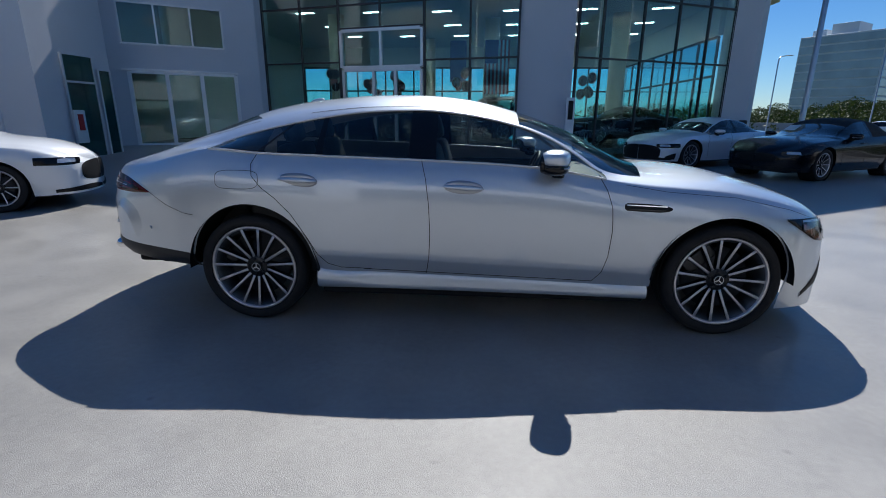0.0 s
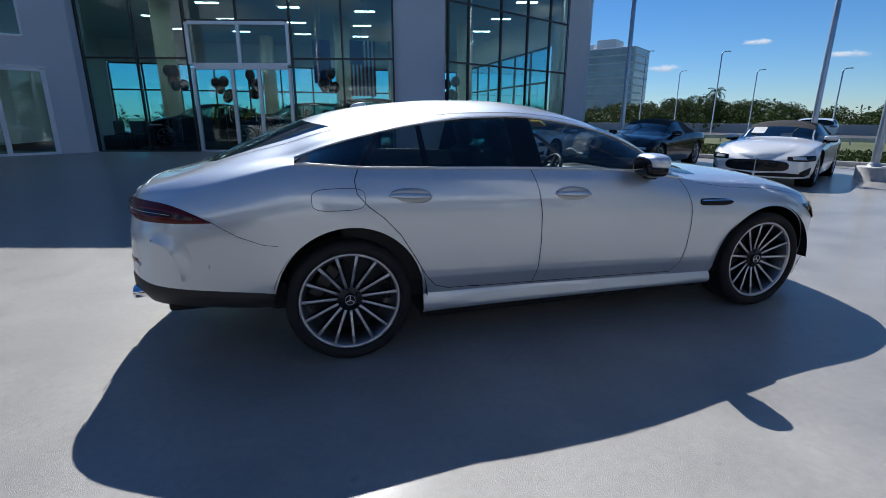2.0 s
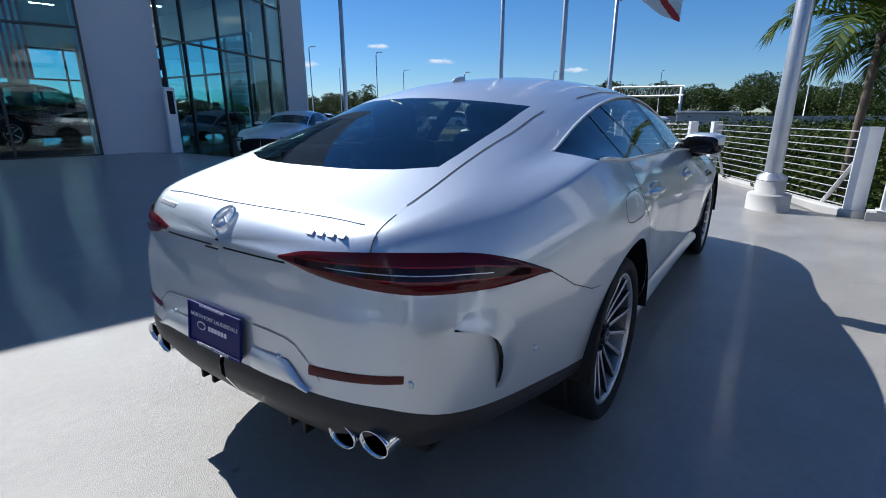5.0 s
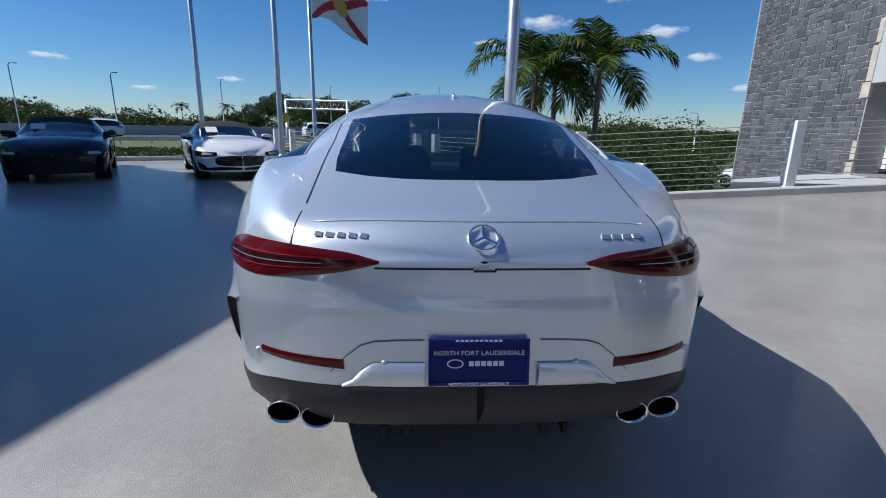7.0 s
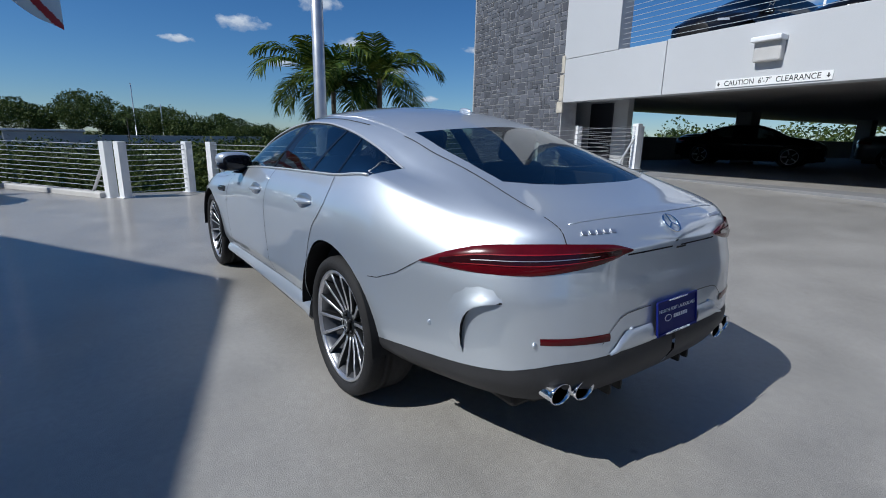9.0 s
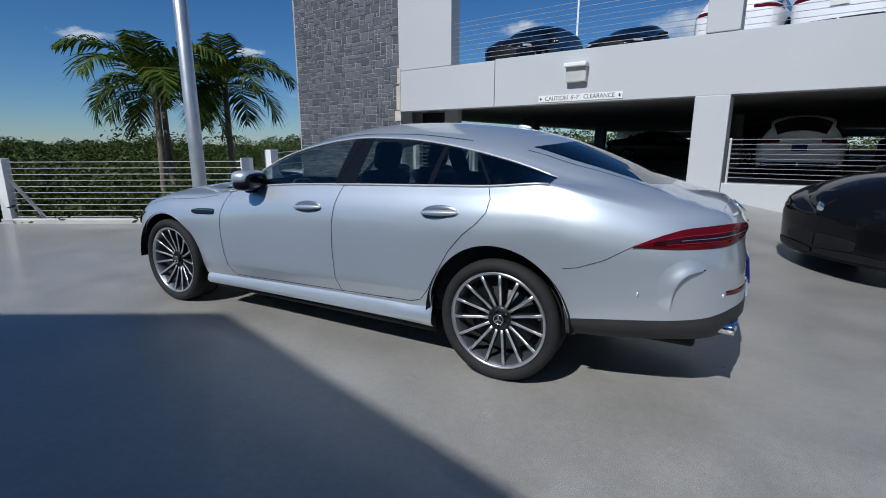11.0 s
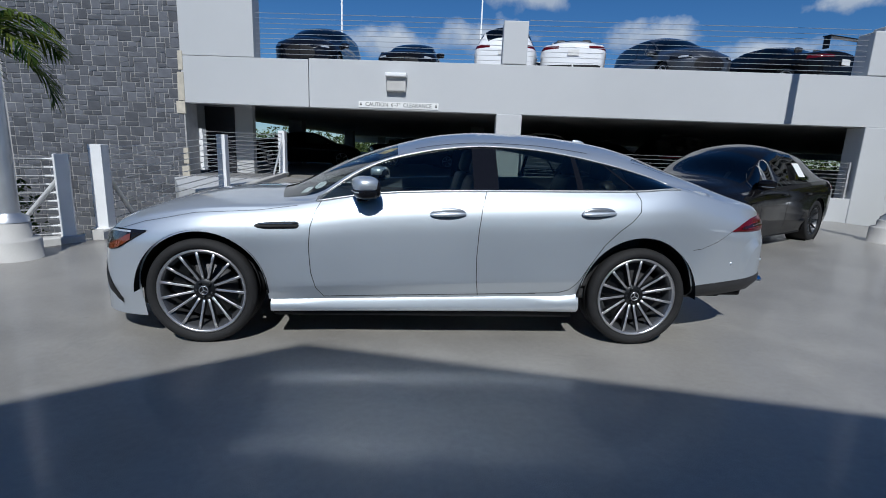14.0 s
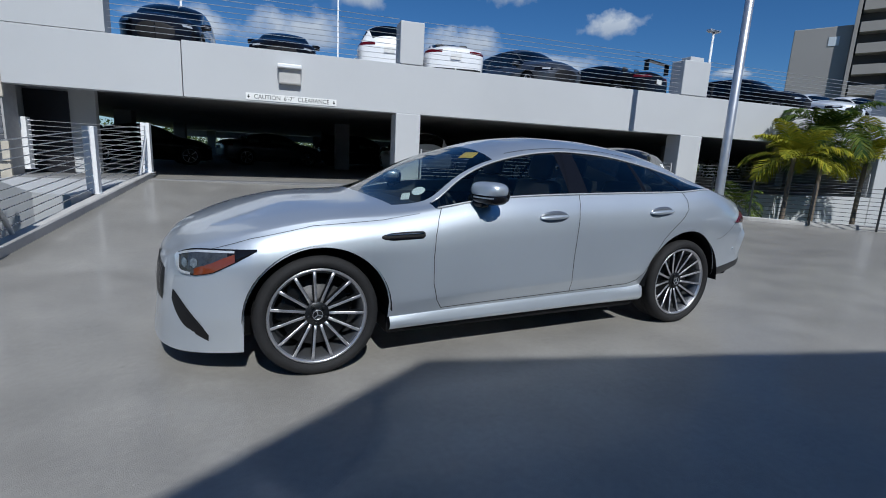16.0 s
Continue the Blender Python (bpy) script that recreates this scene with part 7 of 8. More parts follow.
# ---- plants ----
def leaf_material(name, col, col2, trans=0.25):
    m, nt, b = shader(name)
    N, L = nt.nodes, nt.links
    g, n1, mx = N.new("ShaderNodeNewGeometry"), N.new("ShaderNodeTexNoise"), N.new("ShaderNodeMix")
    mx.data_type = "RGBA"
    mx.inputs["A"].default_value, mx.inputs["B"].default_value = (*col, 1), (*col2, 1)
    n1.inputs["Scale"].default_value = 0.9
    L.new(g.outputs["Position"], n1.inputs["Vector"])
    ad = N.new("ShaderNodeMath")
    ad.operation = "MULTIPLY_ADD"
    ad.inputs[1].default_value, ad.inputs[2].default_value = 0.7, -0.05
    L.new(g.outputs["Random Per Island"], ad.inputs[0])
    av = N.new("ShaderNodeMath")
    av.operation = "MULTIPLY"
    av.inputs[1].default_value = 1.6
    L.new(n1.outputs["Fac"], av.inputs[0])
    mm = N.new("ShaderNodeMath")
    mm.operation = "MULTIPLY"
    mm.use_clamp = True
    L.new(ad.outputs[0], mm.inputs[0])
    L.new(av.outputs[0], mm.inputs[1])
    L.new(mm.outputs[0], mx.inputs["Factor"])
    L.new(mx.outputs["Result"], b.inputs["Base Color"])
    b.inputs["Roughness"].default_value = 0.6
    b.inputs["Specular IOR Level"].default_value = 0.15
    tl, ms = N.new("ShaderNodeBsdfTranslucent"), N.new("ShaderNodeMixShader")
    L.new(mx.outputs["Result"], tl.inputs[0])
    ms.inputs[0].default_value = trans
    L.new(b.outputs[0], ms.inputs[1])
    L.new(tl.outputs[0], ms.inputs[2])
    L.new(ms.outputs[0], N["Material Output"].inputs[0])
    return m


M_PALM = leaf_material("palm_leaf", (0.026, 0.060, 0.010), (0.21, 0.24, 0.034), 0.25)
M_PALMY = leaf_material("yellow_palm_leaf", (0.20, 0.23, 0.02), (0.60, 0.50, 0.04))
M_BUSH = leaf_material("shrub_leaf", (0.03, 0.055, 0.012), (0.12, 0.14, 0.03), 0.15)
M_TREE = leaf_material("tree_leaf", (0.024, 0.050, 0.013), (0.135, 0.155, 0.035), 0.15)
M_TRUNK = mat("palm_trunk_bark", (0.16, 0.13, 0.10), 0.9, var=0.3, scale=6, bump=0.4, bscale=25)


def cards(points, sizes, rnd, aspect=0.5):
    """Leaf blades scattered at points: flat quads that turn every way."""
    verts, faces = [], []
    for p, s in zip(points, sizes):
        a, b = rnd.uniform(0, 6.283), rnd.uniform(-1.0, 1.0)
        d = Vector((math.cos(a) * math.cos(b), math.sin(a) * math.cos(b), math.sin(b)))
        e = d.cross(Vector((rnd.uniform(-1, 1), rnd.uniform(-1, 1), rnd.uniform(-1, 1)))).normalized() * aspect
        n = len(verts)
        verts += [p - d * s * 0.5, p + e * s * 0.5, p + d * s * 0.5, p - e * s * 0.5]
        faces.append((n, n + 1, n + 2, n + 3))
    return verts, faces


def leaf_object(name, lumps, material, rnd, label, cat, kind="stuff"):
    """Foliage from lumps (centre, radii, count, leaf size): leaves sit near the lumps' outsides, uneven, with gaps."""
    verts, faces = [], []
    for c, r, n, size in lumps:
        pts, szs = [], []
        for _ in range(n):
            d = Vector((rnd.gauss(0, 1), rnd.gauss(0, 1), rnd.gauss(0, 1))).normalized()
            k = rnd.uniform(0.55, 1.0) ** 0.6 * (1 + 0.35 * noise.noise(d * 2.1 + Vector(c)))
            pts.append(Vector((c[0] + d.x * r[0] * k, c[1] + d.y * r[1] * k, c[2] + d.z * r[2] * k)))
            szs.append(size * rnd.uniform(0.6, 1.4))
        v, f = cards(pts, szs, rnd)
        o = len(verts)
        verts += v
        faces += [tuple(i + o for i in q) for q in f]
    me = bpy.data.meshes.new(name)
    me.from_pydata(verts, [], faces)
    me.materials.append(material)
    me.update()
    return tagged(new(name, me), label, cat, kind=kind)


def palm(x, y, z0, zc, material, label, seed, fronds=17, reach=1.7, lean=0.15, bend=1.0):
    rnd = random.Random(seed)
    root = thing("palm_tree", (x, y, z0), label, "palm tree", "palm trees")
    H = zc - z0
    bm = bmesh.new()
    add_tube(bm, [(lean * math.sin(2.2 * t), lean * 0.5 * t, H * t) for t in [k / 10 for k in range(11)]], 0.085, 10, r_end=0.055)
    part("trunk", bm, M_TRUNK, root)
    top = Vector((lean * math.sin(2.2), lean * 0.5, H))
    for k in range(fronds):
        az = 2 * math.pi * (k * 0.381966 % 1.0) + rnd.uniform(-.2, .2)
        up = 1.15 - 1.35 * (k / fronds) + rnd.uniform(-.15, .15)
        ln = reach * rnd.uniform(0.85, 1.15)
        out = Vector((math.cos(az), math.sin(az), 0))
        side = Vector((-math.sin(az), math.cos(az), 0))
        spine = []
        p, ang = Vector(top), up
        n = 15
        for i in range(n + 1):
            spine.append((p.copy(), ang))
            p += (out * math.cos(ang) + Vector((0, 0, math.sin(ang)))) * ln / n
            ang -= bend * (1.5 + 0.6 * (k / fronds)) / n * (0.25 + 1.5 * i / n)
        verts, faces = [], []
        for i in range(2, n + 1):
            p, ang = spine[i]
            t = i / n
            fwd = out * math.cos(ang) + Vector((0, 0, math.sin(ang)))
            upv = -out * math.sin(ang) + Vector((0, 0, math.cos(ang)))
            ll = ln * 0.40 * math.sin(math.pi * min(1, 0.18 + 0.80 * t)) ** 0.7
            for sgn in (-1, 1):
                for off in (0.0, 0.33, 0.67):
                    q = p + fwd * off * ln / n
                    d = (side * sgn * 0.80 + fwd * rnd.uniform(0.45, 0.75) + upv * rnd.uniform(0.05, 0.40)).normalized()
                    droop = Vector((0, 0, -0.62 * ll * (0.25 + t) * rnd.uniform(0.7, 1.2)))
                    w = fwd * 0.026 * ln / 1.7
                    o = len(verts)
                    m1 = q + d * ll * 0.55 + droop * 0.25
                    e1 = q + d * ll + droop
                    verts += [q - w * 0.6, q + w * 0.6, m1 + w, m1 - w, e1]
                    faces += [(o, o + 1, o + 2, o + 3), (o + 3, o + 2, o + 4)]
        me = bpy.data.meshes.new("frond")
        me.from_pydata(verts, [], faces)
        me.materials.append(material)
        fr = new("frond", me)
        fr.parent = root
        bm = bmesh.new()
        add_tube(bm, [s[0] for s in spine[::2]], 0.016, 5, r_end=0.004)
        part("stalk", bm, material, fr)
    return root


palm(6.45, -3.75, -1.7, 2.55, M_PALM, "green feather palm beyond the railing", 3, 15, 1.50)
palm(7.1, -2.3, -1.7, 2.45, M_PALM, "green feather palm beyond the railing", 8, 14, 1.48, -0.2)
palm(7.6, -3.2, -1.7, 2.3, M_PALM, "green feather palm beyond the railing", 12, 9, 1.4, 0.25)
palm(-13.4, -4.95, -1.8, 1.75, M_PALMY, "yellow-green palm behind the railing", 21, 16, 1.35, bend=0.7)
palm(-15.2, -5.1, -1.8, 2.5, M_PALM, "green feather palm behind the railing", 22, 17, 1.6)
palm(-16.6, -4.6, -1.8, 1.9, M_PALMY, "yellow-green palm behind the railing", 23, 14, 1.35, bend=0.7)
palm(-11.9, -5.5, -1.8, 0.35, M_PALM, "low green palm behind the railing", 25, 12, 0.9)

rnd = random.Random(11)
lumps = []
for k in range(330):
    x, y = rnd.uniform(5.0, 19), rnd.uniform(-9.2, 4.2)
    edge = lerp_table(EAST, y) + 0.9
    if x < edge or x > 19:
        continue
    if y < 0.9 - 0.62 * (x + 3.9) or y < 4.6 - 1.39 * (x - 0.7):
        continue
    hh = -0.12 + 0.50 * ease(0, 5, x - edge) + 0.75 * rnd.random() ** 1.6 + 0.25 * ease(2.6, 4.2, -y) * ease(8.5, 10.5, x) - 0.45 * ease(-1.5, 2.5, y) * ease(0, 3, 12 - x)
    lumps.append(((x, y, hh - 0.75), (0.85, 0.85, 0.8), 620, 0.10))
    lumps.append(((x, y, hh - 1.8), (1.0, 1.0, 1.0), 200, 0.16))
for k in range(34):
    x, y = 20.5 + rnd.uniform(-2.5, 3.5), -10.6 + rnd.uniform(-2.6, 2.4)
    lumps.append(((x, y, rnd.uniform(-1.2, 0.75)), (1.5, 1.5, 1.3), 620, 0.15))
for k in range(60):
    t = rnd.random()
    x, y = 13.2 + 3.5 * rnd.random() - 3.4 * t, 5.9 + 7 * t + rnd.uniform(0, 1.5)
    lumps.append(((x + 1.0, y, -0.75), (0.7, 0.7, 0.55), 150, 0.12))
leaf_object("shrubs", lumps, M_BUSH, rnd, "dense dark green shrubs below the deck's edge", "shrubs")


def skyline(az):
    return lerp_table([(-60, .7), (-40, .5), (-30, .7), (-20, 1.0), (-14, 1.6), (-8, 2.6), (0, 4.1), (6, 3.6), (12, 4.2), (17, 4.1), (20, 2.6), (22, 1.1), (27, 0.9), (30, 1.7), (34, 1.4), (38, 2.2), (47, 2.9), (52, 2.1), (58, 2.0), (75, 2.0)], az)


lumps = []
for row, dist in enumerate((88, 104)):
    az = -40.0
    while az < 75:
        az += rnd.uniform(1.2, 2.3)
        d = dist * rnd.uniform(0.93, 1.08)
        h = 1.3 + d * math.tan(radians(skyline(az) * rnd.uniform(0.72, 1.08)))
        x, y = d * math.cos(radians(az)), d * math.sin(radians(az))
        for _ in range(4):
            r = rnd.uniform(1.4, 2.5)
            zz = max(-0.5, h - r - rnd.uniform(0, 0.45) * (h + 1))
            lumps.append(((x + rnd.uniform(-1.9, 1.9), y + rnd.uniform(-1.9, 1.9), zz), (r, r, r * 0.8), 820, 0.29))
        lumps.append(((x, y, -0.4), (2.6, 2.6, 1.6), 260, 0.5))
for k in range(190):
    az = rnd.uniform(-150, -62)
    d = rnd.uniform(55, 75)
    x, y = d * math.cos(radians(az)), d * math.sin(radians(az))
    lumps.append(((x, y, rnd.uniform(-0.6, 2.0)), (2.2, 2.2, 2.0), 200, 0.4))
for k in range(90):
    az = rnd.uniform(25, 200)
    d = rnd.uniform(60, 80)
    x, y = d * math.cos(radians(az)), d * math.sin(radians(az))
    lumps.append(((x, y, rnd.uniform(-0.5, 1.6)), (2.4, 2.4, 2.0), 180, 0.45))
side = random.Random(47)
for k in range(120):
    az = side.uniform(-66, -37)
    d = side.uniform(66, 92)
    x, y = d * math.cos(radians(az)), d * math.sin(radians(az))
    lumps.append(((x, y, side.uniform(-1.2, 1.5)), (2.2, 2.2, 1.6), 300, 0.35))
leaf_object("woods", lumps, M_TREE, rnd, "dark green woods along the horizon", "woods")
lumps = []
for k in range(140):
    az, d = rnd.uniform(-36, -18), rnd.uniform(19, 60)
    x, y = d * math.cos(radians(az)), d * math.sin(radians(az))
    lumps.append(((x, y, -1.7 + rnd.uniform(0, 1.2)), (1.2, 1.2, 0.9), 170, 0.24))
for k in range(750):
    az, d = rnd.uniform(12, 52), rnd.uniform(17.5, 33)
    x, y = d * math.cos(radians(az)), d * math.sin(radians(az))
    z = -1.6 + 1.35 * ease(0.72, 0.95, math.cos(radians(az) - 0.55)) * ease(12, 19, d) + 0.5 * noise.noise((x * 0.05, y * 0.05, 0)) * min(1, d / 30)
    lumps.append(((x, y, z + 0.02), (0.55, 0.55, 0.09 + 0.08 * rnd.random()), 44, 0.17))
leaf_object("scrub", lumps, M_BUSH, rnd, "loose green scrub in the field", "scrub")
for k, (az, d, h) in enumerate(((26, 92, 3.6), (21.5, 96, 3.8), (-1.5, 60, 2.6), (44, 90, 5.5))):
    palm(d * math.cos(radians(az)), d * math.sin(radians(az)), -1.2, h, M_TREE, "far green palm against the sky", 40 + k, 12, 1.5)

# ---- highway ----
HW = pose(49, 24, -0.25, 0, 0, 117)
structure(bar("road_1", (-60, -7, -1.2), (60, 7, -0.05), HW, M_ASPHALT), "grey asphalt highway", "road")
structure(bar("wall_barrier_1", (-60, -7.4, -1.2), (60, -7.05, 1.0), HW, M_BARRIER), "pale concrete highway barrier", "barrier")
fence = thing("guard_rail", (0, 0, 0), "steel guard rail on posts along the verge", "guard rail")
fence.matrix_basis = pose(35, 18.5, -0.55, 0, 0, 117)
for k in range(-10, 11):
    bm = bmesh.new()
    add_box(bm, (k * 2 - 0.05, -0.05, -0.6), (k * 2 + 0.05, 0.05, 0.62))
    part("post", bm, M_STEEL, fence)
bm = bmesh.new()
add_box(bm, (-22, -0.09, 0.36), (22, -0.05, 0.64), bevel=0.015)
part("beam", bm, M_STEEL, fence)
for nm, lb, kd, mt, u, v, tn, hh in (("highway_suv", "silver sport utility car on the highway", "suv", M_PPEARL, 8, 4.5, 0, 1.7), ("highway_sedan", "dark sedan on the highway", "sedan", M_PBLACK, -2, 4.2, 0, 1.45), ("highway_van", "white crossover car on the highway", "suv", M_PWHITE, -13, 4.4, 180, 1.75), ("highway_wagon", "silver sedan on the highway", "sedan", M_PPEARL, 22, 4.4, 0, 1.45)):
    p = HW @ Vector((u, v, -0.048))
    build_car(nm, lb, make_spec(kd, 2.8, 0.92, 0.98, 0.93, hh, 0.345), mt, M_DARKGLASS, p, 117 + tn, "cars on the highway", spokes=5, stations=36)
gantry = thing("sign_gantry", (0, 0, 0), "grey steel truss gantry over the highway", "gantry")
gx, gy = 72 * math.cos(radians(12)), 72 * math.sin(radians(12))
gantry.matrix_basis = pose(gx, gy, -1.3, 0, 0, 102)
for s in (-4.4, 4.4):
    bm = bmesh.new()
    add_tube(bm, [(s, 0, 0), (s, 0, 6.0)], 0.22, 10)
    part("leg", bm, M_STEEL, gantry)
for y in (-0.6, 0.6):
    for z in (4.7, 5.9):
        bm = bmesh.new()
        add_tube(bm, [(-4.6, y, z), (4.6, y, z)], 0.10, 8)
        part("chord", bm, M_STEEL, gantry)
for k in range(12):
    bm = bmesh.new()
    x = -4.4 + 0.75 * k
    add_tube(bm, [(x, -0.6, 4.7), (x + 0.37, -0.6, 5.9), (x + 0.75, -0.6, 4.7)], 0.06, 6)
    part("brace", bm, M_STEEL, gantry)
for k, (az, d, h, r) in enumerate(((33.0, 50, 6.5, 0.09), (43.5, 55, 9, 0.09), (40.2, 60, 7.5, 0.08), (22.3, 70, 8.0, 0.09), (51, 60, 10, 0.10), (47.5, 70, 8.5, 0.08), (-2.5, 80, 9, 0.1), (-5.0, 85, 6.5, 0.12), (-33, 40, 3.8, 0.08), (58.5, 48, 7.5, 0.08), (16.3, 75, 7.5, 0.1), (10.6, 60, 7.0, 0.07))):
    lpst = thing("street_lamp", (d * math.cos(radians(az)), d * math.sin(radians(az)), -1.4), "slim grey street lamp by the highway", "street lamp", "street lamps")
    bm = bmesh.new()
    add_tube(bm, [(0, 0, 0), (0, 0, h), (0.12, 0, h + 0.2)], r * 0.8, 8, r_end=r * 0.5)
    part("mast", bm, M_STEEL, lpst)
    bm = bmesh.new()
    add_tube(bm, [(0.12, 0, h + 0.2), (0.7, 0, h + 0.3)], r * 0.5, 6)
    part("arm", bm, M_STEEL, lpst)
    bm = bmesh.new()
    add_ellipsoid(bm, (0.85, 0, h + 0.3), (0.28, 0.10, 0.05))
    part("lamp_head", bm, M_STEEL, lpst)
ysign = thing("warning_sign", (62 * math.cos(radians(15.8)), 62 * math.sin(radians(15.8)), -0.5), "yellow diamond warning sign on a post", "road sign")
bm = bmesh.new()
add_tube(bm, [(0, 0, 0), (0, 0, 2.4)], 0.05, 6)
part("post", bm, M_STEEL, ysign)
bm = bmesh.new()
add_box(bm, (-0.02, -0.5, -0.5), (0.02, 0.5, 0.5))
part("plate", bm, M_YELLOW, ysign).matrix_basis = pose(-0.06, 0, 2.5, 45, 0, 15)

# ---- far buildings ----
M_OFFICE = mat("office_concrete", (0.55, 0.60, 0.65), 0.6, var=0.08, scale=0.1)
M_OFFICEG = mat("office_ribbon_glass", (0.30, 0.38, 0.45), 0.12, var=0.25, scale=0.15, coat=0.5)
M_HOTEL = mat("hotel_render", (0.30, 0.29, 0.28), 0.75, var=0.06, scale=0.1)
# render darkened for the wall behind the balconies: recess shade put into colour
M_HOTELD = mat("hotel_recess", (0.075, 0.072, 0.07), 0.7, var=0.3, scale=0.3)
M_HOTELB = mat("hotel_slab", (0.30, 0.285, 0.265), 0.75, var=0.08, scale=0.2)
D = 262
off = thing("office_tower", (D * math.cos(radians(55)), D * math.sin(radians(55)), -2), "pale office tower with dark ribbon windows", "office building", turn=35)
bm = bmesh.new()
add_box(bm, (-11, -14.5, 0), (11, 14.5, 35.5), bevel=0.3)
part("wall", bm, M_OFFICE, off)
for f in range(10):
    z = 2.0 + 3.35 * f
    for nm, a, b in (("window_band", (-11.15, -14.0, z), (-11.0, 14.0, z + 2.7)), ("window_band", (-10.5, -14.65, z), (10.5, -14.5, z + 2.7)), ("window_band", (11.0, -14, z), (11.15, 14, z + 2.7))):
        bm = bmesh.new()
        add_box(bm, a, b)
        part(nm, bm, M_OFFICEG, off)
for a, b in (((-6, -3, 35.5), (6, 6, 40)), ((-5, 8, 35.5), (4, 13, 38.5))):
    bm = bmesh.new()
    add_box(bm, a, b, bevel=0.2)
    part("plant_room", bm, M_OFFICE, off)
D = 95
hotel = thing("hotel_block", (D * math.cos(radians(-156.2)), D * math.sin(radians(-156.2)), -3), "grey rendered hotel block with stacked balconies", "hotel", turn=25)
bm = bmesh.new()
add_box(bm, (-9, -8.4, 0), (9, -1.7, 24.9), bevel=0.1)
part("wall", bm, M_HOTEL, hotel)
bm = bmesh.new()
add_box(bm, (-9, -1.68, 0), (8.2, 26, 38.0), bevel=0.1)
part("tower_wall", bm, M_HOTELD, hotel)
for f in range(13):
    bm = bmesh.new()
    add_box(bm, (7.5, -1.0, 1.6 + 2.75 * f), (10.0, 26, 2.9 + 2.75 * f), bevel=0.03)
    part("balcony", bm, M_HOTELB, hotel)
for k in range(6):
    bm = bmesh.new()
    add_box(bm, (7.6, -1.66 + 4.6 * k, 0), (10.1, -1.2 + 4.6 * k, 38), bevel=0.03)
    part("fin_wall", bm, M_HOTELB, hotel)
bm = bmesh.new()
add_box(bm, (9.0, -4.2, 22.3), (9.08, -3.0, 23.5))
part("vent_panel", bm, M_OFFICE, hotel)
shed = thing("long_shed", (60 * math.cos(radians(5.5)), 60 * math.sin(radians(5.5)), -1.9), "low grey shed with a flat roof", "shed", turn=95)
bm = bmesh.new()
add_box(bm, (-3, -3, 0), (3, 3, 3.0), bevel=0.05)
part("wall", bm, M_BARRIER, shed)
bm = bmesh.new()
add_box(bm, (-3.2, -3.2, 3.0), (3.2, 3.2, 3.2), bevel=0.05)
part("roof", bm, M_STEEL, shed)
P2 = (22.5, -19.5)
build_car("field_car", "white car parked on the lower lot", make_spec("suv", 2.8, 0.92, 0.98, 0.93, 1.65, 0.345), M_PWHITE, M_DARKGLASS, (P2[0], P2[1], -1.9), 20, stations=36, spokes=5)


# ---- clouds ----
def cloud_material():
    m, nt, b = shader("cloud")
    N, L = nt.nodes, nt.links
    N.remove(b)
    co, n1, mp = N.new("ShaderNodeTexCoord"), N.new("ShaderNodeTexNoise"), N.new("ShaderNodeMapping")
    info = N.new("ShaderNodeObjectInfo")
    n1.noise_dimensions = "4D"
    n1.inputs["Scale"].default_value, n1.inputs["Detail"].default_value, n1.inputs["Roughness"].default_value = 1.7, 9, 0.55
    wm = N.new("ShaderNodeMath")
    wm.operation, wm.inputs[1].default_value = "MULTIPLY", 37.0
    L.new(info.outputs["Random"], wm.inputs[0])
    L.new(wm.outputs[0], n1.inputs["W"])
    L.new(co.outputs["Object"], mp.inputs["Vector"])
    mp.inputs["Scale"].default_value = (2.1, 1.0, 1.0)
    L.new(mp.outputs[0], n1.inputs["Vector"])
    ln = N.new("ShaderNodeVectorMath")
    ln.operation = "LENGTH"
    L.new(co.outputs["Object"], ln.inputs[0])
    fall = N.new("ShaderNodeMapRange")
    fall.inputs["From Min"].default_value, fall.inputs["From Max"].default_value = 0.15, 1.0
    fall.inputs["To Min"].default_value, fall.inputs["To Max"].default_value = 0.30, -0.55
    L.new(ln.outputs["Value"], fall.inputs["Value"])
    ad = N.new("ShaderNodeMath")
    L.new(n1.outputs["Fac"], ad.inputs[0])
    L.new(fall.outputs[0], ad.inputs[1])
    al = N.new("ShaderNodeMapRange")
    al.inputs["From Min"].default_value, al.inputs["From Max"].default_value = 0.42, 0.78
    al.inputs["To Max"].default_value = 0.9
    L.new(ad.outputs[0], al.inputs["Value"])
    # the card glows by itself instead of being lit by the sun
    em, tr, mx = N.new("ShaderNodeEmission"), N.new("ShaderNodeBsdfTransparent"), N.new("ShaderNodeMixShader")
    em.inputs[0].default_value, em.inputs[1].default_value = (0.95, 0.93, 0.92, 1), 0.75
    # shaded underside and sunlit top are put into the glow's colour
    sep, foot, shade_mix = N.new("ShaderNodeSeparateXYZ"), N.new("ShaderNodeMapRange"), N.new("ShaderNodeMix")
    L.new(co.outputs["Object"], sep.inputs[0])
    foot.inputs["From Min"].default_value, foot.inputs["From Max"].default_value = -0.45, 0.35
    L.new(sep.outputs["Y"], foot.inputs["Value"])
    shade_mix.data_type = "RGBA"
    shade_mix.inputs["A"].default_value, shade_mix.inputs["B"].default_value = (0.56, 0.60, 0.68, 1), (1.0, 0.98, 0.96, 1)
    L.new(foot.outputs[0], shade_mix.inputs["Factor"])
    L.new(shade_mix.outputs["Result"], em.inputs[0])
    L.new(al.outputs[0], mx.inputs[0])
    L.new(tr.outputs[0], mx.inputs[1])
    L.new(em.outputs[0], mx.inputs[2])
    L.new(mx.outputs[0], N["Material Output"].inputs[0])
    return m


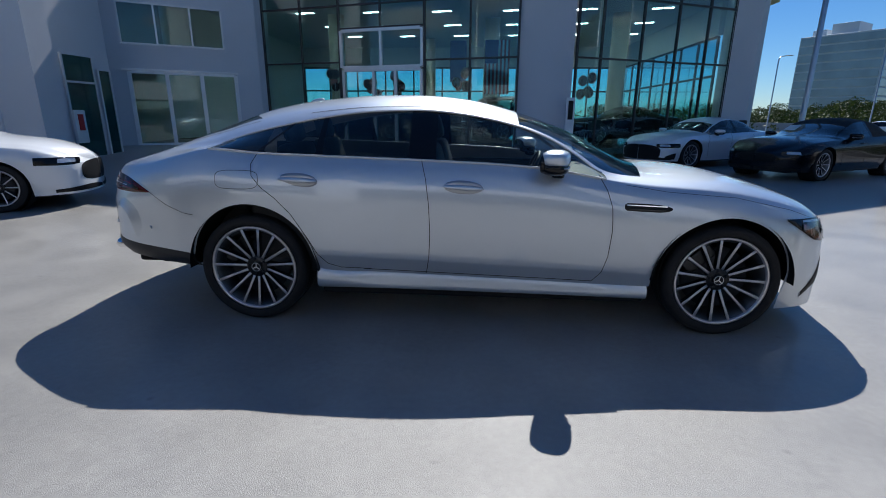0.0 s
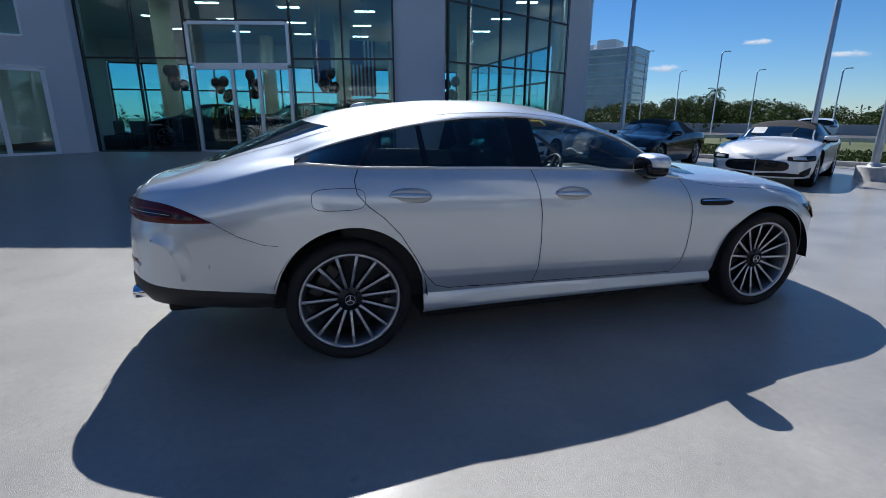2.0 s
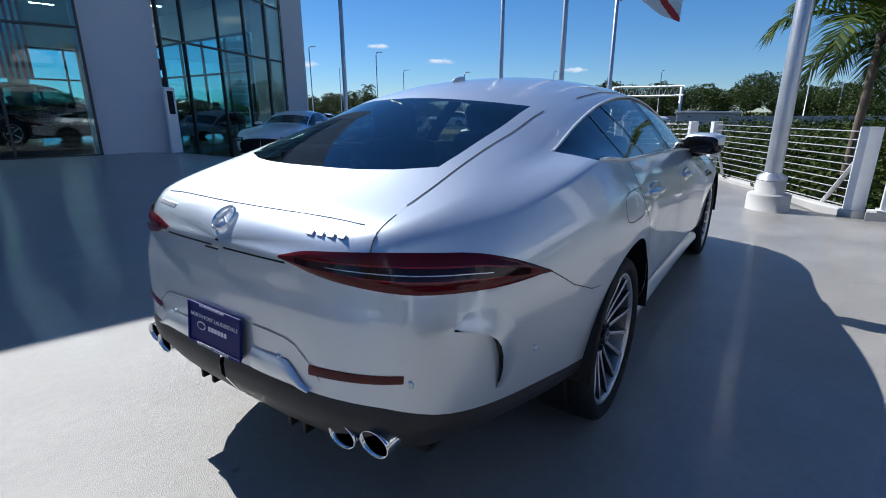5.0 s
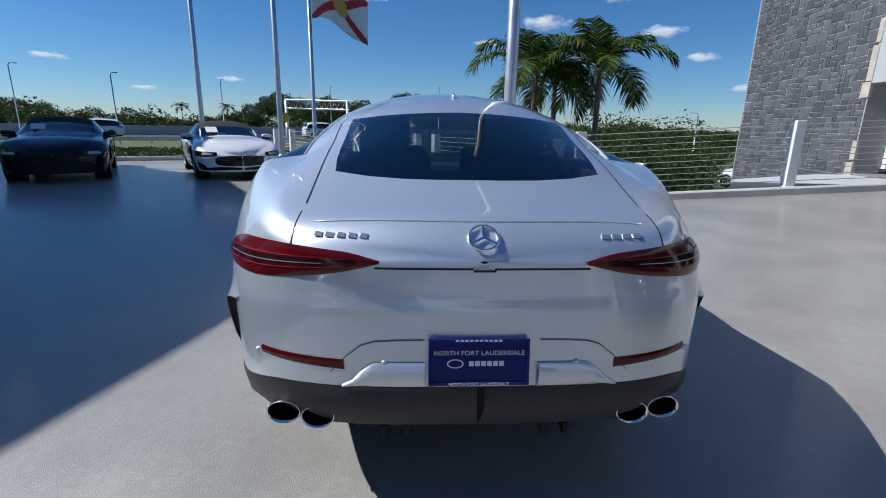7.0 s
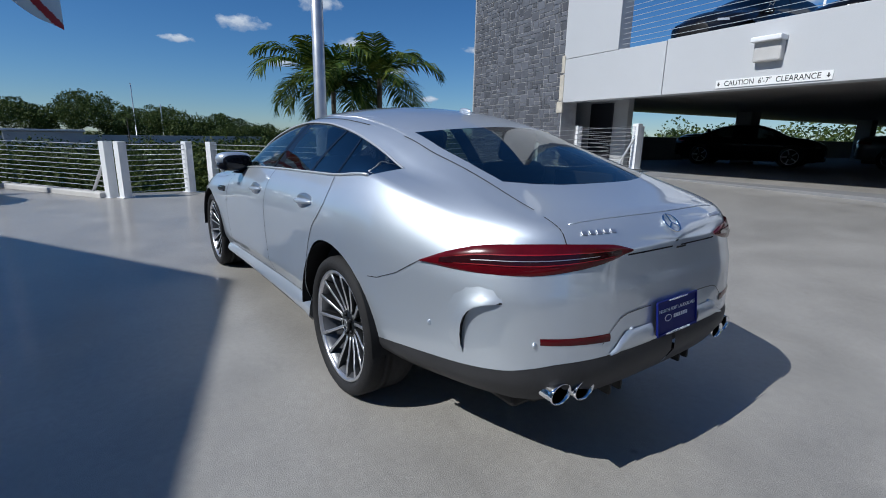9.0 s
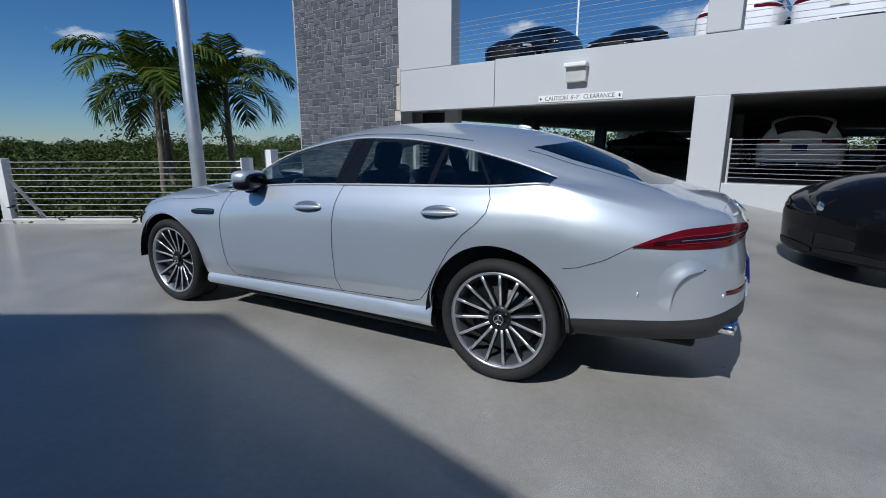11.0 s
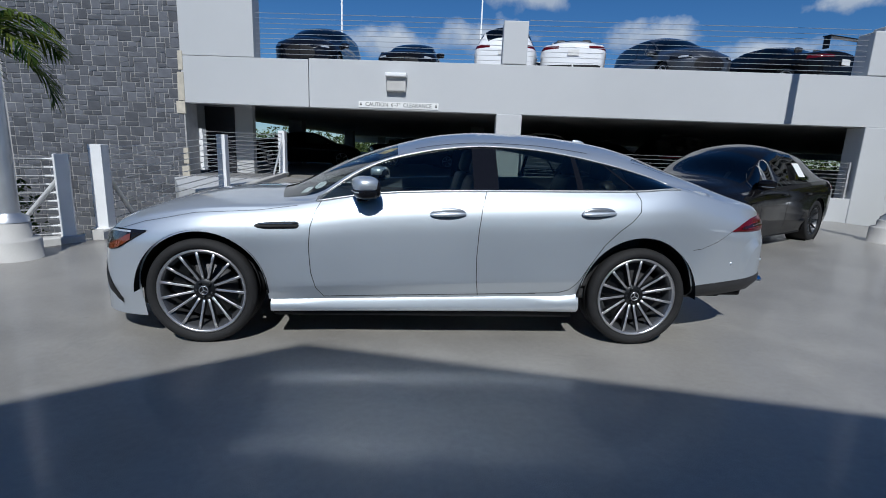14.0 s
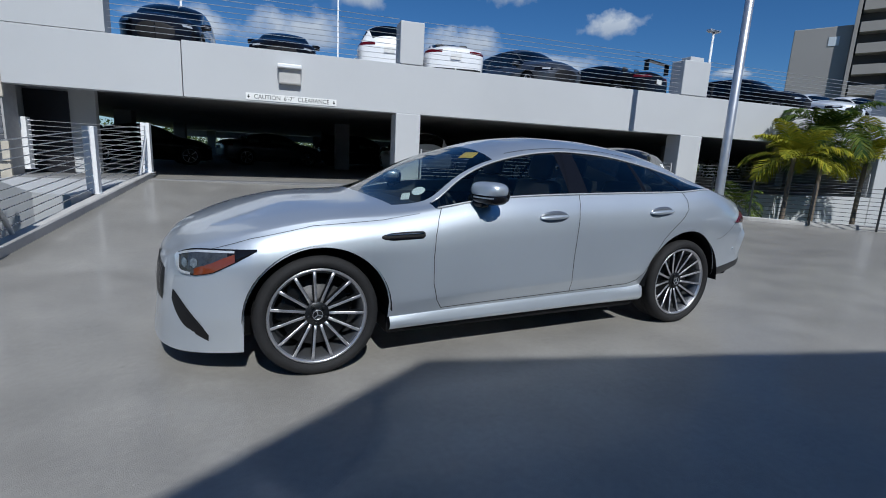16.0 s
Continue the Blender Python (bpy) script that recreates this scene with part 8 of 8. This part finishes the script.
M_CLOUD = cloud_material()
for k, (az, el, w, h) in enumerate(((-54, 8.5, 15, 2.2), (-47, 5.5, 10, 1.6), (-30, 7.2, 7, 1.3), (-26, 9.8, 9, 1.8), (-18, 7.5, 6, 1.4), (-34, 4.2, 5, 1.1), (-14, 11.0, 10, 2.2), (-22, 13.5, 9, 2.4), (-40, 9.5, 8, 1.4), (-8, 9, 6, 1.2), (20, 4.4, 5, 0.9), (35, 5.5, 7, 1.0), (28, 3.2, 6, 0.8), (50, 5.0, 6, 1.1), (5, 13.5, 9, 2.0), (-88, 11.5, 20, 5.6), (-99, 12.5, 22, 6.4), (-108, 9.0, 16, 3.8), (-117, 12.5, 18, 5.6), (-127, 10.0, 24, 5.0), (-133, 14.5, 12, 4.0), (-104, 17, 18, 6), (-122, 18, 14, 5), (-70, 12.5, 9, 2.6), (-145, 9.5, 8, 2.0), (-78, 9.0, 7, 2.0), (42, 7.0, 5, 0.9))):
    d = 2400
    c = Vector((math.cos(radians(az)) * math.cos(radians(el)), math.sin(radians(az)) * math.cos(radians(el)), math.sin(radians(el)))) * d
    me = bpy.data.meshes.new("cloud")
    me.from_pydata([(-1, -1, 0), (1, -1, 0), (1, 1, 0), (-1, 1, 0)], [], [(0, 1, 2, 3)])
    me.materials.append(M_CLOUD)
    cl = structure(new("backdrop_cloud_%d" % (k + 1), me), "white fair-weather cloud in the sky", "cloud")
    cl.matrix_basis = look(c, (0, 0, 0)) @ Matrix.Diagonal((d * math.tan(radians(w / 2)), d * math.tan(radians(h / 2)) * 1.3, 1, 1))
    cl.visible_shadow = False

# ---- stone cladding, last ----
CELL = 0.12
NX, NZ = 39, 100
rnd = random.Random(4)
taken = [[False] * NZ for _ in range(NX)]
STONES = {}


def stone_mesh(w, h, variant):
    key = (w, h, variant)
    if key not in STONES:
        g = 0.004
        r = random.Random(w * 100 + h * 10 + variant)
        bm = bmesh.new()
        x0, x1, z0, z1 = g, w * CELL - g, g, h * CELL - g
        j = lambda: r.uniform(-0.004, 0.004)
        back = [bm.verts.new(p) for p in ((x0, -0.03, z0), (x1, -0.03, z0), (x1, -0.03, z1), (x0, -0.03, z1))]
        front = [bm.verts.new((x + j(), r.uniform(-0.002, 0.008), z + j())) for x, z in ((x0 + .008, z0 + .008), (x1 - .008, z0 + .008), (x1 - .008, z1 - .008), (x0 + .008, z1 - .008))]
        mid = bm.verts.new(((x0 + x1) / 2 + j() * 4, r.uniform(0.002, 0.010), (z0 + z1) / 2 + j() * 3))
        for k in range(4):
            bm.faces.new((back[k], back[(k + 1) % 4], front[(k + 1) % 4], front[k]))
            bm.faces.new((front[k], front[(k + 1) % 4], mid))
        bmesh.ops.recalc_face_normals(bm, faces=bm.faces[:])
        me = bpy.data.meshes.new("stone")
        bm.to_mesh(me)
        bm.free()
        me.materials.append(M_STONE)
        STONES[key] = me
    return STONES[key]


M_STONEREST = mat("split_stone_rest", (0.098, 0.103, 0.118), 0.75, var=0.25, scale=6, bump=0.35, bscale=45, per_island=0.32)
rest_v, rest_f = [], []
count = 0
for j in range(NZ):
    for i in range(NX):
        if taken[i][j]:
            continue
        w, h = rnd.choice(((2, 1), (2, 1), (3, 1), (2, 2), (1, 1), (3, 2), (1, 2), (2, 1)))
        while w > 1 and (i + w > NX or any(taken[i + a][j] for a in range(w))):
            w -= 1
        if h > 1 and (j + h > NZ or any(taken[i + a][j + 1] for a in range(w))):
            h = 1
        for a in range(w):
            for b in range(h):
                taken[i + a][j + b] = True
        me = stone_mesh(w, h, rnd.randrange(3))
        m = ST @ Matrix.Translation((0.03 + i * CELL, 0.0, -2.2 + j * CELL))
        z = -2.2 + j * CELL
        if 0.6 < z < 3.4 and count < 300 and i * CELL < 2.4:
            ob = new("stone", me)
            ob.parent = tower
            ob.matrix_basis = m
            count += 1
        else:
            o = len(rest_v)
            rest_v += [m @ v.co for v in me.vertices]
            rest_f += [tuple(q + o for q in p.vertices) for p in me.polygons]
me = bpy.data.meshes.new("stone_rest")
me.from_pydata(rest_v, [], rest_f)
me.materials.append(M_STONEREST)
ob = new("stone_rest", me)
ob.parent = tower
tagged(ob, kind="stuff")
for z0, z1, x in ((0.15, 0.7, 0.16), (0.75, 1.15, 0.10), (2.0, 2.3, 0.20), (2.32, 3.0, 0.13), (3.05, 3.5, 0.09)):
    bm = bmesh.new()
    add_box(bm, (-0.03, -0.04, z0), (x, 0.022, z1), bevel=0.006)
    part("patch_block", bm, M_TAN, tower).matrix_basis = ST
